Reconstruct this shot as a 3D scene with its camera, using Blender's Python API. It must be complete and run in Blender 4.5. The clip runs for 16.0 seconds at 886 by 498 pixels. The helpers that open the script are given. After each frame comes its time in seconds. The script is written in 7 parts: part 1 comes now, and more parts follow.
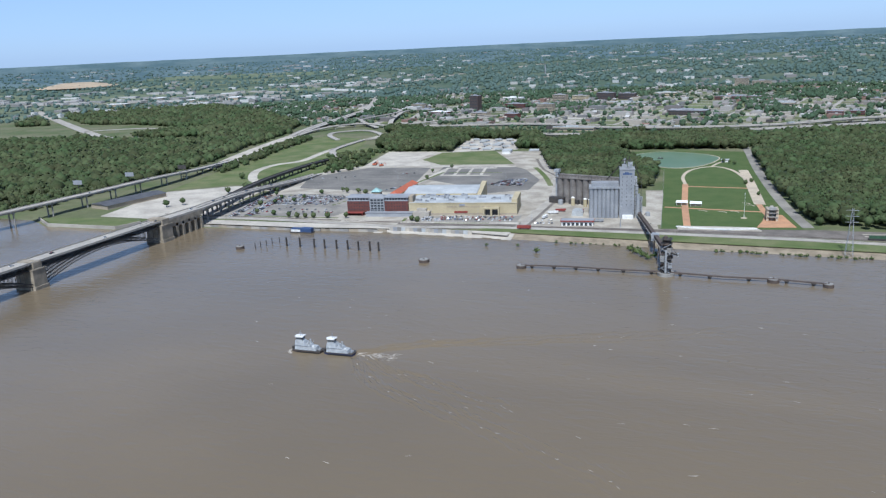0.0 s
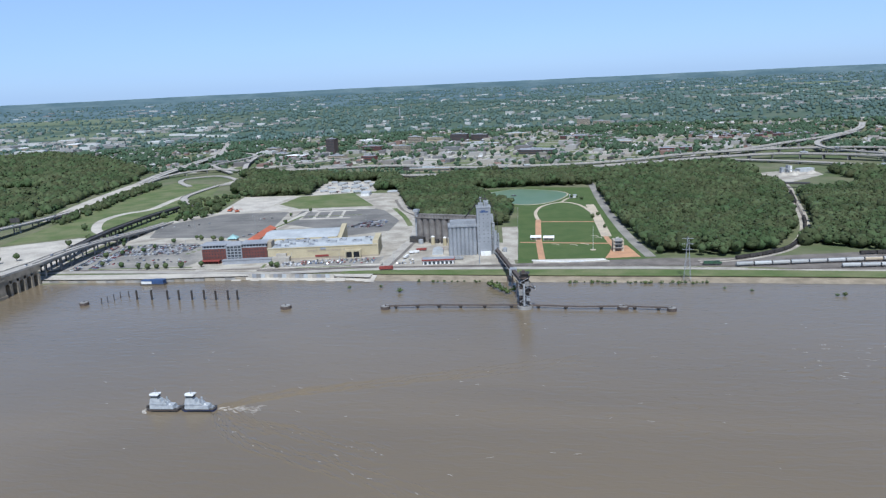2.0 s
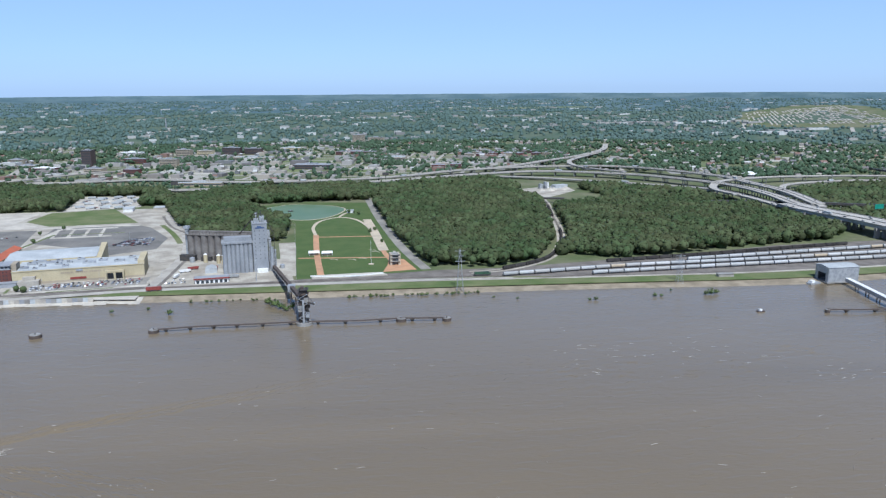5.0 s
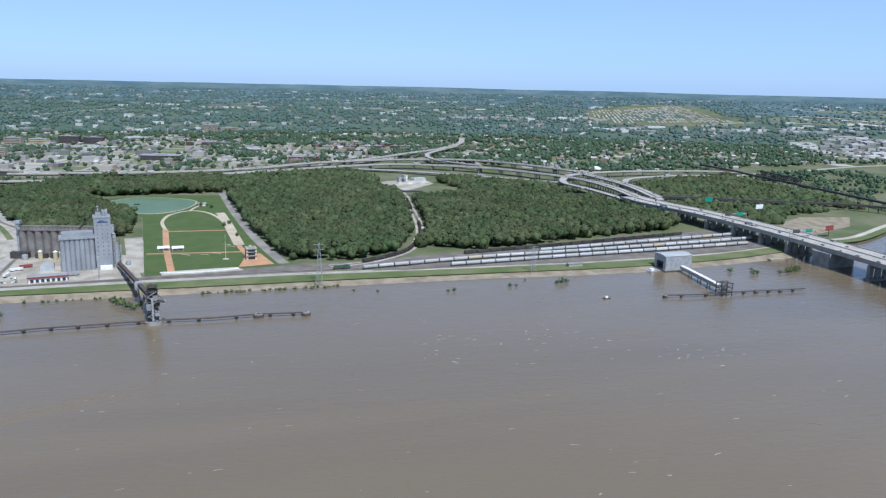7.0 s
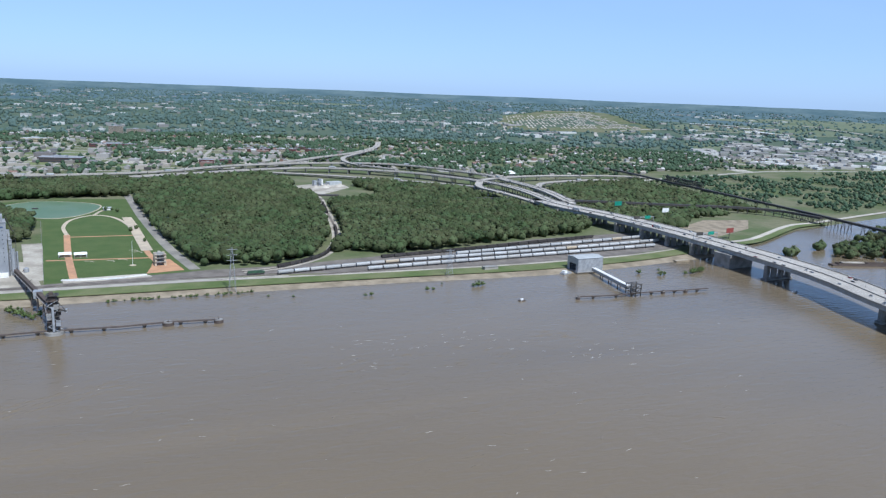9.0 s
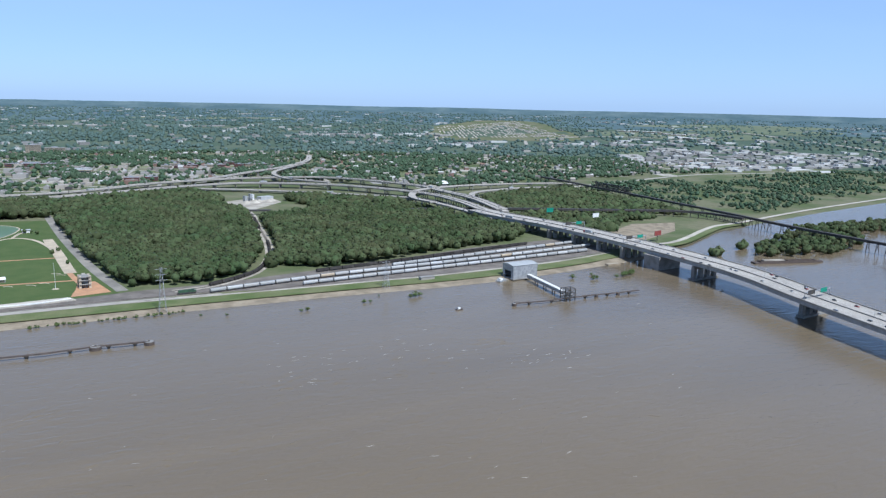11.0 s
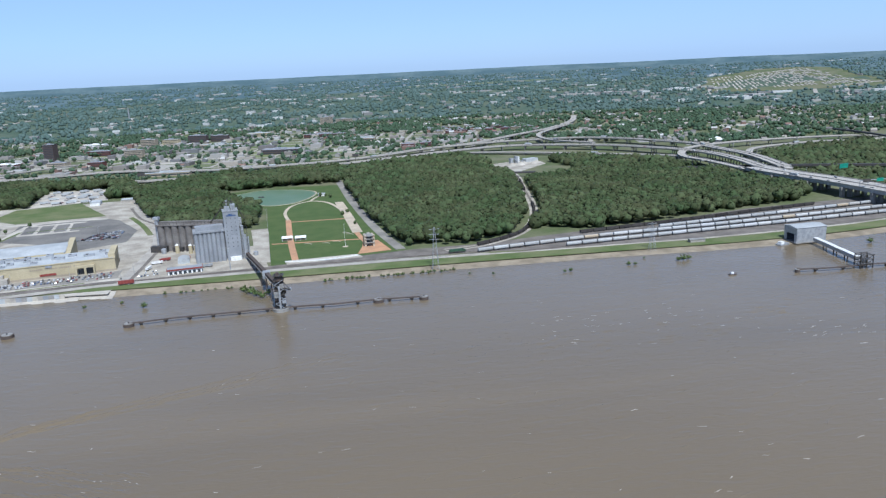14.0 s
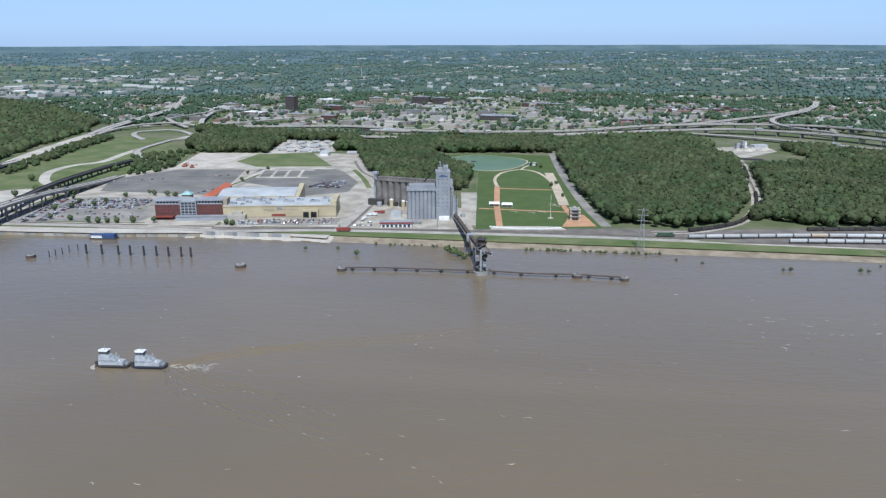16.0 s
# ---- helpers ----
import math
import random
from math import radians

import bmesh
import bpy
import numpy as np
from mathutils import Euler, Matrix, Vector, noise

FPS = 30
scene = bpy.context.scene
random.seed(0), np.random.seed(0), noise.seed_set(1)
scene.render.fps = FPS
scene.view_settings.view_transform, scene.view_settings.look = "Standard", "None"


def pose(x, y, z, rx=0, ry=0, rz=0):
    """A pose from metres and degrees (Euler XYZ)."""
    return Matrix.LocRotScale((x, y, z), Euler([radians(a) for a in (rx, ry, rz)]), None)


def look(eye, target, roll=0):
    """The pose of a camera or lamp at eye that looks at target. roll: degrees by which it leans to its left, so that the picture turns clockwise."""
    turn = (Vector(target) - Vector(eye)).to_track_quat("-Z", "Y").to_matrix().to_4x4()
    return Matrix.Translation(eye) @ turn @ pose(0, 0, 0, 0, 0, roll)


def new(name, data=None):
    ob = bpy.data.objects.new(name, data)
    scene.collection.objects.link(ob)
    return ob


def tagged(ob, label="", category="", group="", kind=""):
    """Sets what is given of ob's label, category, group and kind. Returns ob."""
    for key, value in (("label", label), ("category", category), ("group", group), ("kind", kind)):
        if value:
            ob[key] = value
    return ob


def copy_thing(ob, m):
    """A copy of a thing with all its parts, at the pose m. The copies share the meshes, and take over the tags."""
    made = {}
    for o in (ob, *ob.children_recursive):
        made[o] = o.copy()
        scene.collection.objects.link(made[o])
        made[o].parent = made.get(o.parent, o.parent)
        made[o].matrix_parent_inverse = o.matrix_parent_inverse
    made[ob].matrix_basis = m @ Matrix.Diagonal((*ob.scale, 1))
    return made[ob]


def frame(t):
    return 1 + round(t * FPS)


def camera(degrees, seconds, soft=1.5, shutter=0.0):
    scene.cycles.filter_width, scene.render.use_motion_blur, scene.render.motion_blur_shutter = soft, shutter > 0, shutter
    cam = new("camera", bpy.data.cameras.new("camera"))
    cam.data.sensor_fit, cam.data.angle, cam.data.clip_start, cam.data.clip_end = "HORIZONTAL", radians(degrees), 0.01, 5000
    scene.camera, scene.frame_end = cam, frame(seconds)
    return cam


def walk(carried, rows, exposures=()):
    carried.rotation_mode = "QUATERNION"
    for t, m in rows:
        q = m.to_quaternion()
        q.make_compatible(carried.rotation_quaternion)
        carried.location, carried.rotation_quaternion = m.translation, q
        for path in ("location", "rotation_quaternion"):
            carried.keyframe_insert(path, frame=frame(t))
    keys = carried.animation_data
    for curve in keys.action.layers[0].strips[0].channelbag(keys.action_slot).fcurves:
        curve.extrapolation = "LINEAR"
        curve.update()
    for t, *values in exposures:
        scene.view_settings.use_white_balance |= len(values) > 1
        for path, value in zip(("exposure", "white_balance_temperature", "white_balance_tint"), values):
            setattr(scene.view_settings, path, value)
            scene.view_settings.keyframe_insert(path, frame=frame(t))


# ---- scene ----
# Camera: an observation deck 190 m over a river in flood; it turns and hardly moves.
EYE = 190.0
cam = camera(60.66, 16.0, soft=1.3)
ROWS = [
    (0.0, 21.00, -15.27, -2.65),
    (0.5, 18.83, -15.14, -3.83),
    (1.0, 14.26, -14.38, -3.53),
    (1.5, 11.58, -13.34, -3.23),
    (2.0, 10.16, -12.63, -2.73),
    (2.5, 7.83, -12.24, -1.47),
    (3.0, 5.12, -11.89, -0.80),
    (3.5, 1.68, -11.86, -0.69),
    (4.0, -1.31, -11.71, -1.06),
    (6.5, -15.21, -12.43, 1.43),
    (7.0, -17.75, -12.38, 1.30),
    (7.5, -19.40, -12.33, 1.58),
    (8.0, -20.77, -12.28, 1.92),
    (8.5, -22.83, -12.01, 2.08),
    (9.0, -24.16, -11.89, 2.23),
    (9.5, -25.71, -11.21, 2.07),
    (10.0, -27.09, -10.81, 2.24),
    (10.2, -27.55, -10.76, 2.20),
    (11.2, -29.20, -10.95, 1.15),
    (12.3, -26.50, -11.28, -0.15),
    (12.5, -25.39, -11.58, -0.29),
    (13.0, -22.38, -12.47, -0.92),
    (13.5, -14.54, -13.44, -2.40),
    (14.0, -8.85, -13.62, -2.71),
    (14.5, -3.13, -13.68, -2.48),
    (15.0, 0.34, -14.66, -2.28),
    (15.5, 3.34, -15.09, -0.76),
    (16.0, 6.94, -15.43, -0.12),
]
walk(cam, [(t, pose(0, 0, EYE, 90 + pitch, 0, yaw) @ pose(0, 0, 0, 0, 0, roll)) for t, yaw, pitch, roll in ROWS], [(0.0, 0.38, 5600, 8), (4.0, 0.40, 5500, 8), (7.0, 0.45, 5500, 8), (12.5, 0.45, 5500, 8), (14.5, 0.40, 5500, 8), (16.0, 0.38, 5600, 8)])

# Light: a high afternoon sun behind the eye, clear pale sky.
SUN_EL, SUN_AZ = 55.0, 170.0          # azimuth from +y towards +x
world = bpy.data.worlds.new("sky")
scene.world = world
world.use_nodes = True
wn = world.node_tree.nodes
sky = wn.new("ShaderNodeTexSky")
sky.sky_type, sky.sun_disc = "NISHITA", False
sky.sun_elevation, sky.sun_rotation = radians(SUN_EL), radians(SUN_AZ)
sky.altitude, sky.air_density, sky.dust_density, sky.ozone_density = 60, 0.62, 0.6, 3.0
# thin high cloud veil over the blue
cirrus = wn.new("ShaderNodeTexNoise")
cirrus.inputs["Scale"].default_value, cirrus.inputs["Detail"].default_value, cirrus.inputs["Distortion"].default_value = 2.2, 5.0, 0.7
stretch = wn.new("ShaderNodeMapping")
stretch.inputs["Scale"].default_value = (1.0, 1.6, 6.0)
world.node_tree.links.new(wn.new("ShaderNodeTexCoord").outputs["Generated"], stretch.inputs["Vector"])
world.node_tree.links.new(stretch.outputs["Vector"], cirrus.inputs["Vector"])
veil_amount = wn.new("ShaderNodeMapRange")
veil_amount.inputs["From Min"].default_value, veil_amount.inputs["From Max"].default_value = 0.3, 0.75
veil_amount.inputs["To Min"].default_value, veil_amount.inputs["To Max"].default_value = 0.56, 0.70
world.node_tree.links.new(cirrus.outputs["Fac"], veil_amount.inputs["Value"])
veil = wn.new("ShaderNodeMix")
veil.data_type = "RGBA"
veil.inputs["B"].default_value = (3.5, 4.75, 6.9, 1)
# the veil is thickest towards the horizon
height = wn.new("ShaderNodeSeparateXYZ")
world.node_tree.links.new(stretch.inputs["Vector"].links[0].from_socket, height.inputs[0])
thin = wn.new("ShaderNodeMapRange")
thin.inputs["From Min"].default_value, thin.inputs["From Max"].default_value = 0.15, 0.55
thin.inputs["To Min"].default_value, thin.inputs["To Max"].default_value = 1.0, 0.0
world.node_tree.links.new(height.outputs["Z"], thin.inputs["Value"])
veil_mul = wn.new("ShaderNodeMath")
veil_mul.operation = "MULTIPLY"
world.node_tree.links.new(veil_amount.outputs["Result"], veil_mul.inputs[0])
world.node_tree.links.new(thin.outputs["Result"], veil_mul.inputs[1])
world.node_tree.links.new(veil_mul.outputs[0], veil.inputs["Factor"])
world.node_tree.links.new(sky.outputs[0], veil.inputs["A"])
world.node_tree.links.new(veil.outputs["Result"], wn["Background"].inputs[0])
wn["Background"].inputs[1].default_value = 0.10
sun_data = bpy.data.lights.new("sun", "SUN")
sun_data.energy, sun_data.angle, sun_data.color = 3.9, radians(0.55), (1.0, 0.95, 0.87)
sun = new("sun", sun_data)
_s = Vector((math.sin(radians(SUN_AZ)) * math.cos(radians(SUN_EL)), math.cos(radians(SUN_AZ)) * math.cos(radians(SUN_EL)), math.sin(radians(SUN_EL))))
sun.matrix_world = look(_s * 500, (0, 0, 0))

# ------------------------------------------------------------------ materials
def mat(name, base, second=None, scale=0.3, fine=3.0, rough=0.85, metal=0.0, bump=0.3, random_tone=0.0, island=0.0, spread=(0.38, 0.62), spec=0.3):
    """Two tones mixed by coarse noise, fine grain on top, and bump; scale and fine in cycles a metre."""
    m = bpy.data.materials.new(name)
    m.use_nodes = True
    nt = m.node_tree
    n, ln = nt.nodes, nt.links
    bs = n["Principled BSDF"]
    geo = n.new("ShaderNodeNewGeometry")
    second = second or tuple(c * 0.72 for c in base)
    n1 = n.new("ShaderNodeTexNoise")
    n1.inputs["Scale"].default_value, n1.inputs["Detail"].default_value = scale, 5.0
    n2 = n.new("ShaderNodeTexNoise")
    n2.inputs["Scale"].default_value, n2.inputs["Detail"].default_value = fine, 3.0
    ln.new(geo.outputs["Position"], n1.inputs["Vector"])
    ln.new(geo.outputs["Position"], n2.inputs["Vector"])
    ramp = n.new("ShaderNodeMapRange")
    ramp.inputs["From Min"].default_value, ramp.inputs["From Max"].default_value = spread
    ln.new(n1.outputs["Fac"], ramp.inputs["Value"])
    mix = n.new("ShaderNodeMix")
    mix.data_type = "RGBA"
    mix.inputs["A"].default_value, mix.inputs["B"].default_value = (*base, 1), (*second, 1)
    ln.new(ramp.outputs["Result"], mix.inputs["Factor"])
    grain = n.new("ShaderNodeMapRange")
    grain.inputs["To Min"].default_value, grain.inputs["To Max"].default_value = 0.72, 1.28
    ln.new(n2.outputs["Fac"], grain.inputs["Value"])
    hsv = n.new("ShaderNodeHueSaturation")
    ln.new(mix.outputs["Result"], hsv.inputs["Color"])
    val = grain.outputs["Result"]
    for amount, socket in ((random_tone, "obj"), (island, "isl")):
        if amount:
            src = n.new("ShaderNodeObjectInfo").outputs["Random"] if socket == "obj" else geo.outputs["Random Per Island"]
            r = n.new("ShaderNodeMapRange")
            r.inputs["To Min"].default_value, r.inputs["To Max"].default_value = 1 - amount, 1 + amount
            ln.new(src, r.inputs["Value"])
            mul = n.new("ShaderNodeMath")
            mul.operation = "MULTIPLY"
            ln.new(val, mul.inputs[0])
            ln.new(r.outputs["Result"], mul.inputs[1])
            val = mul.outputs[0]
            h = n.new("ShaderNodeMapRange")
            h.inputs["To Min"].default_value, h.inputs["To Max"].default_value = 0.5 - amount * 0.06, 0.5 + amount * 0.06
            ln.new(src, h.inputs["Value"])
            ln.new(h.outputs["Result"], hsv.inputs["Hue"])
    ln.new(val, hsv.inputs["Value"])
    ln.new(hsv.outputs["Color"], bs.inputs["Base Color"])
    bs.inputs["Roughness"].default_value, bs.inputs["Metallic"].default_value = rough, metal
    bs.inputs["Specular IOR Level"].default_value = spec
    if bump:
        b = n.new("ShaderNodeBump")
        b.inputs["Strength"].default_value, b.inputs["Distance"].default_value = bump, 0.4 / fine
        ln.new(n2.outputs["Fac"], b.inputs["Height"])
        ln.new(b.outputs["Normal"], bs.inputs["Normal"])
    return m


def palette(name, colours, rough=0.7, by="isl", metal=0.0):
    """A paint picked from several colours, one for each separate piece or object."""
    m = bpy.data.materials.new(name)
    m.use_nodes = True
    n, ln = m.node_tree.nodes, m.node_tree.links
    src = n.new("ShaderNodeNewGeometry").outputs["Random Per Island"] if by == "isl" else n.new("ShaderNodeObjectInfo").outputs["Random"]
    cr = n.new("ShaderNodeValToRGB")
    cr.color_ramp.interpolation = "CONSTANT"
    while len(cr.color_ramp.elements) < len(colours):
        cr.color_ramp.elements.new(1.0)
    for i, c in enumerate(colours):
        e = cr.color_ramp.elements[i]
        e.position, e.color = i / len(colours), (*c, 1)
    ln.new(src, cr.inputs["Fac"])
    nz = n.new("ShaderNodeTexNoise")
    nz.inputs["Scale"].default_value, nz.inputs["Detail"].default_value = 0.6, 4.0
    ln.new(n.new("ShaderNodeNewGeometry").outputs["Position"], nz.inputs["Vector"])
    g = n.new("ShaderNodeMapRange")
    g.inputs["To Min"].default_value, g.inputs["To Max"].default_value = 0.7, 1.2
    ln.new(nz.outputs["Fac"], g.inputs["Value"])
    hsv = n.new("ShaderNodeHueSaturation")
    ln.new(cr.outputs["Color"], hsv.inputs["Color"])
    ln.new(g.outputs["Result"], hsv.inputs["Value"])
    ln.new(hsv.outputs["Color"], n["Principled BSDF"].inputs["Base Color"])
    n["Principled BSDF"].inputs["Roughness"].default_value = rough
    n["Principled BSDF"].inputs["Metallic"].default_value = metal
    return m


M_LAND = mat("scrub land", (0.085, 0.11, 0.042), (0.15, 0.148, 0.085), 0.012, 0.12, rough=0.95, bump=0.2)
# suburb and far woods: bluish distance haze is put into the base colours
M_SUBURB_HAZE = mat("haze-tinted suburb ground", (0.064, 0.098, 0.066), (0.11, 0.13, 0.088), 0.009, 0.06, rough=0.95, bump=0.1, spread=(0.4, 0.7))
M_FAR_HAZE = mat("wooded distance", (0.080, 0.125, 0.140), (0.122, 0.168, 0.178), 0.006, 0.05, rough=1.0, bump=0.0, spread=(0.4, 0.66), spec=0.0)
M_GRASS = mat("mown grass", (0.088, 0.122, 0.038), (0.148, 0.160, 0.072), 0.03, 0.8, rough=0.95, bump=0.2)
M_LAWN = mat("green lawn", (0.062, 0.098, 0.027), (0.080, 0.110, 0.034), 0.05, 0.9, rough=0.95, bump=0.15)
M_MUD = mat("muddy bank", (0.30, 0.25, 0.18), (0.20, 0.165, 0.115), 0.08, 0.7, rough=0.95, bump=0.4)
M_GRAVEL = mat("pale gravel", (0.42, 0.385, 0.32), (0.28, 0.25, 0.205), 0.045, 0.35, rough=0.95, bump=0.3)
M_WHITELOT = mat("bleached concrete", (0.49, 0.45, 0.38), (0.37, 0.335, 0.285), 0.04, 0.5, rough=0.9, bump=0.2)
M_ASPHALT = mat("old asphalt", (0.19, 0.178, 0.158), (0.29, 0.268, 0.232), 0.03, 0.5, rough=0.9, bump=0.15)
M_DARKASPH = mat("dark asphalt", (0.135, 0.128, 0.117), (0.195, 0.183, 0.163), 0.03, 0.5, rough=0.9, bump=0.15)
M_CONC = mat("road concrete", (0.39, 0.36, 0.31), (0.30, 0.275, 0.24), 0.06, 0.8, rough=0.85, bump=0.15)
M_CONC2 = mat("weathered concrete", (0.30, 0.29, 0.27), (0.20, 0.19, 0.175), 0.12, 1.2, rough=0.85, bump=0.3)
M_BRICKPATH = mat("buff brick paving", (0.48, 0.27, 0.15), (0.38, 0.22, 0.13), 0.1, 1.5, rough=0.9, bump=0.2)
M_SANDPATH = mat("sand coloured path", (0.50, 0.42, 0.31), (0.40, 0.34, 0.26), 0.1, 1.5, rough=0.9, bump=0.2)
M_POND = mat("green pond water", (0.105, 0.165, 0.085), (0.13, 0.185, 0.105), 0.02, 0.6, rough=0.4, bump=0.05, spec=0.2)
M_STEEL = mat("dark bridge steel", (0.045, 0.045, 0.047), (0.075, 0.065, 0.055), 0.3, 2.0, rough=0.65, bump=0.1)
M_STONE = mat("limestone masonry", (0.34, 0.29, 0.22), (0.22, 0.19, 0.145), 0.15, 1.2, rough=0.9, bump=0.5)
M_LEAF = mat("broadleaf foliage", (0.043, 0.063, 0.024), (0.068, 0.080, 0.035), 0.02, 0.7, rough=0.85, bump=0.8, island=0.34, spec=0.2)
# bluer than the near leaves: a little haze is put into this colour
M_LEAFTOWN_HAZE = mat("slightly hazed town tree foliage", (0.048, 0.080, 0.046), (0.068, 0.100, 0.058), 0.01, 0.3, rough=0.85, bump=0.4, island=0.22, spec=0.15)
# far leaves are paler and bluer, with the haze mixed into their tones
M_LEAFFAR_HAZE = mat("haze-tinted distant foliage", (0.074, 0.114, 0.100), (0.090, 0.130, 0.114), 0.004, 0.2, rough=0.9, bump=0.0, island=0.14, spec=0.1)
M_WILLOW = mat("pale willow foliage", (0.095, 0.125, 0.042), (0.07, 0.1, 0.034), 0.1, 1.0, rough=0.8, bump=0.4, island=0.3, spec=0.2)
M_BARK = mat("grey bark", (0.13, 0.10, 0.075), None, 1.0, 6.0, rough=0.95)
M_BALLAST = mat("rail ballast", (0.19, 0.168, 0.145), (0.13, 0.115, 0.10), 0.08, 1.2, rough=0.95, bump=0.3)

# river: silty water that takes the sky at low angles
M_RIVER = bpy.data.materials.new("silty river water")
M_RIVER.use_nodes = True
_n, _l = M_RIVER.node_tree.nodes, M_RIVER.node_tree.links
_bs = _n["Principled BSDF"]
_g = _n.new("ShaderNodeNewGeometry")
_map = _n.new("ShaderNodeMapping")
_map.inputs["Scale"].default_value = (0.35, 1.0, 1.0)
_l.new(_g.outputs["Position"], _map.inputs["Vector"])
_w = []
for _sc, _det in ((0.006, 4.0), (0.05, 5.0), (0.22, 6.0)):
    _t = _n.new("ShaderNodeTexNoise")
    _t.inputs["Scale"].default_value, _t.inputs["Detail"].default_value, _t.inputs["Distortion"].default_value = _sc, _det, 0.8
    _l.new(_map.outputs["Vector"], _t.inputs["Vector"])
    _w.append(_t)
_mx = _n.new("ShaderNodeMix")
_mx.data_type = "RGBA"
_mx.inputs["A"].default_value, _mx.inputs["B"].default_value = (0.177, 0.139, 0.090, 1), (0.151, 0.120, 0.080, 1)
_mr = _n.new("ShaderNodeMapRange")
_mr.inputs["From Min"].default_value, _mr.inputs["From Max"].default_value = 0.35, 0.65
_l.new(_w[0].outputs["Fac"], _mr.inputs["Value"])
_l.new(_mr.outputs["Result"], _mx.inputs["Factor"])
_l.new(_mx.outputs["Result"], _bs.inputs["Base Color"])
_bs.inputs["Roughness"].default_value, _bs.inputs["IOR"].default_value, _bs.inputs["Specular IOR Level"].default_value = 0.16, 1.33, 0.72
_add = _n.new("ShaderNodeMath")
_add.operation = "MULTIPLY_ADD"
_add.inputs[1].default_value = 0.5
_l.new(_w[1].outputs["Fac"], _add.inputs[0])
_l.new(_w[2].outputs["Fac"], _add.inputs[2])
_bp = _n.new("ShaderNodeBump")
_bp.inputs["Strength"].default_value, _bp.inputs["Distance"].default_value = 0.45, 0.9
_l.new(_add.outputs[0], _bp.inputs["Height"])
_l.new(_bp.outputs["Normal"], _bs.inputs["Normal"])

# ------------------------------------------------------------------ mesh helpers
class Geo:
    """Collects plain pieces into one mesh."""

    def __init__(self):
        self.v, self.f = [], []

    def add(self, verts, faces):
        k = len(self.v)
        self.v += [tuple(p) for p in verts]
        self.f += [tuple(i + k for i in q) for q in faces]
        return self

    def prism(self, poly, z0, z1):
        n = len(poly)
        area = sum(poly[i][0] * poly[(i + 1) % n][1] - poly[(i + 1) % n][0] * poly[i][1] for i in range(n))
        if area < 0:
            poly = poly[::-1]
        low = [(x, y, z0) for x, y in poly]
        high = [(x, y, z1) for x, y in poly]
        return self.add(low + high, [tuple(range(n - 1, -1, -1)), tuple(range(n, 2 * n))] + [(i, (i + 1) % n, n + (i + 1) % n, n + i) for i in range(n)])

    def box(self, x0, x1, y0, y1, z0, z1):
        return self.prism([(x0, y0), (x1, y0), (x1, y1), (x0, y1)], z0, z1)

    def obox(self, cx, cy, lx, ly, deg, z0, z1):
        c, s = math.cos(radians(deg)), math.sin(radians(deg))
        return self.prism([(cx + c * a * lx / 2 - s * b * ly / 2, cy + s * a * lx / 2 + c * b * ly / 2) for a, b in ((-1, -1), (1, -1), (1, 1), (-1, 1))], z0, z1)

    def cyl(self, cx, cy, r, z0, z1, n=16, r1=None):
        r1 = r if r1 is None else r1
        ring = [(math.cos(2 * math.pi * i / n), math.sin(2 * math.pi * i / n)) for i in range(n)]
        return self.add([(cx + r * a, cy + r * b, z0) for a, b in ring] + [(cx + r1 * a, cy + r1 * b, z1) for a, b in ring],
                        [tuple(range(n - 1, -1, -1)), tuple(range(n, 2 * n))] + [(i, (i + 1) % n, n + (i + 1) % n, n + i) for i in range(n)])

    def beam(self, p, q, w, h=None):
        """A square bar from p to q."""
        h = h or w
        p, q = Vector(p), Vector(q)
        d = (q - p).normalized()
        side = d.cross(Vector((0, 0, 1)))
        side = side.normalized() if side.length > 1e-4 else Vector((1, 0, 0))
        up = side.cross(d).normalized()
        vs = [e + side * a * w / 2 + up * b * h / 2 for e in (p, q) for a, b in ((-1, -1), (1, -1), (1, 1), (-1, 1))]
        return self.add(vs, [(0, 1, 2, 3), (7, 6, 5, 4), (0, 4, 5, 1), (1, 5, 6, 2), (2, 6, 7, 3), (3, 7, 4, 0)])

    def strip(self, path, width, thick):
        """A slab along a path of (x, y, z of the top)."""
        vs, n = [], len(path)
        for i, (x, y, z) in enumerate(path):
            a, b = path[max(i - 1, 0)], path[min(i + 1, n - 1)]
            dx, dy = b[0] - a[0], b[1] - a[1]
            k = math.hypot(dx, dy) or 1
            nx, ny = -dy / k * width / 2, dx / k * width / 2
            vs += [(x + nx, y + ny, z), (x - nx, y - ny, z), (x - nx, y - ny, z - thick), (x + nx, y + ny, z - thick)]
        fs = [(4 * i + a, 4 * i + b, 4 * i + 4 + b, 4 * i + 4 + a) for i in range(n - 1) for a, b in ((1, 0), (2, 1), (3, 2), (0, 3))]
        return self.add(vs, [(0, 1, 2, 3), tuple(4 * n - 4 + i for i in (3, 2, 1, 0))] + fs)


def part(name, g, material, parent=None, label=""):
    me = bpy.data.meshes.new(name)
    me.from_pydata(g.v, [], g.f)
    me.materials.append(material)
    ob = new(name, me)
    ob.parent = parent
    return tagged(ob, label)


def thing(name, x, y, z, turn, label, category, group=""):
    e = new(name)
    e.empty_display_size = 0.5
    e.matrix_basis = pose(x, y, z, 0, 0, turn)
    return tagged(e, label, category, group)


def surface(name, g, material, label, category="ground"):
    return tagged(part(name, g, material), label, category, kind="structure")


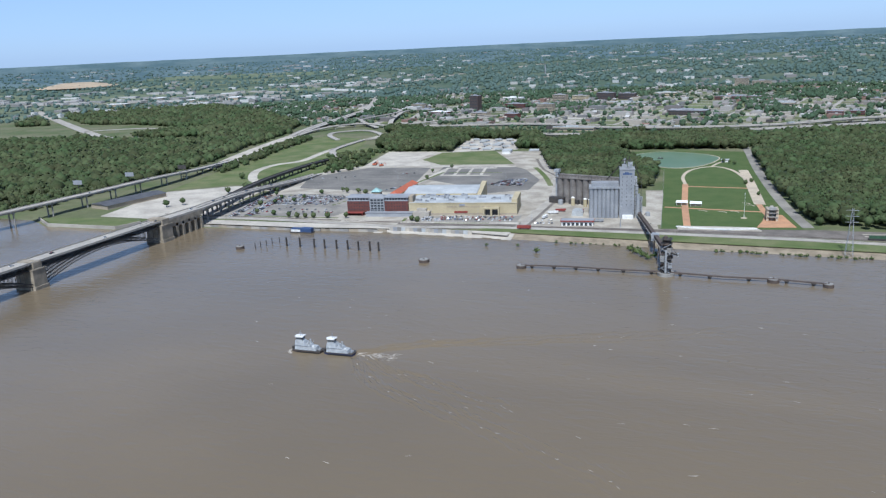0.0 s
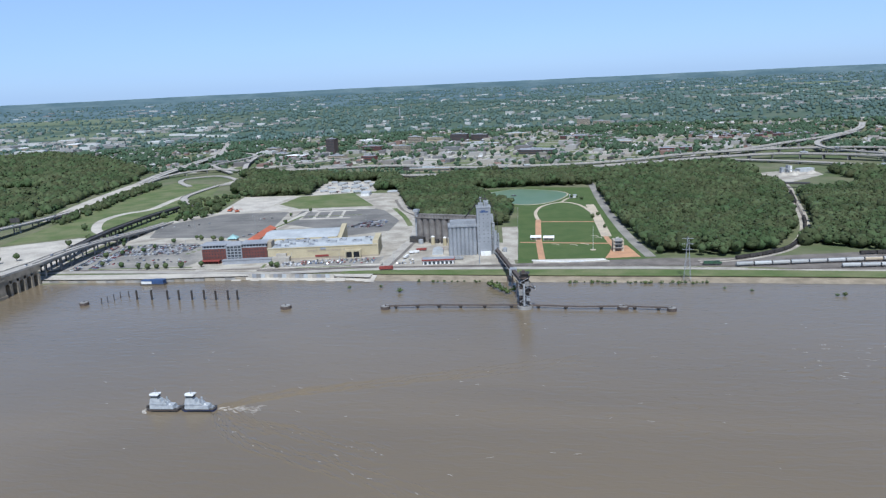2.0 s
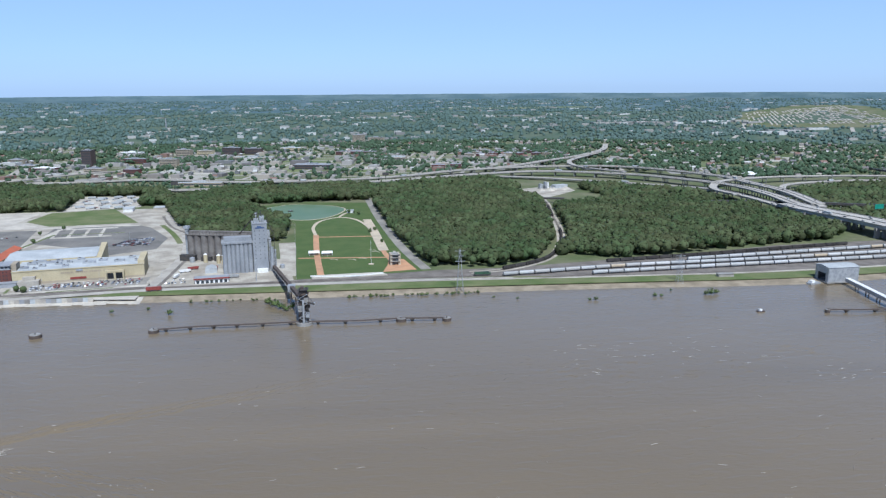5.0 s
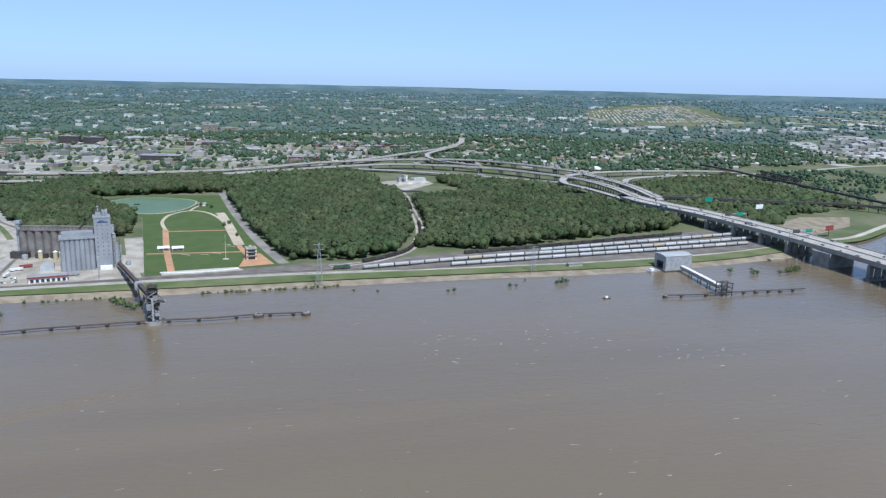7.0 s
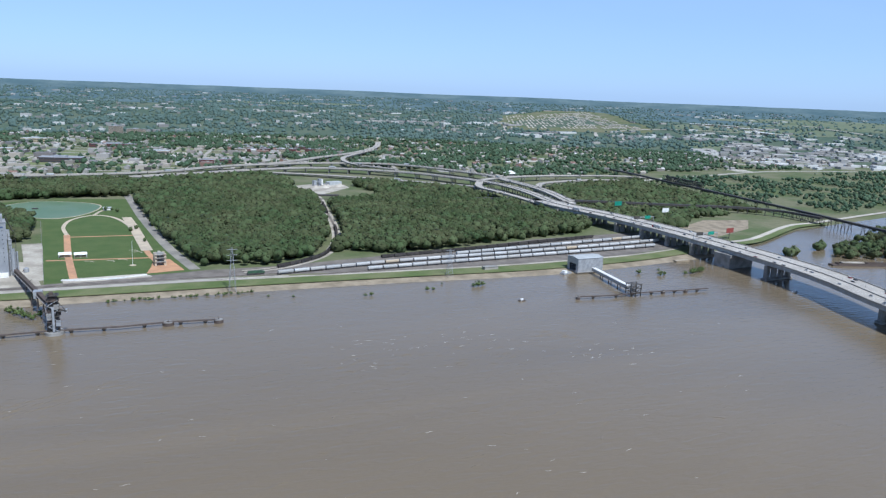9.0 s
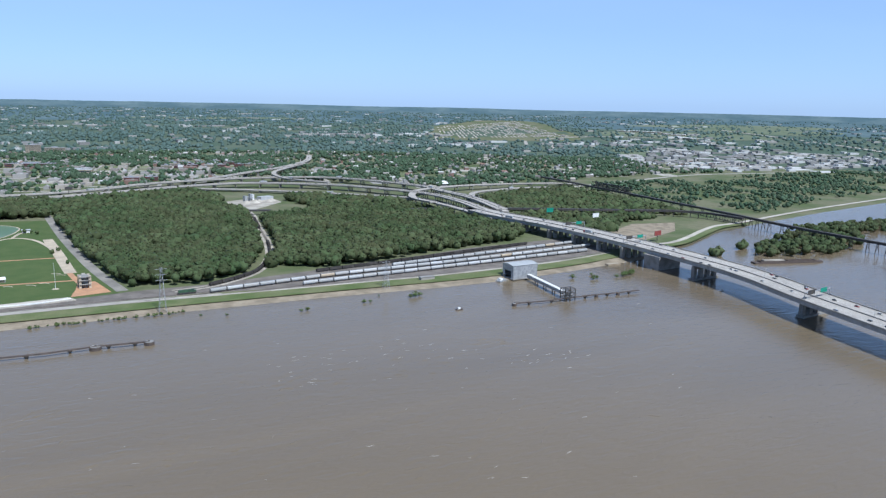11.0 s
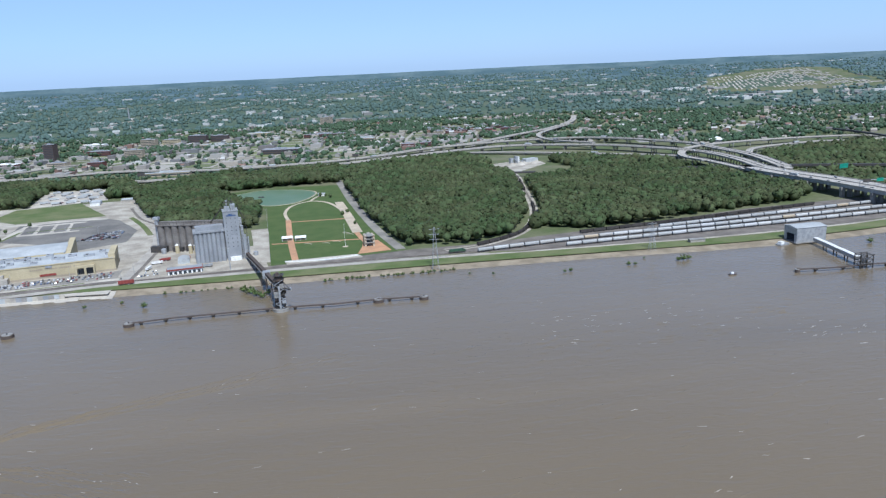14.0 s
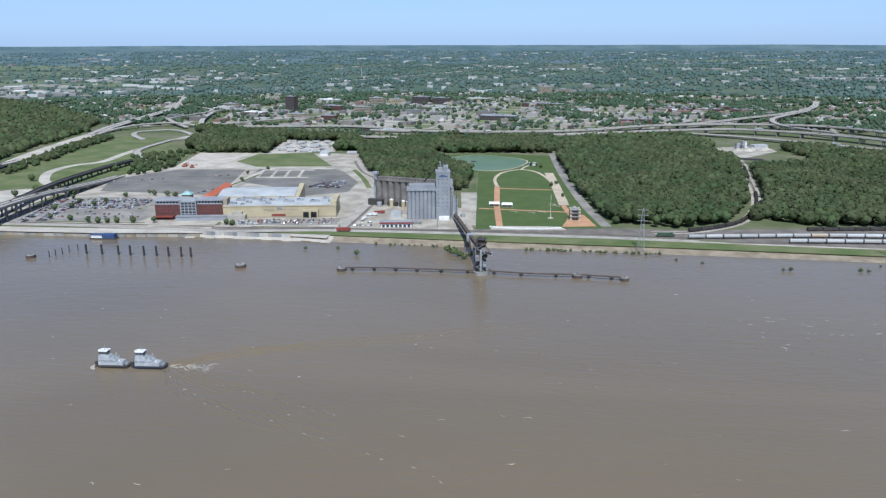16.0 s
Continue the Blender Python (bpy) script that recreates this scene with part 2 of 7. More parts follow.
def smooth(pts, n=8):
    """A rounded path through the points."""
    out, m = [], len(pts)
    for i in range(m - 1):
        p = [np.array(pts[max(min(j, m - 1), 0)], float) for j in (i - 1, i, i + 1, i + 2)]
        for k in range(n):
            t = k / n
            out.append(tuple(0.5 * (2 * p[1] + (p[2] - p[0]) * t + (2 * p[0] - 5 * p[1] + 4 * p[2] - p[3]) * t * t + (3 * p[1] - p[0] - 3 * p[2] + p[3]) * t ** 3)))
    return out + [tuple(float(c) for c in pts[-1])]


def offset(path, d):
    out = []
    for i in range(len(path)):
        a, b = path[max(i - 1, 0)], path[min(i + 1, len(path) - 1)]
        dx, dy = b[0] - a[0], b[1] - a[1]
        k = math.hypot(dx, dy) or 1
        out.append((path[i][0] - dy / k * d, path[i][1] + dx / k * d, *path[i][2:]))
    return out


def inside(px, py, poly):
    """Which of the points lie in the polygon."""
    hit = np.zeros(px.shape, bool)
    for (x0, y0), (x1, y1) in zip(poly, poly[1:] + poly[:1]):
        c = (y0 > py) != (y1 > py)
        hit ^= c & (px < (x1 - x0) * (py - y0) / ((y1 - y0) or 1e-9) + x0)
    return hit


def near(px, py, path, d):
    """Which of the points lie within d of the path."""
    hit = np.zeros(px.shape, bool)
    for a, b in zip(path, path[1:]):
        ax, ay, bx, by = a[0], a[1], b[0], b[1]
        t = np.clip(((px - ax) * (bx - ax) + (py - ay) * (by - ay)) / ((bx - ax) ** 2 + (by - ay) ** 2 + 1e-9), 0, 1)
        hit |= np.hypot(px - ax - t * (bx - ax), py - ay - t * (by - ay)) < d
    return hit


LAND = 3.0
NEAR_D = 2800.0


def far(x, y):
    """The plain closes up beyond 2.8 km, as a rising rim towards the horizon: true place to scene place, height and scale."""
    x, y = np.asarray(x, float), np.asarray(y, float)
    dist = np.maximum(np.hypot(x, y), 1.0)
    d = np.where(dist < NEAR_D, dist, NEAR_D + 2050 * (1 - np.exp(-(np.maximum(dist, NEAR_D) - NEAR_D) / 5000)))
    k = d / dist
    return x * k, y * k, np.where(dist < NEAR_D, LAND, EYE - (EYE - LAND) * k), k


# ------------------------------------------------------------------ ground and water
SHORE_X = [-6000, -1500, -800, -752, -648, -640, -560, -331, -240, -93, 137, 265, 372, 454, 560, 690, 720, 745, 813, 961, 1051, 1316, 2200, 6000]
SHORE_Y = [800, 700, 676, 652, 654, 680, 682, 701, 699, 693, 688, 684, 675, 673, 684, 702, 716, 742, 752, 824, 843, 900, 1050, 1900]


def shore(x):
    return np.interp(x, SHORE_X, SHORE_Y)


az = np.concatenate([np.radians(np.linspace(-86, 86, 861)), np.radians(np.linspace(90, 270, 46))])
cols = []
STEPS = np.concatenate([[-300, -40, -12, 0, 5, 14, 24, 34, 44, 60, 90], np.geomspace(130, 1, 1)])
RING = np.concatenate([np.linspace(0.02, 1, 14) ** 1.4])
for a in az:
    sa, ca = math.sin(a), math.cos(a)
    if ca > 0.05:
        r = 700.0
        for _ in range(30):
            r = 0.5 * r + 0.5 * float(shore(r * sa)) / ca
        r = min(r, 2350.0)
        rs = np.concatenate([[0.001, 100 / ca if ca > 0.3 else 300, 130 / ca if ca > 0.3 else 340, 150 / ca if ca > 0.3 else 380], r + STEPS[:11] / max(ca, 0.35), r + 330 + (NEAR_D - r - 330) * RING])
    else:
        rs = np.concatenate([np.linspace(0.001, 2400, 15), 2400 + (NEAR_D - 2400) * RING])
    cols.append(rs)
cols = np.array(cols)
gx, gy = cols * np.sin(az)[:, None], cols * np.cos(az)[:, None]
rise = gy - shore(gx)
gz = np.interp(rise, [-60, -25, 0, 10, 22, 40], [-7, -3, 0, 0.9, 2.2, LAND])
gz = np.where(gy < 160, np.interp(gy, [125, 160], [8, -6]), gz)
gz = np.where((gy < 160) & (np.abs(gx) > 3 * 700), 2.0, gz)


def sheet(name, x, y, z, material, label, closed=True):
    na, nr = x.shape
    idx = np.arange(na * nr).reshape(na, nr)
    nxt = np.roll(idx, -1, 0) if closed else idx[1:]
    cur = idx if closed else idx[:-1]
    faces = np.stack([cur[:, :-1], cur[:, 1:], nxt[:, 1:], nxt[:, :-1]], -1).reshape(-1, 4)[:, ::-1]
    me = bpy.data.meshes.new(name)
    me.from_pydata(np.stack([x, y, z], -1).reshape(-1, 3).tolist(), [], faces.tolist())
    me.materials.append(material)
    me.polygons.foreach_set("use_smooth", [True] * len(me.polygons))
    return tagged(new(name, me), label, "ground" if name == "ground" else name, kind="structure")


sheet("ground", gx, gy, gz, M_LAND, "scrubby green river plain with a low muddy bank")
# the town's plain from 2.8 km outwards, then the wooded rim of the valley, both with haze in the colour
az2 = np.radians(np.linspace(0, 360, 721)[:-1])
for nm, d0, d1, n, mt, lb in (("suburb_plain", 2800, 6500, 14, M_SUBURB_HAZE, "green town plain with scattered woods, bluish haze in its colour"), ("backdrop", 6500, 30000, 16, M_FAR_HAZE, "hazy wooded distance up to the horizon")):
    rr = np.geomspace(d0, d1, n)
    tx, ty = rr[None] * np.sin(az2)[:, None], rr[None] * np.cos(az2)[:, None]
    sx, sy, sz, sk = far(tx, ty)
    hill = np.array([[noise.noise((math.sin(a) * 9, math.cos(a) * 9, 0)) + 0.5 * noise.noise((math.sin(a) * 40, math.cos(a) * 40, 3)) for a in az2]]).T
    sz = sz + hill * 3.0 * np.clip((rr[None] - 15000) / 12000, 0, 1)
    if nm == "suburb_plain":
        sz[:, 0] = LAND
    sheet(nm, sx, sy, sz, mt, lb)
river = Geo().add([(-4000, -60, 0), (4000, -60, 0), (4000, 2200, 0), (-4000, 2200, 0)], [(0, 1, 2, 3)])
tagged(part("water", river, M_RIVER), "brown silty river in flood", "river", kind="structure")

# ------------------------------------------------------------------ surfaces on the plain
TOP = LAND


def lay(name, poly, material, label, h=0.12, category="ground"):
    return surface(name, Geo().prism(poly, TOP - 0.4, TOP + h), material, label, category)


def lane(name, pts, width, material, label, h=0.2, n=8, category="road"):
    path = [(x, y, TOP + h) for x, y in smooth(pts, n)]
    surface(name, Geo().strip(path, width, 0.5), material, label, category)
    return path


# river front
lane("levee_grass", [(-235, 725), (-100, 719), (20, 715), (140, 712), (280, 706), (420, 699), (560, 708), (660, 728)], 22, M_GRASS, "mown green levee strip", 0.10, category="grass")
FRONT = lane("river_road", [(-640, 712), (-520, 722), (-392, 719), (-313, 716), (-208, 730), (-50, 733), (80, 732), (160, 726)], 9, M_CONC, "pale concrete river road", 0.16)
lane("levee_track", [(120, 729), (200, 722), (320, 717), (420, 715), (565, 723), (660, 741)], 4.5, M_GRAVEL, "pale gravel track on the levee", 0.22)
lay("river_wall_apron", [(-575, 690), (-435, 694), (-332, 706), (-240, 704), (-200, 700), (-200, 712), (-313, 712), (-400, 714), (-575, 708)], M_WHITELOT, "bleached concrete apron along the bank", 0.06)
lay("rail_bed", [(-330, 724), (-40, 739), (150, 738), (240, 721), (330, 719), (440, 718), (566, 726), (670, 748), (690, 850), (640, 848), (500, 838), (369, 803), (284, 793), (160, 772), (90, 772), (-60, 752), (-330, 740)], M_BALLAST, "grey ballast of the rail yard", 0.05)
# casino side
lay("casino_yard", [(-600, 728), (-400, 726), (-330, 722), (-200, 735), (-186, 800), (-186, 930), (-215, 1030), (-270, 1150), (-280, 1262), (-345, 1262), (-570, 1240), (-545, 1085), (-605, 985), (-580, 860)], M_GRAVEL, "pale gravel and concrete yard", 0.04)
lay("front_car_park", [(-556, 722), (-520, 730), (-420, 748), (-412, 790), (-470, 868), (-552, 862), (-585, 800)], M_ASPHALT, "worn grey asphalt car park", 0.10, "car park")
lay("back_car_park", [(-588, 985), (-555, 902), (-405, 893), (-405, 960), (-430, 1084), (-528, 1076)], M_DARKASPH, "large dark asphalt car park, mostly empty", 0.10, "car park")
lay("side_car_park", [(-398, 985), (-412, 1098), (-305, 1108), (-280, 1085), (-238, 1000), (-236, 930), (-282, 902), (-300, 930)], M_DARKASPH, "dark asphalt car park beside the hall", 0.10, "car park")
lay("marked_lot", [(-404, 1086), (-326, 1096), (-316, 1024), (-390, 1016)], M_WHITELOT, "bleached concrete lot with faded bays", 0.14, "car park")
for k in range(4):
    u = k / 4
    x0, x1 = -398 + 78 * u, -398 + 78 * (u + 0.2)
    lay("lot_bay_strip", [(x0, 1078 + 9 * u), (x1, 1080 + 9 * u), (x1 + 9, 1028 + 7 * u), (x0 + 10, 1026 + 7 * u)], M_DARKASPH, "dark parking strip on the pale lot", 0.19, "car park")
lay("entrance_car_park", [(-318, 738), (-205, 752), (-207, 786), (-330, 764)], M_ASPHALT, "grey asphalt car park by the entrance", 0.10, "car park")
lay("white_lot", [(-574, 1246), (-482, 1252), (-484, 1150), (-430, 1104), (-548, 1090)], M_WHITELOT, "wide bleached concrete lot", 0.10, "car park")
lay("casino_meadow", [(-468, 1240), (-378, 1262), (-308, 1128), (-424, 1112), (-474, 1158)], M_GRASS, "green meadow behind the car parks", 0.12, "grass")
lay("bus_lot", [(-454, 1250), (-482, 1425), (-369, 1415), (-345, 1284)], M_WHITELOT, "pale lot with parked lorries", 0.10, "car park")
YARDROAD = lane("yard_road", [(-196, 735), (-194, 814), (-196, 907), (-222, 1030), (-270, 1150), (-280, 1262)], 12, M_CONC, "curved pale concrete road", 0.15)
lane("yard_verge", [(-214, 960), (-238, 1030), (-268, 1100)], 7, M_GRASS, "narrow grass verge beside the road", 0.20, category="grass")
lane("silo_siding", [(-190, 745), (-188, 830), (-190, 905), (-212, 1010), (-252, 1085), (-285, 1180)], 4, M_BALLAST, "curved dark siding beside the road", 0.19)
lane("casino_drive", [(-400, 728), (-340, 745), (-322, 760)], 8, M_WHITELOT, "pale drive to the hotel porch", 0.16)
lane("hall_drive", [(-330, 735), (-260, 742), (-200, 752)], 7, M_WHITELOT, "pale drive before the hall", 0.15)
lane("lot_aisle", [(-600, 880), (-520, 885), (-430, 884), (-400, 892)], 9, M_GRAVEL, "pale aisle between the car parks", 0.15)
lane("rear_drive", [(-405, 895), (-400, 1000), (-390, 1095), (-300, 1105)], 9, M_WHITELOT, "pale drive behind the hall", 0.17)
lane("lot_edge_road", [(-600, 985), (-545, 1082), (-450, 1100), (-390, 1098)], 9, M_WHITELOT, "pale road at the lot's edge", 0.15)
# park
PARK = [(-58, 752), (72, 770), (62, 860), (28, 1272), (-38, 1285), (-165, 1260), (-160, 1225), (-116, 1140), (-80, 1085), (-72, 963)]
lay("park_lawn", PARK, M_LAWN, "smooth green park lawn", 0.08, "lawn")
pond = [(-136 + 0, 1239), (-150, 1225), (-130, 1172), (-104, 1135), (-76, 1112), (-45, 1122), (-22, 1160), (-12, 1205), (-22, 1232), (-45, 1252), (-98, 1268)]
pond_c = smooth(pond + pond[:1], 5)[:-1]
surface("pond_rim", Geo().prism([((x + 80) * 1.03 - 80, (y - 1195) * 1.03 + 1195) for x, y in pond_c], TOP - 0.4, TOP + 0.25), M_SANDPATH, "pale stone rim of the pond", "pond")
surface("pond_water", Geo().prism(pond_c, TOP - 0.4, TOP + 0.32), M_POND, "still green pond water", "pond")
for lift, (nm, pts, w, mt) in enumerate((("centre_path", [(-34, 768), (-42, 870), (-48, 990)], 7, M_BRICKPATH), ("arc_path", [(-48, 990), (-54, 1045), (-46, 1098), (-20, 1128), (5, 1105), (22, 1040), (29, 975)], 4.5, M_SANDPATH),
                       ("cross_path", [(-62, 852), (0, 846), (43, 842)], 4, M_BRICKPATH), ("far_cross_path", [(-47, 976), (28, 972)], 3.5, M_BRICKPATH),
                       ("right_path", [(29, 975), (36, 870), (48, 790)], 6, M_BRICKPATH), ("stone_walk", [(21, 1103), (28, 1012), (36, 880)], 12, M_SANDPATH), ("pond_path", [(-20, 1128), (-12, 1160), (0, 1180)], 4, M_SANDPATH))):
    lane(nm, pts, w, mt, "buff paved park path", 0.14 + 0.02 * lift, category="path")
lay("overlook_plaza", [(30, 772), (66, 778), (56, 830), (40, 835), (36, 800)], M_BRICKPATH, "buff brick plaza round the lookout", 0.2, "plaza")
lane("park_road", [(76, 778), (58, 900), (40, 1100), (30, 1272), (26, 1330)], 11, M_ASPHALT, "grey asphalt park road", 0.2)
lane("fence_track", [(-66, 768), (-72, 850), (-82, 945)], 20, M_GRAVEL, "pale gravel strip beside the silos", 0.06)
lay("terrace", [(-42, 751), (34, 757), (28, 768), (-44, 763)], M_WHITELOT, "white concrete terrace steps", 1.2, "terrace")
lay("silo_yard", [(-190, 742), (-60, 750), (-68, 800), (-80, 850), (-150, 880), (-195, 890)], M_GRAVEL, "dusty pale silo yard", 0.09)
lay("quarry_floor", [(312, 1290), (340, 1280), (415, 1365), (415, 1405), (365, 1425), (318, 1400)], M_GRAVEL, "white gravel works floor", 0.15)
# left bank
lay("wharf_green", [(-790, 680), (-750, 657), (-652, 660), (-640, 688), (-700, 692)], M_GRASS, "green wharf behind a concrete wall", 0.3, "grass")
lay("north_lot", [(-716, 700), (-600, 700), (-585, 760), (-600, 900), (-660, 905), (-740, 850)], M_WHITELOT, "pale concrete lot between the bridges", 0.10, "car park")
lay("north_meadow", [(-745, 860), (-660, 920), (-600, 1000), (-625, 1200), (-700, 1420), (-830, 1470), (-800, 1200), (-770, 1000)], M_GRASS, "green meadow between the road ramps", 0.10, "grass")
lay("viaduct_meadow", [(-596, 1000), (-560, 1060), (-580, 1240), (-640, 1300), (-660, 1200)], M_GRASS, "green embankment beside the viaduct", 0.14, "grass")
lane("meadow_drive", [(-640, 930), (-675, 965), (-710, 1030), (-712, 1090), (-688, 1135), (-700, 1232), (-702, 1340), (-697, 1470)], 14, M_WHITELOT, "pale curving drive over the meadow", 0.2)
NORTHSLIP = [(-800, 1040), (-838, 1160), (-872, 1300), (-898, 1430), (-912, 1520)]
lane("north_slip", NORTHSLIP, 38, M_WHITELOT, "broad pale slip road at ground level", 0.17)
for k, pts in enumerate(([(-880, 1640), (-900, 1800), (-940, 2000)], [(-800, 1640), (-850, 1850), (-900, 2060)], [(-720, 1640), (-760, 1800), (-800, 1960)], [(-640, 1660), (-700, 1780), (-760, 1900), (-820, 2100)])):
    lane("junction_road", pts, 18, M_CONC, "pale junction road at ground level", 0.22 + 0.03 * k)
# right bank
lay("mud_lot", [(700, 765), (765, 790), (875, 836), (940, 900), (860, 915), (740, 850)], M_MUD, "bare trampled mud lot", 0.12)
INLET = lane("inlet_road", [(700, 760), (745, 764), (813, 770), (961, 842), (1051, 860), (1316, 922), (1700, 990)], 8, M_WHITELOT, "pale road along the inlet", 0.25)
lane("inlet_bank", [(745, 752), (813, 760), (961, 832), (1051, 850)], 14, M_GRASS, "grass bank of the inlet", 0.10, category="grass")
lane("south_road", [(1000, 1366), (1374, 1471), (1667, 1545), (1951, 1520), (2350, 1440), (2700, 1380)], 14, M_CONC, "straight pale road over the plain", 0.2)

# ------------------------------------------------------------------ trees
def ico(sub):
    bm = bmesh.new()
    bmesh.ops.create_icosphere(bm, subdivisions=sub, radius=1.0)
    v = np.array([p.co[:] for p in bm.verts])
    f = np.array([[p.index for p in q.verts] for q in bm.faces])
    bm.free()
    return v, f


OCT_V = np.array([(1, 0, 0), (-1, 0, 0), (0, 1, 0), (0, -1, 0), (0, 0, 1), (0, 0, -1)], float)
OCT_F = np.array([(0, 2, 4), (2, 1, 4), (1, 3, 4), (3, 0, 4), (2, 0, 5), (1, 2, 5), (3, 1, 5), (0, 3, 5)])


def crown(rng, sub, tufts, core=1.0):
    """One crown of unit radius: a lumpy core and many small clumps that break its outline."""
    v, f = ico(sub)
    lob = rng.normal(size=(5, 3))
    lob /= np.linalg.norm(lob, axis=1)[:, None]
    bulge = 0.72 + 0.22 * np.max(v @ lob.T, axis=1) + rng.uniform(-0.12, 0.12, len(v))
    v = v * bulge[:, None] * (1, 1, 0.85)
    v *= core
    vs, fs, k = [v], [f], len(v)
    for _ in range(tufts):
        d = rng.normal(size=3)
        d[2] = abs(d[2]) * 0.9 - 0.15
        d /= np.linalg.norm(d)
        c = d * rng.uniform(0.62 * core, 0.98) * (1, 1, 0.85)
        o = OCT_V * rng.uniform(0.15, 0.32, 3) * (0.6 + 0.4 * core) + rng.uniform(-0.06, 0.06, (6, 3))
        a = rng.uniform(0, 6.28)
        o = o @ np.array([[math.cos(a), -math.sin(a), 0.3], [math.sin(a), math.cos(a), 0], [0, -0.3, 1]])
        vs.append(o + c)
        fs.append(OCT_F + k)
        k += 6
    return np.concatenate(vs), np.concatenate(fs)


RNG = np.random.default_rng(5)
FULL = [crown(RNG, 2, 16) for _ in range(8)]
MID = [crown(RNG, 1, 4) for _ in range(6)]
BUSH = [crown(RNG, 1, 26, 0.55) for _ in range(5)]
LOW = [crown(RNG, 1, 0) for _ in range(4)]


def forest(name, x, y, z, radius, height, kinds, material, label, category="woods"):
    """Many crowns in one mesh; z is the ground under each, height the crown's middle."""
    rng = np.random.default_rng(len(x))
    vs, fs, k = [], [], 0
    pick = rng.integers(0, len(kinds), len(x))
    turn = rng.uniform(0, 6.28, len(x))
    for i, (tv, tf) in enumerate(kinds):
        w = np.where(pick == i)[0]
        if not len(w):
            continue
        c, s = np.cos(turn[w])[:, None], np.sin(turn[w])[:, None]
        r = radius[w][:, None]
        px = x[w][:, None] + r * (c * tv[None, :, 0] - s * tv[None, :, 1])
        py = y[w][:, None] + r * (s * tv[None, :, 0] + c * tv[None, :, 1])
        pz = (z[w] + height[w])[:, None] + r * tv[None, :, 2] * rng.uniform(0.9, 1.25, (len(w), 1))
        vs.append(np.stack([px, py, pz], -1).reshape(-1, 3))
        fs.append((tf[None] + (np.arange(len(w)) * len(tv))[:, None, None] + k).reshape(-1, 3))
        k += len(w) * len(tv)
    v, f = np.concatenate(vs), np.concatenate(fs)
    me = bpy.data.meshes.new(name)
    me.vertices.add(len(v))
    me.vertices.foreach_set("co", v.ravel())
    me.loops.add(f.size)
    me.loops.foreach_set("vertex_index", f.ravel().astype(np.int32))
    me.polygons.add(len(f))
    me.polygons.foreach_set("loop_start", np.arange(0, f.size, 3, dtype=np.int32))
    me.polygons.foreach_set("use_smooth", np.ones(len(f), bool))
    me.update(calc_edges=True)
    me.validate()
    me.materials.append(material)
    return tagged(new(name, me), label, category, kind="stuff")


def scatter(poly, step, keep=1.0, seed=1):
    rng = np.random.default_rng(seed)
    p = np.array(poly)
    gx_, gy_ = np.meshgrid(np.arange(p[:, 0].min(), p[:, 0].max(), step), np.arange(p[:, 1].min(), p[:, 1].max(), step))
    px = gx_.ravel() + rng.uniform(-0.5, 0.5, gx_.size) * step
    py = gy_.ravel() + rng.uniform(-0.5, 0.5, gx_.size) * step
    ok = inside(px, py, poly) & (rng.uniform(0, 1, px.size) < keep)
    return px[ok], py[ok], rng


COAL = [(120, 757), (162, 766), (213, 805), (248, 873), (277, 978), (306, 1139), (321, 1215), (330, 1300)]
WOODS = {
    "park_woods": ([(82, 790), (52, 1000), (36, 1290), (120, 1330), (292, 1345), (318, 1180), (262, 860), (215, 795), (150, 775)], 7.2),
    "rail_woods": ([(238, 838), (262, 875), (320, 1165), (450, 1215), (603, 1190), (640, 1060), (632, 890), (600, 862), (460, 836), (380, 812), (290, 800)], 7.4),
    "silo_woods": ([(-292, 1240), (-288, 1378), (-185, 1429), (-170, 1255), (-118, 1138), (-88, 1083), (-86, 962), (-112, 945), (-180, 960), (-232, 1060)], 7.4),
    "pond_woods": ([(-284, 1370), (-180, 1500), (30, 1470), (26, 1300), (-39, 1298), (-147, 1285), (-185, 1300)], 7.8),
    "highway_woods": ([(-719, 1560), (-640, 1590), (-347, 1450), (-276, 1290), (-345, 1290), (-372, 1415), (-482, 1430), (-456, 1255), (-570, 1245), (-620, 1300)], 8.5),
    "verge_woods": ([(20, 1330), (300, 1352), (318, 1420), (300, 1570), (60, 1485), (-180, 1430), (-160, 1330)], 9.5),
    "north_woods": ([(-1012, 770), (-838, 860), (-860, 1161), (-890, 1400), (-1021, 1681), (-1300, 1980), (-1901, 2442), (-2474, 2258), (-1691, 1337), (-1400, 900)], 12.0),
    "interchange_woods": ([(450, 1225), (430, 1360), (440, 1420), (520, 1400), (640, 1270), (640, 1200)], 9.5),
    "trestle_woods": ([(715, 880), (770, 860), (860, 930), (990, 960), (1040, 920), (1075, 1100), (1070, 1360), (960, 1350), (800, 1290), (720, 1150), (705, 1000)], 10.5),
}

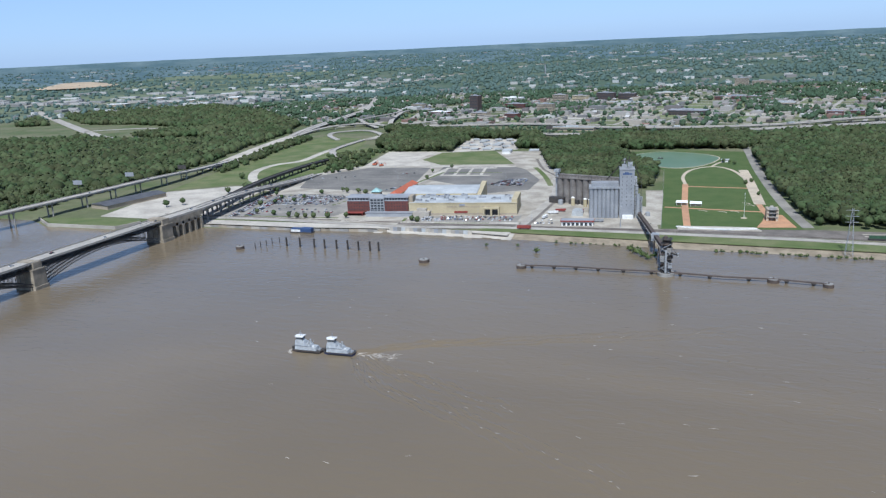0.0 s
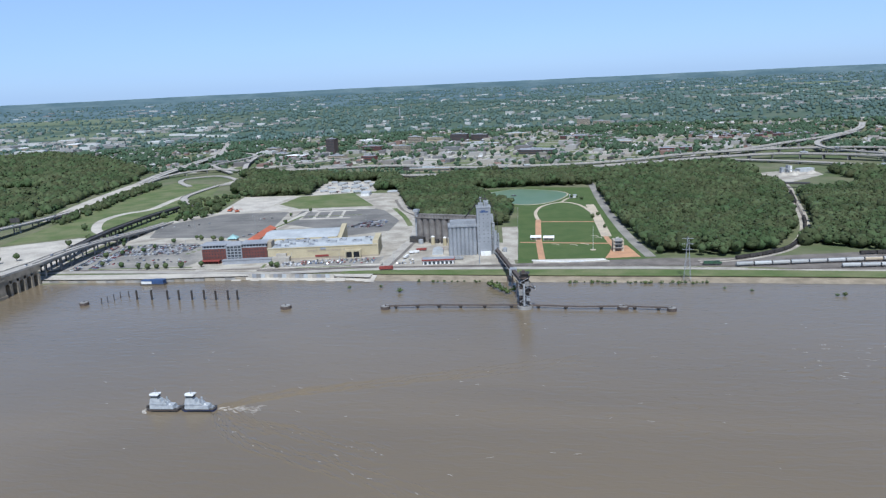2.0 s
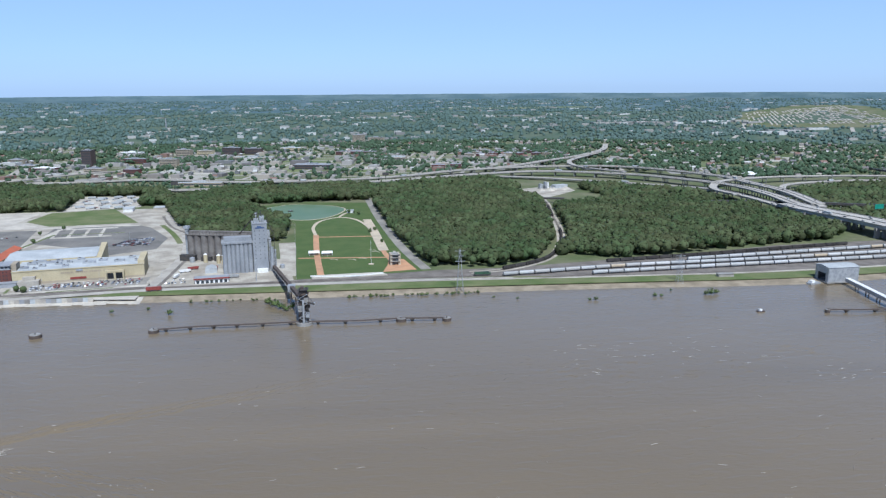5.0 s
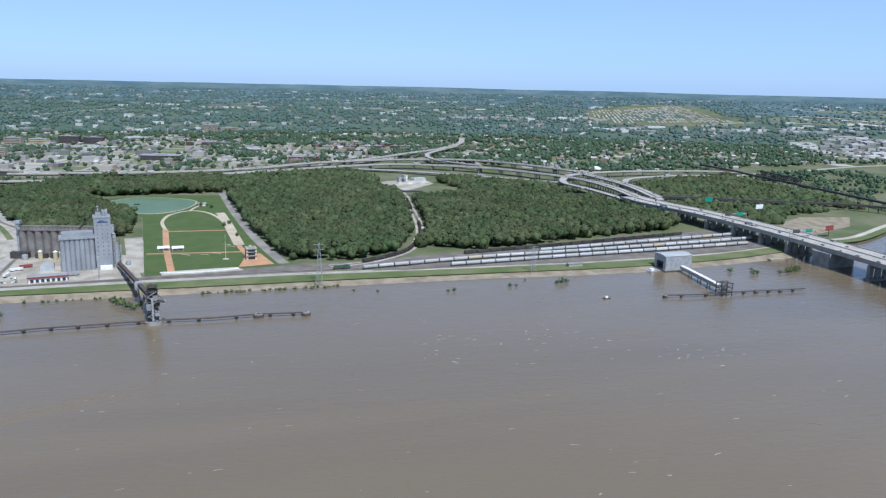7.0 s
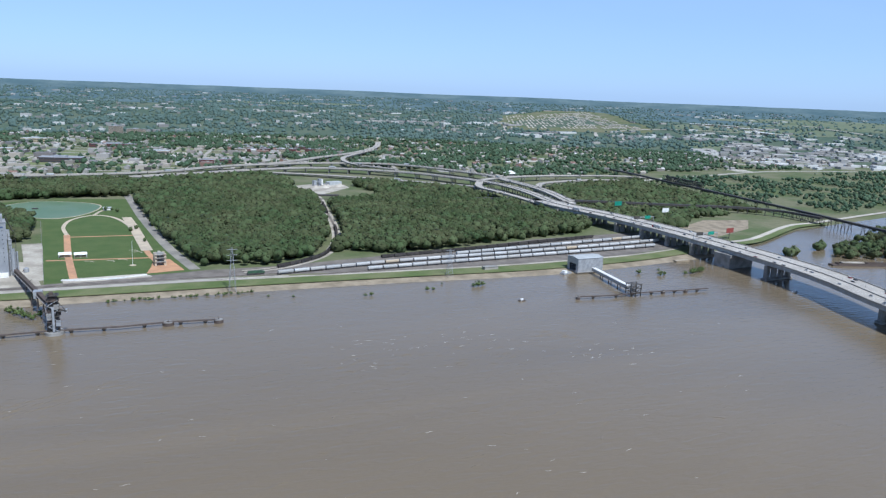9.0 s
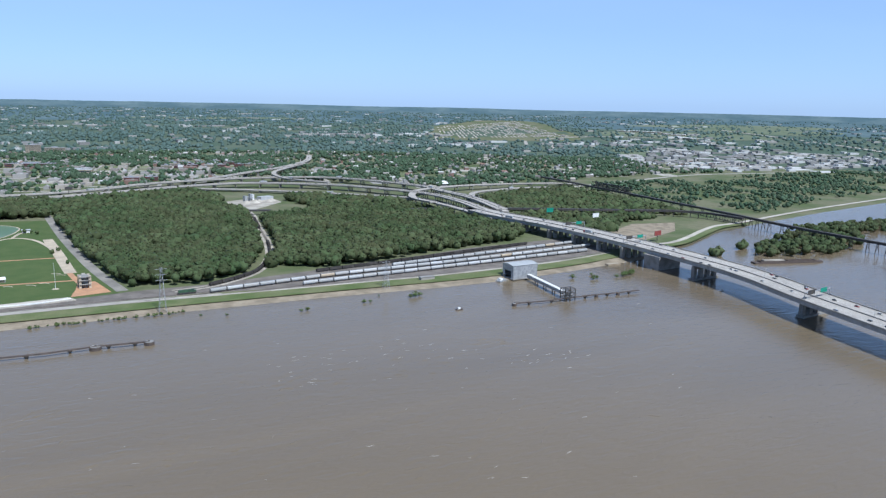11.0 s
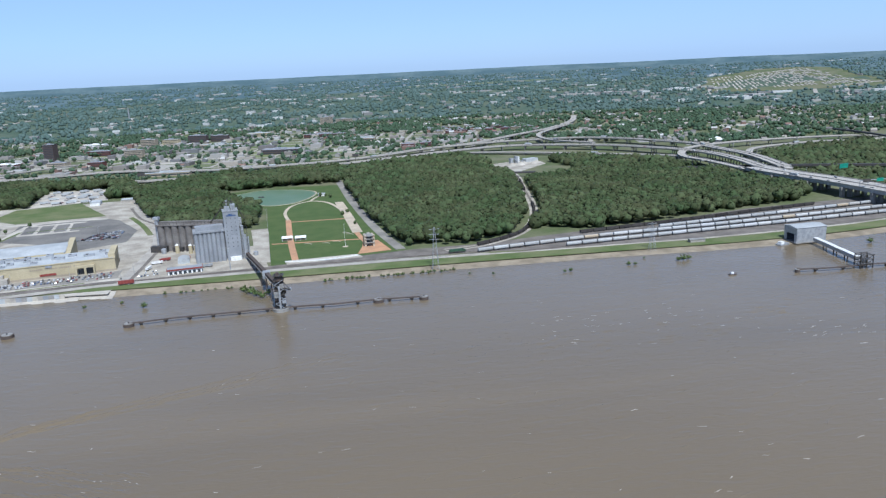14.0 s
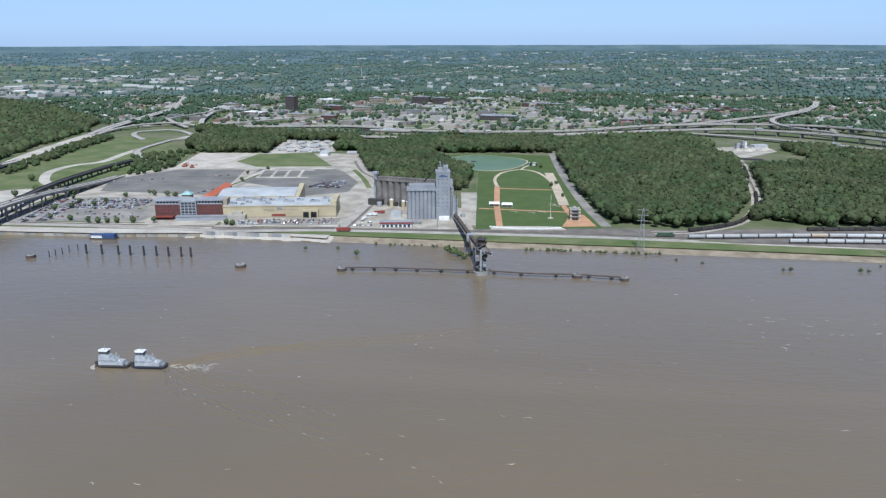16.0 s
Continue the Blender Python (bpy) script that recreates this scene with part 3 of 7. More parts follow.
rng_bank = np.random.default_rng(3)
bank = Geo()
bx = [-200 + 10 * k for k in range(90)]
for x0, x1 in zip(bx, bx[1:]):
    a, c = float(shore(x0)), float(shore(x1))
    bank.add([(x0, a - 1, 0.03), (x1, c - 1, 0.03), (x1, c + 7, 0.95), (x0, a + 7, 0.95), (x1, c + 17, 2.05), (x0, a + 17, 2.05)], [(0, 1, 2, 3), (3, 2, 4, 5)])
rubble = Geo()
for x0, x1 in zip(range(-345, -195, 10), range(-335, -185, 10)):
    a, c = float(shore(x0)), float(shore(x1))
    u0, u1 = rng_bank.uniform(-2.5, 2.5), rng_bank.uniform(-2.5, 2.5)
    rubble.add([(x0, a - 2 + u0, 0.02), (x1, c - 2 + u0, 0.02), (x1, c + 4 + u1, 1.0), (x0, a + 4 + u1, 1.0), (x1, c + 12, 2.6), (x0, a + 12, 2.6)], [(0, 1, 2, 3), (3, 2, 4, 5)])
surface("rubble_bank", rubble, M_WHITELOT, "pale broken concrete bank at the water", "bank")
surface("mud_bank", bank, M_MUD, "bare muddy bank with drift lines", "bank")

# ------------------------------------------------------------------ more materials
M_DECK = mat("bright road deck concrete", (0.40, 0.37, 0.325), (0.33, 0.305, 0.27), 0.06, 0.8, rough=0.85, bump=0.1)
M_SILO = mat("pale silo concrete", (0.275, 0.285, 0.30), (0.225, 0.235, 0.25), 0.08, 0.9, rough=0.85, bump=0.2)
M_SILODARK = mat("stained silo concrete", (0.205, 0.19, 0.175), (0.135, 0.122, 0.112), 0.1, 0.9, rough=0.9, bump=0.3)
M_BRICK = mat("dark red brick", (0.135, 0.05, 0.042), (0.10, 0.042, 0.036), 0.2, 2.5, rough=0.9, bump=0.3)
M_DARKBRICK = mat("sooty dark brick", (0.085, 0.062, 0.056), (0.065, 0.05, 0.046), 0.2, 2.5, rough=0.9, bump=0.2)
M_CREAM = mat("cream render", (0.45, 0.385, 0.25), (0.38, 0.325, 0.21), 0.06, 1.0, rough=0.85, bump=0.1)
M_TAN = mat("tan wall", (0.34, 0.29, 0.22), (0.29, 0.245, 0.185), 0.06, 1.0, rough=0.85, bump=0.1)
M_ROOF = mat("pale roof membrane", (0.44, 0.455, 0.455), (0.34, 0.355, 0.36), 0.05, 0.6, rough=0.7, bump=0.1)
M_ROOFGREY = mat("grey roof", (0.30, 0.31, 0.33), (0.24, 0.25, 0.27), 0.06, 0.8, rough=0.8, bump=0.1)
M_SLATE = mat("dark slate roofing", (0.075, 0.078, 0.088), (0.10, 0.102, 0.11), 0.1, 1.5, rough=0.8)
M_ORANGE = mat("orange tile roof", (0.46, 0.13, 0.07), (0.38, 0.12, 0.07), 0.1, 1.5, rough=0.8)
M_TEAL = mat("verdigris roof", (0.30, 0.46, 0.44), None, 0.2, 1.5, rough=0.6)
M_GLASS = mat("dark window glass", (0.035, 0.042, 0.05), (0.05, 0.058, 0.066), 0.2, 1.0, rough=0.25, bump=0.0, spec=0.6)
M_WHITE = mat("white paint", (0.74, 0.74, 0.72), (0.62, 0.61, 0.58), 0.4, 2.0, rough=0.6, bump=0.05)
M_TUG = mat("salt-grey boat paint", (0.40, 0.415, 0.42), (0.29, 0.305, 0.32), 0.5, 2.0, rough=0.6, bump=0.05)
M_BLUE = mat("blue paint", (0.05, 0.09, 0.20), None, 0.4, 2.0, rough=0.6)
M_NAVY = mat("dark blue hull paint", (0.035, 0.045, 0.10), None, 0.4, 2.0, rough=0.5)
M_RED = mat("faded red paint", (0.26, 0.06, 0.05), None, 0.4, 2.0, rough=0.6)
M_GREENPAINT = mat("dark green paint", (0.05, 0.10, 0.06), None, 0.4, 2.0, rough=0.5)
M_SIGNGREEN = mat("road sign green", (0.03, 0.26, 0.18), None, 0.4, 2.0, rough=0.5)
M_RUST = mat("rusty steel", (0.105, 0.08, 0.066), (0.075, 0.06, 0.052), 0.3, 2.0, rough=0.85)
M_GALV = mat("galvanised steel", (0.40, 0.41, 0.42), (0.3, 0.31, 0.32), 0.3, 2.0, rough=0.5, metal=0.3)
M_TYRE = mat("black rubber", (0.02, 0.02, 0.02), None, 2.0, 6.0, rough=0.9)
M_TIMBER = mat("wet dark timber", (0.04, 0.036, 0.033), (0.06, 0.05, 0.042), 0.5, 3.0, rough=0.85)
M_CAR = palette("car paint", [(0.55, 0.55, 0.55), (0.05, 0.05, 0.055), (0.33, 0.34, 0.36), (0.55, 0.56, 0.57), (0.10, 0.13, 0.2), (0.28, 0.04, 0.04), (0.03, 0.03, 0.035), (0.42, 0.40, 0.36), (0.16, 0.17, 0.18), (0.62, 0.62, 0.61)], 0.35, "obj")
M_WAGON = palette("covered hopper paint", [(0.444, 0.444, 0.425), (0.345, 0.351, 0.345), (0.493, 0.487, 0.468), (0.32, 0.32, 0.308), (0.419, 0.419, 0.407), (0.382, 0.37, 0.345), (0.468, 0.468, 0.462), (0.407, 0.407, 0.394), (0.357, 0.357, 0.345), (0.419, 0.345, 0.246)], 0.7, "obj")
M_COAL = mat("coal wagon steel", (0.055, 0.048, 0.045), (0.035, 0.032, 0.03), 0.3, 2.0, rough=0.85, random_tone=0.3)
M_HOUSE = palette("town walls and roofs", [(0.32, 0.305, 0.28), (0.22, 0.20, 0.175), (0.15, 0.14, 0.135), (0.46, 0.45, 0.43), (0.20, 0.125, 0.10), (0.28, 0.26, 0.235), (0.16, 0.16, 0.16), (0.30, 0.29, 0.27), (0.36, 0.325, 0.275), (0.22, 0.2, 0.18)], 0.85)
M_PADS = palette("town plots", [(0.36, 0.335, 0.285), (0.15, 0.17, 0.075), (0.28, 0.265, 0.235), (0.12, 0.155, 0.055), (0.18, 0.195, 0.09), (0.42, 0.39, 0.33), (0.16, 0.185, 0.075), (0.13, 0.15, 0.065)], 0.95)
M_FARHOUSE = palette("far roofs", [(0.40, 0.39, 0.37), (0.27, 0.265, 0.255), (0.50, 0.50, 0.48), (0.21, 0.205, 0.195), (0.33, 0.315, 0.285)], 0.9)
M_FOAM = mat("river foam", (0.52, 0.47, 0.395), (0.34, 0.30, 0.25), 0.5, 3.0, rough=0.8, bump=0.3)


# ------------------------------------------------------------------ bridges and raised roads
def rail_pair(owner, path, width, h, t, material, label):
    for sgn in (-1, 1):
        part("parapet", Geo().strip([(x, y, z + h) for x, y, z in offset(path, sgn * (width / 2 - t / 2))], t, h), material, owner, label)


def viaduct(name, pts, width, label, step=38, thick=1.6, n=8, deck=M_DECK, girder=M_CONC2, piers=True, base=LAND, category="road bridge", group=""):
    """A raised road: deck, girder, parapets, and one pier after another."""
    path = smooth(pts, n)
    e = thing(name, 0, 0, 0, 0, label, category, group)
    part("deck", Geo().strip(path, width, 0.5), deck, e)
    part("girder", Geo().strip([(x, y, z - 0.5) for x, y, z in path], width * 0.86, thick), girder, e)
    rail_pair(e, path, width, 0.9, 0.35, deck, "pale concrete parapet")
    if width > 15:
        part("median_barrier", Geo().strip([(x, y, z + 0.8) for x, y, z in path], 0.5, 0.8), girder, e)
    gone = step * 0.5
    for a, b in zip(path, path[1:]):
        gone += math.dist(a[:2], b[:2])
        if piers and gone > step and b[2] - base > 3.5:
            gone = 0.0
            d = math.degrees(math.atan2(b[1] - a[1], b[0] - a[0]))
            g = Geo().obox(b[0], b[1], 1.6, width * 0.9, d, b[2] - thick - 2.0, b[2] - thick - 0.5)
            c, s = math.cos(radians(d + 90)), math.sin(radians(d + 90))
            for k in ((-0.33, 0.33) if width < 20 else (-0.36, -0.12, 0.12, 0.36)):
                g.cyl(b[0] + c * k * width, b[1] + s * k * width, 0.9, base - 2, b[2] - thick - 2.0, 8)
            part("pier", g, girder, e)
    return path


# the two-carriageway river bridge and the interchange that it runs into
PSB = [(600, 300, 21), (632, 428, 21), (655, 500, 21), (668, 575, 21), (676, 740, 20.5), (669, 883, 20), (652, 1000, 19), (655, 1060, 18)]
psb = thing("river_bridge", 0, 0, 0, 0, "long pale concrete motorway bridge over the river", "bridge")
_p = smooth(PSB, 8)
W_PSB = 42.0
for sgn in (-1, 1):
    half = offset(_p, sgn * W_PSB / 4)
    part("deck", Geo().strip(half, W_PSB / 2 - 0.8, 0.6), M_DECK, psb)
    part("parapet", Geo().strip([(x, y, z + 1.0) for x, y, z in offset(_p, sgn * (W_PSB / 2 - 0.4))], 0.5, 1.6), M_CONC, psb, "pale concrete parapet")
    part("box_girder", Geo().strip([(x, y, z - 0.6) for x, y, z in offset(_p, sgn * W_PSB * 0.27)], W_PSB * 0.36, 3.8), M_GALV, psb, "pale blue-grey steel girder")
part("median_barrier", Geo().strip([(x, y, z + 0.9) for x, y, z in _p], 0.7, 1.4), M_CONC2, psb)
for lane_d in (-14.5, -10.5, -6.5, 6.5, 10.5, 14.5):
    part("lane_line", Geo().strip([(x, y, z + 0.03) for x, y, z in offset(_p, lane_d)], 0.22, 0.03), M_WHITE, psb)
for cx, cy, ln, cols_ in ((645, 436, 10, 4), (668, 590, 10, 4), (668, 655, 26, 1), (672, 712, 6, 4), (674, 760, 5, 4), (672, 810, 5, 4), (668, 860, 5, 4), (660, 920, 5, 4), (650, 985, 5, 4)):
    g = Geo().obox(cx, cy, 40, 3.4 if cols_ > 1 else ln, 4, 13.0, 16.4)
    for i in range(cols_):
        ox_ = (i - (cols_ - 1) / 2) * 10.5
        g.obox(cx + ox_, cy, 5.0 if cols_ > 1 else 38, 4.2 if cols_ > 1 else ln - 3, 4, -6, 13.0)
    if cy < 700:
        g.obox(cx, cy, 42, 7.5, 4, -6, 2.0)
    part("pier", g, M_CONC2, psb, "weathered concrete pier")
HWYS = [_p]
for nm, pts, w, lb in (
    ("motorway", [(662, 1050, 18), (690, 1180, 16), (692, 1300, 15), (640, 1420, 15), (568, 1525, 14), (425, 1615, 13), (292, 1603, 12), (62, 1520, 10), (-185, 1462, 8), (-420, 1490, 6), (-590, 1560, 5), (-740, 1600, 6)], 21, "raised pale concrete motorway on piers"),
    ("motorway", [(695, 1050, 18), (735, 1200, 16), (742, 1335, 15), (735, 1460, 15), (625, 1665, 14), (455, 1718, 13), (245, 1680, 12), (65, 1582, 10), (-199, 1565, 8), (-406, 1650, 7), (-590, 1632, 6), (-728, 1610, 6)], 21, "raised pale concrete motorway on piers"),
    ("slip_road", [(640, 1060, 15), (648, 1180, 13), (640, 1292, 11), (525, 1420, 9), (403, 1530, 8), (291, 1600, 7)], 14, "lower concrete slip road on piers"),
    ("slip_road", [(245, 1680, 12), (351, 1722, 13), (488, 1852, 14), (614, 1985, 13), (758, 2226, 9), (860, 2500, 5)], 18, "curving raised slip road on piers"),
    ("slip_road", [(730, 2140, 9), (599, 1936, 13), (531, 1806, 15), (519, 1676, 15), (580, 1556, 15)], 12, "curving raised slip road on piers"),
    ("slip_road", [(640, 1190, 15), (634, 1250, 15), (660, 1312, 15), (714, 1373, 15), (858, 1421, 14), (1067, 1427, 11), (1160, 1432, 5)], 14, "looping raised slip road on piers"),
    ("slip_road", [(690, 1030, 17), (712, 1100, 16), (728, 1190, 14), (762, 1259, 13), (818, 1322, 12), (945, 1361, 11), (1038, 1377, 8)], 12, "looping raised slip road on piers"),
):
    HWYS.append(viaduct(nm, pts, w, lb, step=42, group="interchange roads"))
# northern road bridge
MLK = viaduct("north_bridge", [(-835, 380, 20), (-808, 540, 20), (-796, 613, 20), (-782, 743, 20), (-782, 870, 18), (-790, 970, 13), (-808, 1060, 8), (-826, 1130, 4.2)], 14, "narrow pale road bridge on steel piers", step=46, base=-2.0, category="bridge")
HWYS.append(MLK)
for nm, pts, w in (("ramp_road", [(-905, 1470, 4.2), (-928, 1580, 7), (-968, 1850, 9), (-1020, 2080, 6), (-1150, 2400, 4), (-1300, 2700, 4)], 27), ("ramp_road", [(-893, 1450, 4.5), (-893, 1540, 8), (-866, 1600, 11), (-815, 1640, 11), (-735, 1612, 8)], 12),
                   ("ramp_road", [(-760, 1400, 4.5), (-812, 1462, 4.5), (-830, 1520, 4.5), (-780, 1560, 4.5), (-720, 1512, 4.5), (-676, 1436, 4.5), (-700, 1400, 4.5)], 11), ("ramp_road", [(-700, 1400, 4.5), (-690, 1250, 4.5), (-625, 1160, 5), (-600, 1130, 4.5)], 12),
                   ("ramp_road", [(-760, 1590, 8), (-850, 1700, 10), (-870, 1752, 11), (-850, 1900, 11), (-880, 2000, 10), (-960, 2080, 8)], 11), ("ramp_road", [(-730, 1600, 8), (-780, 1720, 10), (-820, 1850, 10), (-838, 1966, 10), (-760, 2090, 5)], 12),
                   ("ramp_road", [(-740, 1610, 7), (-650, 1700, 10), (-560, 1790, 11), (-500, 1850, 6)], 10)):
    HWYS.append(viaduct(nm, pts, w, "pale concrete ramp road", step=44, group="northern ramps", thick=1.2))

# old steel arch bridge on stone piers
EX = -560.0
eads = thing("arch_bridge", EX, 0, 0, 0, "old dark steel arch bridge on limestone piers", "bridge")
deckp = [(0, 250, 23.5), (0, 460, 23.5), (0, 625, 22), (0, 690, 21)]
part("deck", Geo().strip(deckp, 17, 0.8), M_DECK, eads, "pale concrete roadway")
for sgn in (-1, 1):
    part("parapet", Geo().strip([(x + sgn * 8.2, y, z + 1.1) for x, y, z in deckp], 0.4, 1.3), M_CONC, eads)
    part("rail_deck", Geo().strip([(sgn * 4.2, 250, 18.5), (sgn * 4.2, 617, 17.5)], 6.5, 1.0), M_STEEL, eads)
for y0, y1 in ((303, 461), (461, 617)):
    for xx in (-8.0, -2.8, 2.8, 8.0):
        g = Geo()
        m = 20
        pts = []
        for i in range(m + 1):
            t = i / m
            pts.append((xx, y0 + 6 + (y1 - y0 - 12) * t, 2.5 + 13.2 * (1 - (2 * t - 1) ** 2)))
        for a, b in zip(pts, pts[1:]):
            g.beam(a, b, 0.6)
            a2, b2 = (a[0], a[1], a[2] + 2.8), (b[0], b[1], b[2] + 2.8)
            g.beam(a2, b2, 0.6)
            g.beam(a, b2, 0.28)
            g.beam(a, a2, 0.28)
        part("arch_rib", g, M_STEEL, eads, "dark steel arch rib")
        g = Geo()
        for i in range(0, m + 1):
            g.beam((xx, pts[i][1], pts[i][2] + 2.8), (xx, pts[i][1], 22.5), 0.35)
        g.beam((xx, y0, 22.2), (xx, y1, 22.0), 0.6)
        part("spandrel_posts", g, M_STEEL, eads)
for y0, d in ((303, 13), (461, 13), (624, 16)):
    g = Geo().box(-10.5, 10.5, y0 - d / 2, y0 + d / 2, -6, 18).box(-11.5, 11.5, y0 - d / 2 - 0.8, y0 + d / 2 + 0.8, -6, 3).box(-10, 10, y0 - d / 3, y0 + d / 3, 18, 24.0).box(-11, 11, y0 - d / 2 - 0.4, y0 + d / 2 + 0.4, 17.2, 18.2)
    part("stone_pier", g, M_STONE, eads, "stained limestone pier")
for k in range(6):
    y0 = 632 + k * 10.2
    part("arcade_pier", Geo().box(-8.6, 8.6, y0 - 1.6, y0 + 1.6, -4, 12), M_STONE, eads)
    if k < 5:
        g = Geo()
        m = 10
        for i in range(m):
            a0, a1 = math.pi * i / m, math.pi * (i + 1) / m
            yc = y0 + 5.1
            p0, p1 = (yc - 3.6 * math.cos(a0), 9.0 + 3.6 * math.sin(a0)), (yc - 3.6 * math.cos(a1), 9.0 + 3.6 * math.sin(a1))
            vs = [(-8.4, *p0), (-8.4, *p1), (-8.4, p1[0], 15.5), (-8.4, p0[0], 15.5), (8.4, *p0), (8.4, *p1), (8.4, p1[0], 15.5), (8.4, p0[0], 15.5)]
            g.add(vs, [(0, 1, 2, 3), (7, 6, 5, 4), (0, 4, 5, 1), (2, 6, 7, 3)])
        part("arcade_arch", g, M_STONE, eads, "round limestone arch")
part("arcade_wall", Geo().box(-8.8, 8.8, 630, 686, 15.4, 20.6), M_STONE, eads)
approach = viaduct("steel_viaduct", [(-560, 686, 21), (-570, 760, 19), (-577, 830, 15), (-581, 900, 10), (-585, 965, 5.6), (-588, 1010, 3.5)], 16, "dark steel approach viaduct with pale roadway", step=21, thick=2.0, girder=M_CONC2, category="bridge")
lower = viaduct("rail_viaduct", [(-572, 690, 13), (-590, 775, 13), (-610, 866, 12.5), (-621, 941, 12), (-627, 1048, 11), (-627, 1140, 8.5)], 9, "low dark steel rail viaduct", step=16, thick=2.0, deck=M_STEEL, girder=M_STEEL, category="bridge")

# black railway trestles
def trestle(name, pts, label, truss=()):
    path = smooth(pts, 10)
    e = thing(name, 0, 0, 0, 0, label, "railway bridge", "black trestles")
    part("deck", Geo().strip(path, 6.5, 3.4), M_STEEL, e)
    gone = 0
    for a, b in zip(path, path[1:]):
        gone += math.dist(a[:2], b[:2])
        if gone > 13:
            gone = 0
            d = math.atan2(b[1] - a[1], b[0] - a[0]) + math.pi / 2
            c, s = math.cos(d), math.sin(d)
            g, top = Geo(), b[2] - 2.4
            for k in (-1, 1):
                g.beam((b[0] + c * k * 4.5, b[1] + s * k * 4.5, -3), (b[0] + c * k * 2, b[1] + s * k * 2, top), 0.55)
            g.beam((b[0] - c * 4, b[1] - s * 4, 1), (b[0] + c * 2, b[1] + s * 2, top), 0.3)
            g.beam((b[0] + c * 4, b[1] + s * 4, 1), (b[0] - c * 2, b[1] - s * 2, top), 0.3)
            part("trestle_bent", g, M_STEEL, e)
    return e, path


tr1, tp1 = trestle("rail_trestle", [(1010, 520, 17), (1012, 638, 17), (1022, 747, 17), (1047, 898, 17), (1081, 1163, 17), (1096, 1295, 17), (1119, 1414, 16), (1150, 1560, 12)], "long black steel railway trestle")
g = Geo()
for sgn in (-1, 1):
    for i in range(9):
        y0, y1 = 1165 + i * 14.5, 1165 + (i + 1) * 14.5
        x0 = 1083 + (y0 - 1165) * 0.11
        g.beam((x0 + sgn * 3, y0, 14), (x0 + sgn * 3, y0, 27), 0.9).beam((x0 + sgn * 3, y0, 14), (x0 + sgn * 3, y1, 27), 0.7).beam((x0 + sgn * 3, y1, 14), (x0 + sgn * 3, y0, 27), 0.7).beam((x0 + sgn * 3, y0, 27), (x0 + sgn * 3, y1, 27), 1.1).beam((x0 + sgn * 3, y0, 20), (x0 + sgn * 3, y1, 20), 0.6)
part("through_truss", g, M_STEEL, tr1)
tr2, tp2 = trestle("rail_trestle", [(560, 1150, 12), (662, 1118, 13), (793, 1055, 14), (874, 1013, 14), (972, 968, 14), (1020, 915, 15), (1032, 840, 15)], "low black steel railway trestle")
HWYS += [tp1, tp2]

# ------------------------------------------------------------------ woods, clear of the roads
NORTHROADS = ([(-2461, 2190), (-2000, 1850), (-1597, 1560), (-1400, 1430), (-1262, 1390), (-1150, 1410)], [(-1600, 1560), (-1480, 1620), (-1300, 1610)])
LOWWOODS = ("verge_woods", "trestle_woods", "interchange_woods", "north_woods")
for nm, (poly, step) in WOODS.items():
    x, y, rng = scatter(poly, step, 0.93, len(nm))
    keep = ~near(x, y, COAL, 10.5)
    for q in HWYS:
        keep &= ~near(x, y, q[::3] + [q[-1]], 24.0)
    keep &= ~near(x, y, NORTHSLIP, 33.0)
    for q in NORTHROADS:
        keep &= ~near(x, y, q, 42.0)
    if nm == "north_woods":
        keep &= ~(((x + 1700) / 380) ** 2 + ((y - 1530) / 200) ** 2 < 1)
    x, y = x[keep], y[keep]
    r = step * rng.uniform(0.48, 1.0, len(x))
    r *= np.where(rng.uniform(0, 1, len(x)) < 0.18, 1.3, 1.0)
    h = rng.uniform(5.5, 11.5, len(x)) * (0.45 if nm == "trestle_woods" else 0.65 if nm in LOWWOODS else 1.0) + 1.5 * np.sin(x * 0.03) * np.cos(y * 0.027)
    forest(nm, x, y, np.full(len(x), LAND), r, h, FULL if step < 9 else MID, M_LEAF, "dense broadleaf river woods in full green leaf")


# ------------------------------------------------------------------ the town
EXCLUDE = HWYS
PADS = Geo()
rng = np.random.default_rng(21)
# blocks of plots and streets on a turned grid
TURN_T = radians(-13)


def grid(i, j, sx=92.0, sy=74.0):
    u, v = i * sx, 1640 + j * sy
    return u * math.cos(TURN_T) - (v - 1640) * math.sin(TURN_T), 1640 + u * math.sin(TURN_T) + (v - 1640) * math.cos(TURN_T)


_cx, _cy = np.meshgrid(np.arange(-2800, 2810, 12.0), np.arange(1000, 2810, 12.0))
CLEAR = np.full(_cx.shape, 1e9)
for _path in EXCLUDE:
    _q = _path[::4] + [_path[-1]]
    for _a, _b in zip(_q, _q[1:]):
        _ux, _uy = _b[0] - _a[0], _b[1] - _a[1]
        _t = np.clip(((_cx - _a[0]) * _ux + (_cy - _a[1]) * _uy) / (_ux ** 2 + _uy ** 2 + 1e-9), 0, 1)
        CLEAR = np.minimum(CLEAR, np.hypot(_cx - _a[0] - _t * _ux, _cy - _a[1] - _t * _uy))
for _poly, _ in WOODS.values():
    CLEAR[inside(_cx, _cy, _poly)] = 0
_edge = np.interp(_cx, [-3000, -1020, -760, -590, -400, -200, 60, 290, 430, 560, 660, 760, 1100, 1300, 2600], [1900, 1650, 1660, 1660, 1670, 1585, 1600, 1700, 1740, 1690, 1600, 1500, 1460, 1560, 1600])
_ang = np.degrees(np.arctan2(_cx, _cy))
CLEAR[(_cy < _edge) | (np.hypot(_cx, _cy) > 2790) | (_ang < -62) | (_ang > 82)] = 0


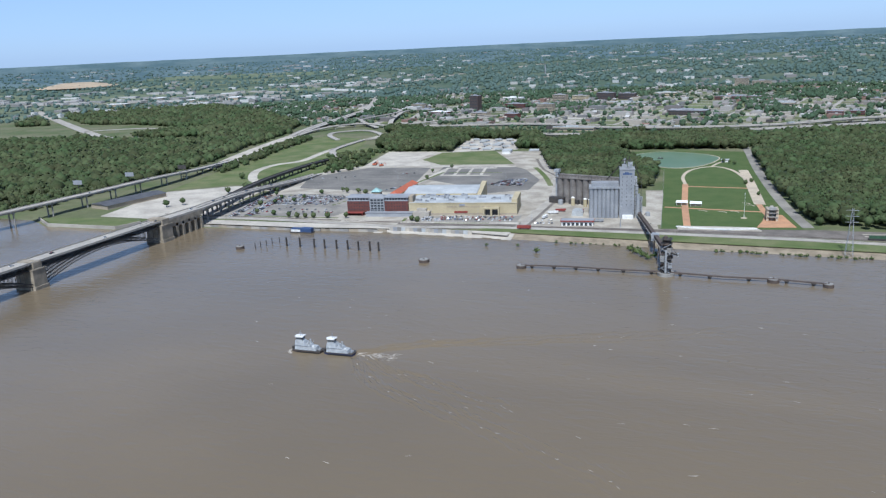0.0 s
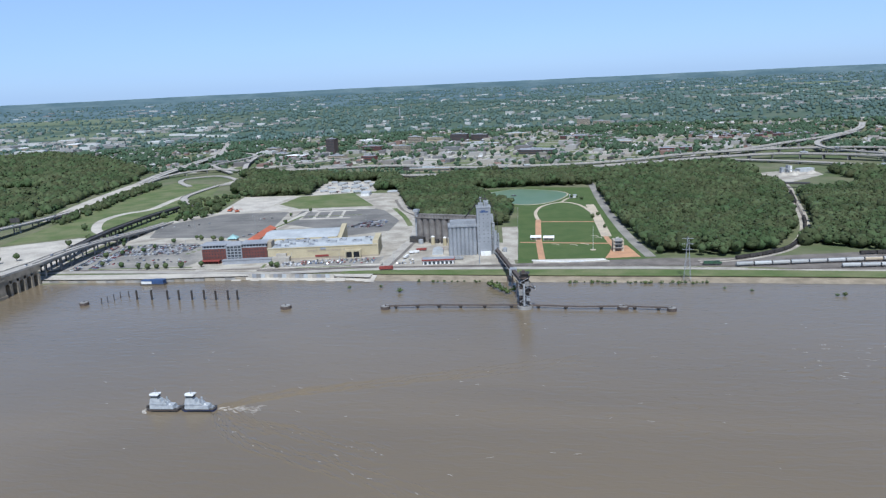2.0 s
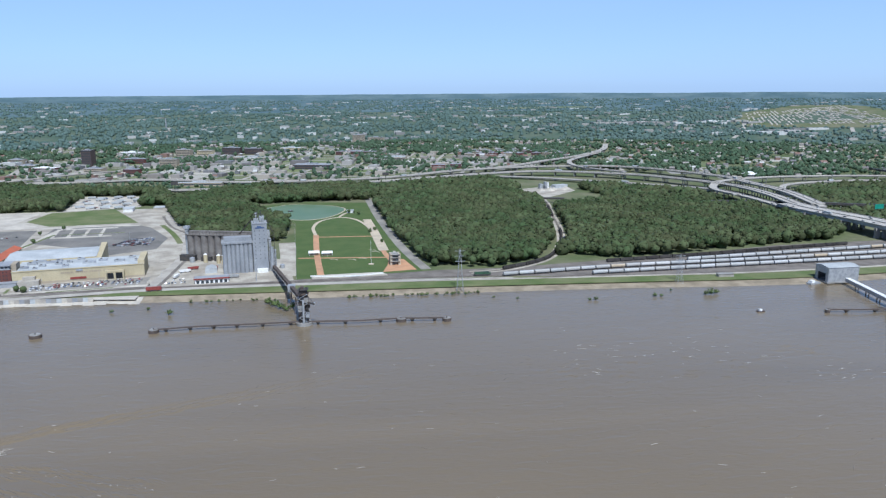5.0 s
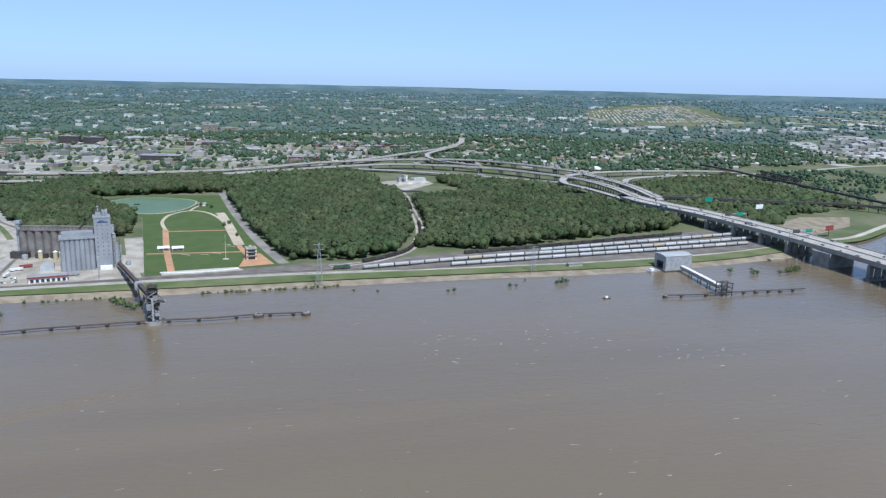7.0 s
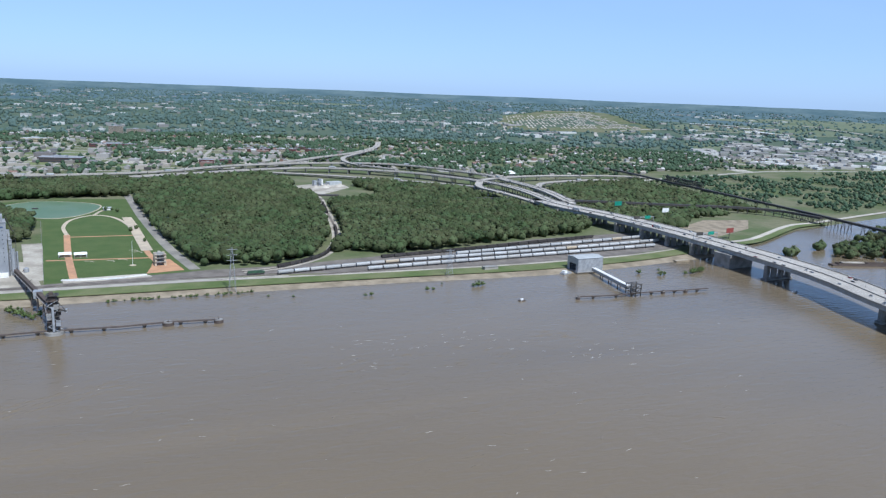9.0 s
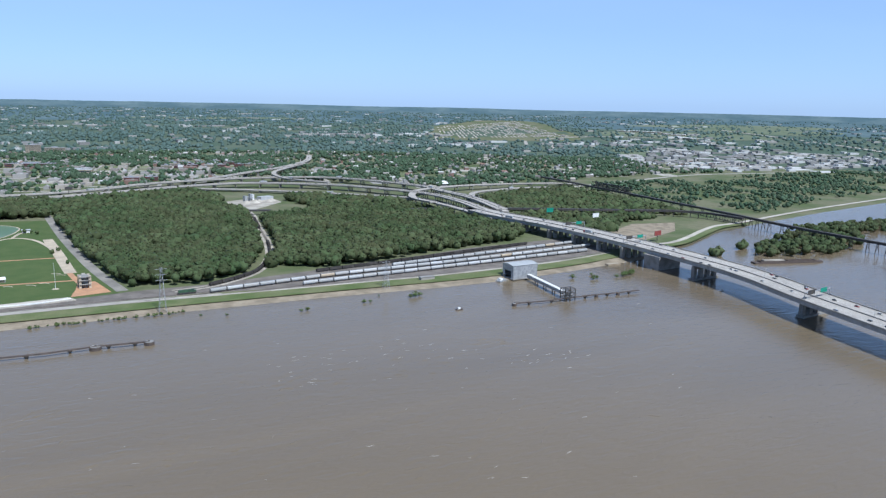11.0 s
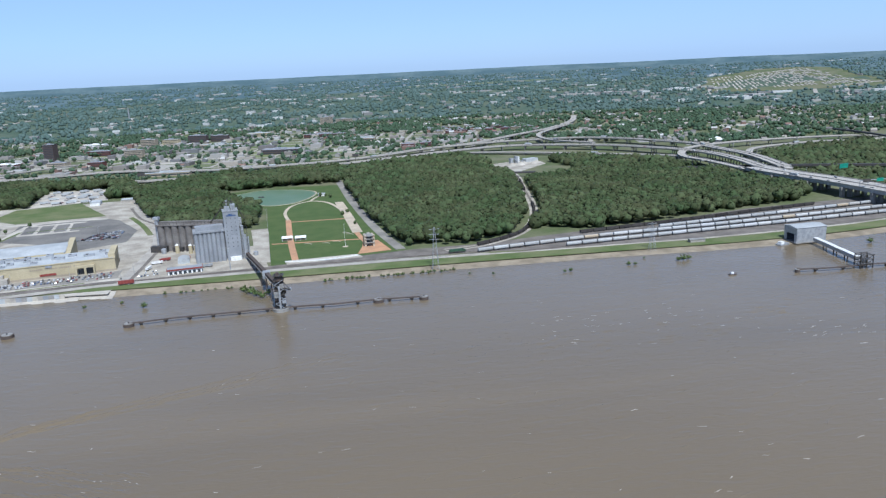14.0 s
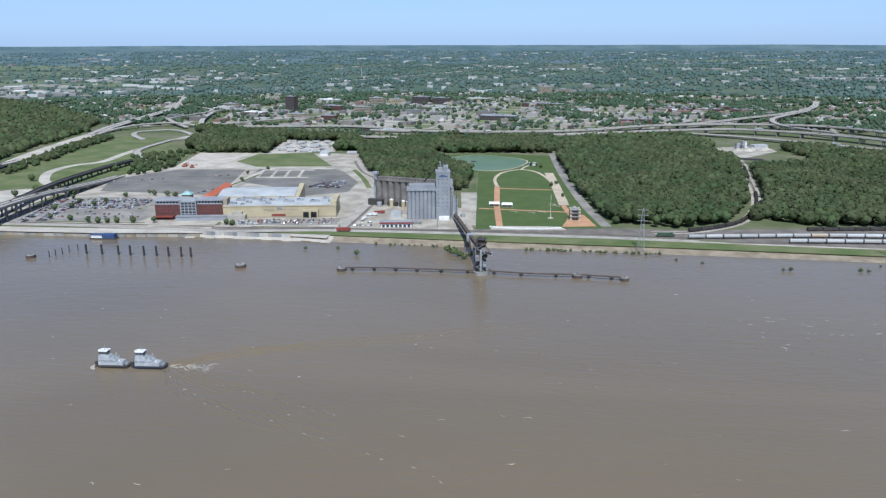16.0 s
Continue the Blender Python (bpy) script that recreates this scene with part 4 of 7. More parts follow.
def town_ok(x, y, margin=14.0):
    """Plots that keep clear of roads, woods and the river front."""
    i = np.clip(np.round((np.atleast_1d(y) - 1000) / 12).astype(int), 0, CLEAR.shape[0] - 1)
    j = np.clip(np.round((np.atleast_1d(x) + 2800) / 12).astype(int), 0, CLEAR.shape[1] - 1)
    return CLEAR[i, j] > margin


def downtown(x, y):
    return math.exp(-((x + 250) / 620.0) ** 2 - ((y - 1950) / 420.0) ** 2)


YARD = [(1900, 3500), (2771, 5200), (4500, 7300), (4950, 6900), (2950, 3623), (2300, 3300)]
WORKS = [(1790, 1900), (2011, 2224), (2506, 2523), (3150, 2150), (2850, 1650), (2253, 1480), (1800, 1600)]
walls, roofs = Geo(), Geo()
houses = 0
for i in range(-28, 36):
    for j in range(-12, 22):
        x, y = grid(i, j)
        d = downtown(x, y)
        if not town_ok(x, y, 26)[0]:
            continue
        k = rng.uniform()
        if k < 0.2 + 0.85 * d:
            PADS.obox(x, y, rng.uniform(50, 84), rng.uniform(40, 66), -13, LAND - 0.3, LAND + 0.1 + 0.02 * rng.uniform())
        count = int(rng.integers(1, 4)) if d < 0.3 else int(rng.integers(1, 4))
        for _ in range(count):
            hx, hy = x + rng.uniform(-38, 38), y + rng.uniform(-28, 28)
            big = d > 0.3 and rng.uniform() < 0.55
            lx, ly, h = (rng.uniform(18, 46), rng.uniform(14, 30), rng.uniform(5, 10)) if big else (rng.uniform(9, 15), rng.uniform(8, 11), rng.uniform(4.5, 7))
            deg = -13 + rng.choice([0, 90])
            if not town_ok(hx, hy, 22)[0]:
                continue
            if big:
                roofs.obox(hx, hy, lx, ly, deg, LAND - 0.2, LAND + h)
                roofs.obox(hx + lx * 0.1, hy, lx * 0.2, ly * 0.25, deg, LAND + h - 0.2, LAND + h + 2)
            else:
                c, s = math.cos(radians(deg)), math.sin(radians(deg))
                pt = lambda a, b, z: (hx + c * a * lx / 2 - s * b * ly / 2, hy + s * a * lx / 2 + c * b * ly / 2, z)
                z0, z1, z2 = LAND - 0.2, LAND + h, LAND + h + ly * 0.3
                vs = [pt(-1, -1, z0), pt(1, -1, z0), pt(1, 1, z0), pt(-1, 1, z0), pt(-1, -1, z1), pt(1, -1, z1), pt(1, 1, z1), pt(-1, 1, z1), pt(-1, 0, z2), pt(1, 0, z2)]
                walls.add(vs, [(0, 1, 5, 4), (2, 3, 7, 6), (1, 2, 6, 9, 5), (3, 0, 4, 8, 7)])
                roofs.add([pt(-1.06, -1.12, z1 - 0.3), pt(1.06, -1.12, z1 - 0.3), pt(1.06, 0, z2 + 0.1), pt(-1.06, 0, z2 + 0.1), pt(-1.06, 1.12, z1 - 0.3), pt(1.06, 1.12, z1 - 0.3)], [(0, 1, 2, 3), (3, 2, 5, 4)])
            houses += 1
tagged(part("town_plots", PADS, M_PADS), "pale lots and grass plots of the town", "ground", kind="stuff")
tagged(part("town_walls", walls, M_HOUSE), "small painted and brick houses of the town", "houses", kind="stuff")
tagged(part("town_roofs", roofs, M_HOUSE), "gabled and flat roofs of the town", "houses", kind="stuff")
streets = Geo()
for i in range(-28, 36, 1):
    for a, b in (((i + 0.5, j - 0.5), (i + 0.5, j + 0.5)) for j in range(-12, 22)):
        (x0, y0), (x1, y1) = grid(*a), grid(*b)
        if town_ok([x0, x1], [y0, y1], 12).all() and (i % 2 == 0 or downtown(x0, y0) > 0.2):
            streets.strip([(x0, y0, LAND + 0.16), (x1, y1, LAND + 0.16)], 9, 0.4)
for j in range(-12, 22):
    for a, b in (((i - 0.5, j + 0.5), (i + 0.5, j + 0.5)) for i in range(-28, 36)):
        (x0, y0), (x1, y1) = grid(*a), grid(*b)
        if town_ok([x0, x1], [y0, y1], 12).all() and (j % 3 == 0 or downtown(x0, y0) > 0.2):
            streets.strip([(x0, y0, LAND + 0.18), (x1, y1, LAND + 0.18)], 10, 0.4)
tagged(part("town_streets", streets, M_CONC), "pale straight town streets", "street", kind="stuff")

# town trees
tx, ty = rng.uniform(-2600, 2700, 60000), rng.uniform(1050, 2800, 60000)
ok = town_ok(tx, ty, 13)
ok &= ~inside(tx, ty, WORKS)
tx, ty = tx[ok], ty[ok]
dd = np.exp(-((tx + 250) / 560.0) ** 2 - ((ty - 1930) / 330.0) ** 2)
clump = np.array([noise.noise((a * 0.006, b * 0.006, 0)) for a, b in zip(tx, ty)])
ok = rng.uniform(0, 1, len(tx)) < np.clip(0.46 + clump * 1.25 - 0.6 * dd, 0.05, 0.95)
tx, ty = tx[ok], ty[ok]
forest("town_trees", tx, ty, np.full(len(tx), LAND), rng.uniform(3.4, 8.0, len(tx)), rng.uniform(3.5, 8, len(tx)), MID, M_LEAFTOWN_HAZE, "scattered leafy green trees between the houses", "trees")

# suburbs further out, under woods, thinning to the horizon
n_far = 46000
fd = 2790 * np.exp(rng.uniform(0, 1, n_far) ** 1.15 * math.log(14000 / 2790))
fa = np.radians(rng.uniform(-64, 84, n_far))
wx, wy = fd * np.sin(fa), fd * np.cos(fa)
cl = np.array([noise.noise((a * 0.0021, b * 0.0021, 5)) + 0.5 * noise.noise((a * 0.007, b * 0.007, 9)) for a, b in zip(wx, wy)])
open_plain = np.where((fa < -0.5) | (fa > 0.68), 0.42, 1.0)
ok = (rng.uniform(0, 1, n_far) < np.clip(0.62 + 1.5 * cl, 0.10, 1) * open_plain) & ~inside(wx, wy, YARD) & ~inside(wx, wy, WORKS)
wx, wy, fd = wx[ok], wy[ok], fd[ok]
sx, sy, sz, sk = far(wx, wy)
grow = np.clip(fd / 3300, 1, 1.7)
forest("far_trees", sx, sy, sz, rng.uniform(5, 11, len(sx)) * sk * grow, rng.uniform(2, 5, len(sx)) * sk, LOW, M_LEAFFAR_HAZE, "distant suburban woods on the plain, haze in their colour", "woods")
fr = Geo()
for _ in range(1300):
    dist = 2800 * math.exp(rng.uniform(0, 1) ** 1.2 * math.log(13000 / 2800))
    a = radians(rng.uniform(-60, 82))
    x, y = dist * math.sin(a), dist * math.cos(a)
    if noise.noise((x * 0.0012, y * 0.0012, 2)) < -0.08 or inside(np.array([x]), np.array([y]), YARD)[0]:
        continue
    bx, by, bz, bk = (float(c) for c in far(x, y))
    s = bk * min(dist / 2700, 3.0)
    fr.obox(bx, by, rng.uniform(9, 34) * s, rng.uniform(8, 15) * s, rng.uniform(-30, 30), bz - 1, bz + rng.uniform(6, 12) * bk)
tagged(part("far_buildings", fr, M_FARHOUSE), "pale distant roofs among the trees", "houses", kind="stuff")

# ------------------------------------------------------------------ grain silos
silo = thing("grain_elevator", -134, 785, LAND, 9.0, "tall pale concrete grain silos with a square head tower", "grain elevator")
for i in range(7):
    part("silo_tube", Geo().cyl(2.2 + i * 4.3, 3.2, 2.35, 0, 31.5, 20), M_SILO, silo)
part("silo_block", Geo().box(0.6, 30, 3.2, 18, 0, 31.5), M_SILO, silo)
part("silo_cornice", Geo().box(-0.6, 31, 0.2, 19, 31.5, 33.4), M_SILO, silo)
part("silo_gallery", Geo().box(2, 30, 4, 15, 33.4, 37.5), M_SILO, silo)
head = part("head_tower", Geo().box(31, 46, 0.5, 18, 0, 51), M_SILO, silo)
for ix in range(3):
    for iz in range(8):
        part("tower_window", Geo().box(33.2 + ix * 4.6, 33.9 + ix * 4.6, 0.40, 0.52, 14 + iz * 4.2, 15.0 + iz * 4.2), M_GLASS, head)
part("tower_parapet", Geo().box(30.6, 46.4, 0.1, 18.4, 51, 52), M_SILO, silo)
part("company_sign", Geo().box(34, 43.5, 0.30, 0.48, 46.4, 47.6).box(36, 40, 0.30, 0.48, 47.8, 48.8), M_BLUE, silo, "blue lettering shapes on the tower")
part("roof_machinery", Geo().box(33, 38, 4, 10, 52, 56).box(39, 44, 6, 12, 52, 58).box(35, 37, 12, 15, 52, 61).cyl(42, 4, 1.3, 52, 57), M_GALV, silo, "grey rooftop conveyors and legs")
g = Geo()
for k in range(7):
    g.beam((33 + k * 1.6, 4, 52), (33.5 + k * 1.6, 12, 59), 0.35)
for px_, py_ in ((36, 6), (42, 6), (36, 13), (42, 13)):
    g.beam((px_, py_, 52), (px_ * 0.5 + 19.5, py_ * 0.5 + 4.7, 64), 0.4)
g.beam((31, 8, 55), (18, 30, 36), 0.9).beam((46, 8, 56), (52, 12, 40), 0.7).beam((33, 9, 60), (43, 9, 60), 0.8)
part("roof_spouts", g, M_STEEL, silo)
part("loading_canopy", Geo().box(34, 45, -3.5, 0.4, 0, 4.0), M_WHITE, silo, "white loading shed")
part("side_plant", Geo().box(46.4, 52, 3, 14, 0, 20).box(47, 50, 5, 10, 20, 34).cyl(50, 1.5, 1.8, 0, 26, 12).cyl(53, 6, 1.6, 0, 22, 12).box(46.4, 49, 8, 16, 34, 42), M_GALV, silo, "grey steel dust plant and pipes")
g = Geo()
for k in range(9):
    g.beam((46.6, 2, 5 + k * 4), (53, 2, 7 + k * 4), 0.25)
for xx in (46.8, 53):
    g.beam((xx, 2, 0), (xx, 2, 41), 0.35)
part("steel_stair", g, M_STEEL, silo)
rear = thing("silo_row", -186, 862, LAND, -14.0, "row of dark stained concrete silos with a roof gallery", "grain elevator")
for row in range(2):
    for i in range(9):
        part("silo_tube", Geo().cyl(4 + i * 8.0, 4.5 + row * 8.4, 4.15, 0, 28.5, 20), M_SILODARK, rear)
part("roof_slab", Geo().box(-1, 73, 0, 17.5, 28.5, 29.4), M_SILODARK, rear)
part("roof_gallery", Geo().box(0, 76, 6, 10.5, 29.4, 32.4), M_SILODARK, rear)
g = Geo()
for i in range(19):
    g.beam((i * 4, 1, 29.4), (i * 4, 1, 32.5), 0.3).beam((i * 4, 1, 32.5), (i * 4 + 4, 1, 32.5), 0.3)
part("roof_rail", g, M_STEEL, rear)
part("end_leg", Geo().box(-2.5, 1.0, 4, 8, 0, 37).box(-4, 2, 3, 9, 35, 38), M_GALV, rear)
part("foot_plant", Geo().box(-6, 12, -6, 0, 0, 7).box(18, 30, -4, 0, 0, 5).box(33, 40, -3.5, 0, 0, 6), M_STEEL, rear)
for x, y in ((-163, 846), (-148, 840), (-142, 838)):
    e = thing("steel_bin", x, y, LAND, 0, "small cream steel bin beside the silos", "bin", "silo bins")
    part("bin_body", Geo().cyl(0, 0, 2.2, 0, 9, 16), M_CREAM, e)
    part("bin_roof", Geo().cyl(0, 0, 2.3, 9, 10.4, 16, 0.5), M_WHITE, e)

# truck scale house with red roof edge
e = thing("scale_house", -156, 748, LAND, 8, "low white shed with a red roof edge", "shed")
part("wall", Geo().box(0, 32, 0, 9, 0, 4.2), M_WHITE, e)
part("roof", Geo().box(-1, 33, -1, 10, 4.2, 5.6), M_RED, e)
part("roof_deck", Geo().box(-0.6, 32.6, -0.6, 9.6, 5.6, 5.75), M_ROOFGREY, e)
for i in range(7):
    part("opening", Geo().box(1.5 + i * 4.4, 4.2 + i * 4.4, -0.05, 0.03, 0.2, 3.2), M_GLASS, e)
e = thing("arched_shed", -154, 792, LAND, 8, "pale round-roofed shed in the silo yard", "shed")
g = Geo()
for i in range(10):
    a0, a1 = math.pi * i / 10, math.pi * (i + 1) / 10
    g.prism([(6 - 6 * math.cos(a0), 0), (6 - 6 * math.cos(a1), 0), (6 - 6 * math.cos(a1), 16), (6 - 6 * math.cos(a0), 16)], 0.0, 2.5 + 3.4 * math.sin((a0 + a1) / 2))
part("vault", g, M_ROOF, e)

# inclined gallery and ship loader
gal = thing("conveyor_gallery", 0, 0, 0, 0, "long rusty grey conveyor gallery out to the loader", "conveyor")
ga, gb = Vector((-84, 796, 7)), Vector((-44, 617, 19.5))
part("gallery", Geo().beam(ga, gb, 3.4, 2.2), M_RUST, gal)
for sx_ in (-1.9, 1.9):
    part("side_walk", Geo().beam(ga + Vector((sx_, 0, -0.8)), gb + Vector((sx_, 0, -0.8)), 0.8, 0.25), M_CONC2, gal)
part("gallery_roof", Geo().beam(ga + Vector((0, 0, 2)), gb + Vector((0, 0, 2)), 3.4, 0.4), M_RUST, gal)
for k in (0.2, 0.42, 0.58, 0.74, 0.88):
    c = ga.lerp(gb, k)
    g = Geo()
    for sx_ in (-1, 1):
        g.beam((c.x + sx_ * 3.2, c.y, -3), (c.x + sx_ * 1.6, c.y, c.z - 1.5), 0.6)
    for q in range(3):
        g.beam((c.x - 2.8, c.y, 1 + q * 5), (c.x + 2.8, c.y, 6 + q * 5), 0.3)
    part("trestle_leg", g, M_RUST, gal)
part("transfer_house", Geo().box(-59.5, -53, 668, 675, 12.5, 18.5), M_GALV, gal)
ld = thing("loader_tower", -42, 610, 0, 0, "tall dark steel ship loader on a round base", "loader")
part("base", Geo().cyl(0, 0, 6.8, -6, 2.4, 24), M_CONC2, ld)
for sx_, sy_ in ((-1, -1), (1, -1), (1, 1), (-1, 1)):
    part("tower_leg", Geo().beam((sx_ * 3.2, sy_ * 3.2, 2.4), (sx_ * 2.6, sy_ * 2.6, 31), 0.8), M_STEEL, ld)
for q in range(7):
    z0 = 2.6 + q * 4
    g = Geo().box(-4.4, 4.4, -4.4, 4.4, z0 + 3.5, z0 + 3.75)
    for sx_ in (-1, 1):
        g.beam((sx_ * 3.1, -3.1, z0), (sx_ * 3.1, 3.1, z0 + 4), 0.35).beam((-3.1, sx_ * 3.1, z0), (3.1, sx_ * 3.1, z0 + 4), 0.35)
    g.box(-1.8 + (q % 3), 1.0 + (q % 3), -2.4, 1.2, z0, z0 + 2.4)
    part("platform", g, M_RUST if q % 2 else M_STEEL, ld)
part("machine_house", Geo().box(-3.2, 3.0, -2.5, 3.5, 25.0, 29).box(-2.0, 0.6, -1.6, 1.8, 29, 32.5), M_RUST, ld)
for q, (x0, y0, z0, lx, ly, h) in enumerate(((-4.6, -2.0, 4, 2.6, 3.4, 5), (1.6, -4.2, 7, 3.0, 2.0, 4), (-4.4, -4.4, 12, 3.2, 2.2, 5), (1.4, 0.4, 14, 3.6, 3.0, 4), (-4.8, 0.6, 19, 2.4, 3.0, 4), (0.6, -4.6, 20, 3.4, 2.0, 3.5))):
    part("machine_panel", Geo().box(x0, x0 + lx, y0, y0 + ly, z0, z0 + h), (M_RUST, M_GALV, M_CONC2)[q % 3], ld)
for q in range(6):
    sg = 1 if q % 2 else -1
    part("stair_flight", Geo().beam((-3.6 * sg, -4.4, 3 + q * 4), (3.6 * sg, -4.4, 7 + q * 4), 0.9, 0.25), M_GALV, ld)
part("side_arm", Geo().box(3.4, 9.5, -0.8, 0.8, 17.0, 17.8).box(8.2, 9.5, -1.2, 1.2, 16.2, 18.6), M_GALV, ld, "short grey service arm")
part("boom", Geo().beam((2, -1, 20), (9, -4, 18), 1.0).beam((2, -1, 27), (9, -4, 18), 0.3), M_STEEL, ld)
part("spout", Geo().cyl(0, -4.5, 0.9, 3, 22, 10), M_GALV, ld)

# mooring line of walkways and cells
def mooring(pts, cells, label):
    e = thing("mooring_walkway", 0, 0, 0, 0, label, "walkway")
    part("walkway", Geo().strip([(x, y, 3.0) for x, y in pts], 1.6, 0.85), M_RUST, e)
    for a, b in zip(pts, pts[1:]):
        m = max(int(math.dist(a, b) / 18), 1)
        for i in range(m):
            t = (i + 0.5) / m
            x, y = a[0] + (b[0] - a[0]) * t, a[1] + (b[1] - a[1]) * t
            part("walkway_pile", Geo().cyl(x, y, 1.0, -6, 2.2, 10).box(x - 1.6, x + 1.6, y - 1.4, y + 1.4, 1.4, 2.2), M_TIMBER, e)
    for x, y, r in cells:
        cell(x, y, r)


def cell(x, y, r):
    e = thing("mooring_cell", x, y, 0, 0, "round sheet-pile mooring cell with a pale cap", "mooring", "mooring cells")
    part("cell_wall", Geo().cyl(0, 0, r, -6, 2.4, 24), M_RUST, e)
    part("cell_cap", Geo().cyl(0, 0, r * 0.86, 2.4, 2.75, 24), M_CONC2, e)
    part("bollard", Geo().cyl(0, 0, 0.5, 2.7, 3.7, 10), M_STEEL, e)


mooring([(-161, 605), (-124, 609), (-87, 609), (-42, 610), (3, 606), (38, 608), (75, 604)], [(-161, 605, 4.2), (38, 608, 4.4), (76, 604, 3.8)], "rusty walkway on piles along the mooring line")
cell(-251, 605, 4.8)
cell(-452, 612, 4.2)
for i, x in enumerate((-409, -394, -378, -366, -353, -341, -329, -317, -308)):
    e = thing("mooring_pile", x, 630 + 0.4 * (i % 3), 0, 0, "thick dark timber mooring pile standing in the river", "pile", "row of piles")
    part("pile_shaft", Geo().cyl(0, 0, 0.92, -6, 8.6 + 0.3 * (i % 2), 12), M_TIMBER, e)
    part("pile_cap", Geo().cyl(0, 0, 1.0, 8.6 + 0.3 * (i % 2), 8.95 + 0.3 * (i % 2), 12), M_STEEL, e)
for x, y in ((-436, 615), (-433, 620), (-431, 627), (-430, 636), (-423, 639)):
    e = thing("thin_pile", x, y, 0, 0, "thin dark pile standing in the river", "pile", "row of thin piles")
    part("pile_shaft", Geo().cyl(0, 0, 0.4, -6, 6.0, 8), M_TIMBER, e)

# second loading point with its shed
e = thing("river_shed", 461, 669, 0, 2, "large plain grey metal shed on piles at the bank", "shed")
part("wall", Geo().box(0, 33, 0, 0.5, 2, 16.4).box(0, 33, 19.5, 20, 2, 16.4).box(32.5, 33, 0.5, 19.5, 2, 16.4).box(0, 0.5, 0.5, 4, 2, 16.4).box(0, 0.5, 16, 19.5, 2, 16.4).box(0, 0.5, 4, 16, 10, 16.4), M_GALV, e, "pale grey ribbed metal wall")
part("roof", Geo().add([(-0.6, -0.6, 16.4), (33.6, -0.6, 16.4), (33.6, 20.6, 16.4), (-0.6, 20.6, 16.4), (-0.6, 10, 18), (33.6, 10, 18)], [(0, 1, 5, 4), (2, 3, 4, 5), (0, 4, 3), (1, 2, 5)]), M_ROOF, e)
part("floor_deck", Geo().box(-1, 34, -1, 21, 0.8, 2), M_CONC2, e)
for i in range(12):
    part("wall_rib", Geo().box(1.2 + i * 2.8, 1.5 + i * 2.8, -0.12, 0.02, 2, 16.2), M_GALV, e)
for i in range(5):
    part("pile", Geo().cyl(1 + i * 7.8, 0, 0.6, -5, 0.8, 8), M_TIMBER, e)
e = thing("work_barge", 450, 674, 0, 20, "small pale work barge beside the shed", "barge")
part("hull", Geo().box(-8, 6, -3, 3, -0.6, 1.4), M_GALV, e)
part("deck_cabin", Geo().box(-6, -1, -2, 2, 1.4, 3.6), M_WHITE, e)
e = thing("conveyor_gallery", 0, 0, 0, 0, "white roofed conveyor gallery above the water", "conveyor")
part("gallery", Geo().beam((478, 664, 5.2), (465, 586, 6.0), 4.2, 3.2), M_GALV, e)
part("gallery_roof", Geo().beam((478, 664, 7.0), (465, 586, 7.8), 4.6, 0.4), M_WHITE, e)
for k in (0.25, 0.5, 0.75):
    gx0, gy0 = 478 - 13 * k, 664 - 78 * k
    part("gallery_leg", Geo().beam((gx0 - 1.6, gy0, -4), (gx0 - 1.6, gy0, 4.6), 0.7).beam((gx0 + 1.6, gy0, -4), (gx0 + 1.6, gy0, 4.6), 0.7), M_RUST, e)
e = thing("ship_loader", 464, 577, 0, 0, "open dark steel loading frame in the river", "loader")
for x in (-6, 0, 6):
    for y in (-4, 4):
        part("frame_leg", Geo().beam((x, y, -5), (x, y, 12.5), 0.7), M_STEEL, e)
for z in (4, 8, 12):
    g = Geo().box(-6.5, 6.5, -4.5, -3.8, z, z + 0.5).box(-6.5, 6.5, 3.8, 4.5, z, z + 0.5).box(-6.5, 6.5, -0.4, 0.4, z, z + 0.5)
    for x in (-6, 0):
        g.beam((x, -4, z - 4), (x + 6, -4, z), 0.35).beam((x, 4, z), (x + 6, 4, z - 4), 0.35)
    part("frame_brace", g, M_STEEL, e)
part("hopper", Geo().cyl(0, 0, 1.5, 4.2, 8.0, 12, 3.0), M_GALV, e)
mooring([(403, 581), (434, 576), (471, 576), (499, 575), (525, 572), (553, 571)], [(403, 581, 2.2), (499, 575, 2.0), (525, 572, 2.0)], "thin mooring walkway on piles")
e = thing("river_buoy", 348, 591, 0, 0, "small moored float on the river", "float")
part("hull", Geo().prism([(-3.5, -1.4), (2.4, -1.4), (3.8, 0), (2.4, 1.4), (-3.5, 1.4)], -0.4, 0.9), M_RUST, e)
part("cabin", Geo().box(-2, 0.6, -1, 1, 0.9, 2.4), M_WHITE, e)

# ------------------------------------------------------------------ casino and hotel
cas = thing("casino_hall", -334, 769, LAND, 9.4, "long cream flat-roofed hall with white roof units", "hall")
part("front_hall", Geo().box(0, 122, 0, 44, 0, 13.5), M_CREAM, cas)
part("front_base", Geo().box(-0.2, 122.2, -0.25, 0.1, 0, 2.2), M_TAN, cas)
part("front_cornice", Geo().box(-0.4, 122.4, -0.5, 44.4, 13.0, 13.9), M_CREAM, cas)
part("front_roof", Geo().box(0.6, 121.4, 0.6, 43.4, 13.9, 14.1), M_ROOF, cas, "pale bluish roof membrane")
part("rear_hall", Geo().box(-16, 70, 44, 100, 0, 15.5), M_CREAM, cas)
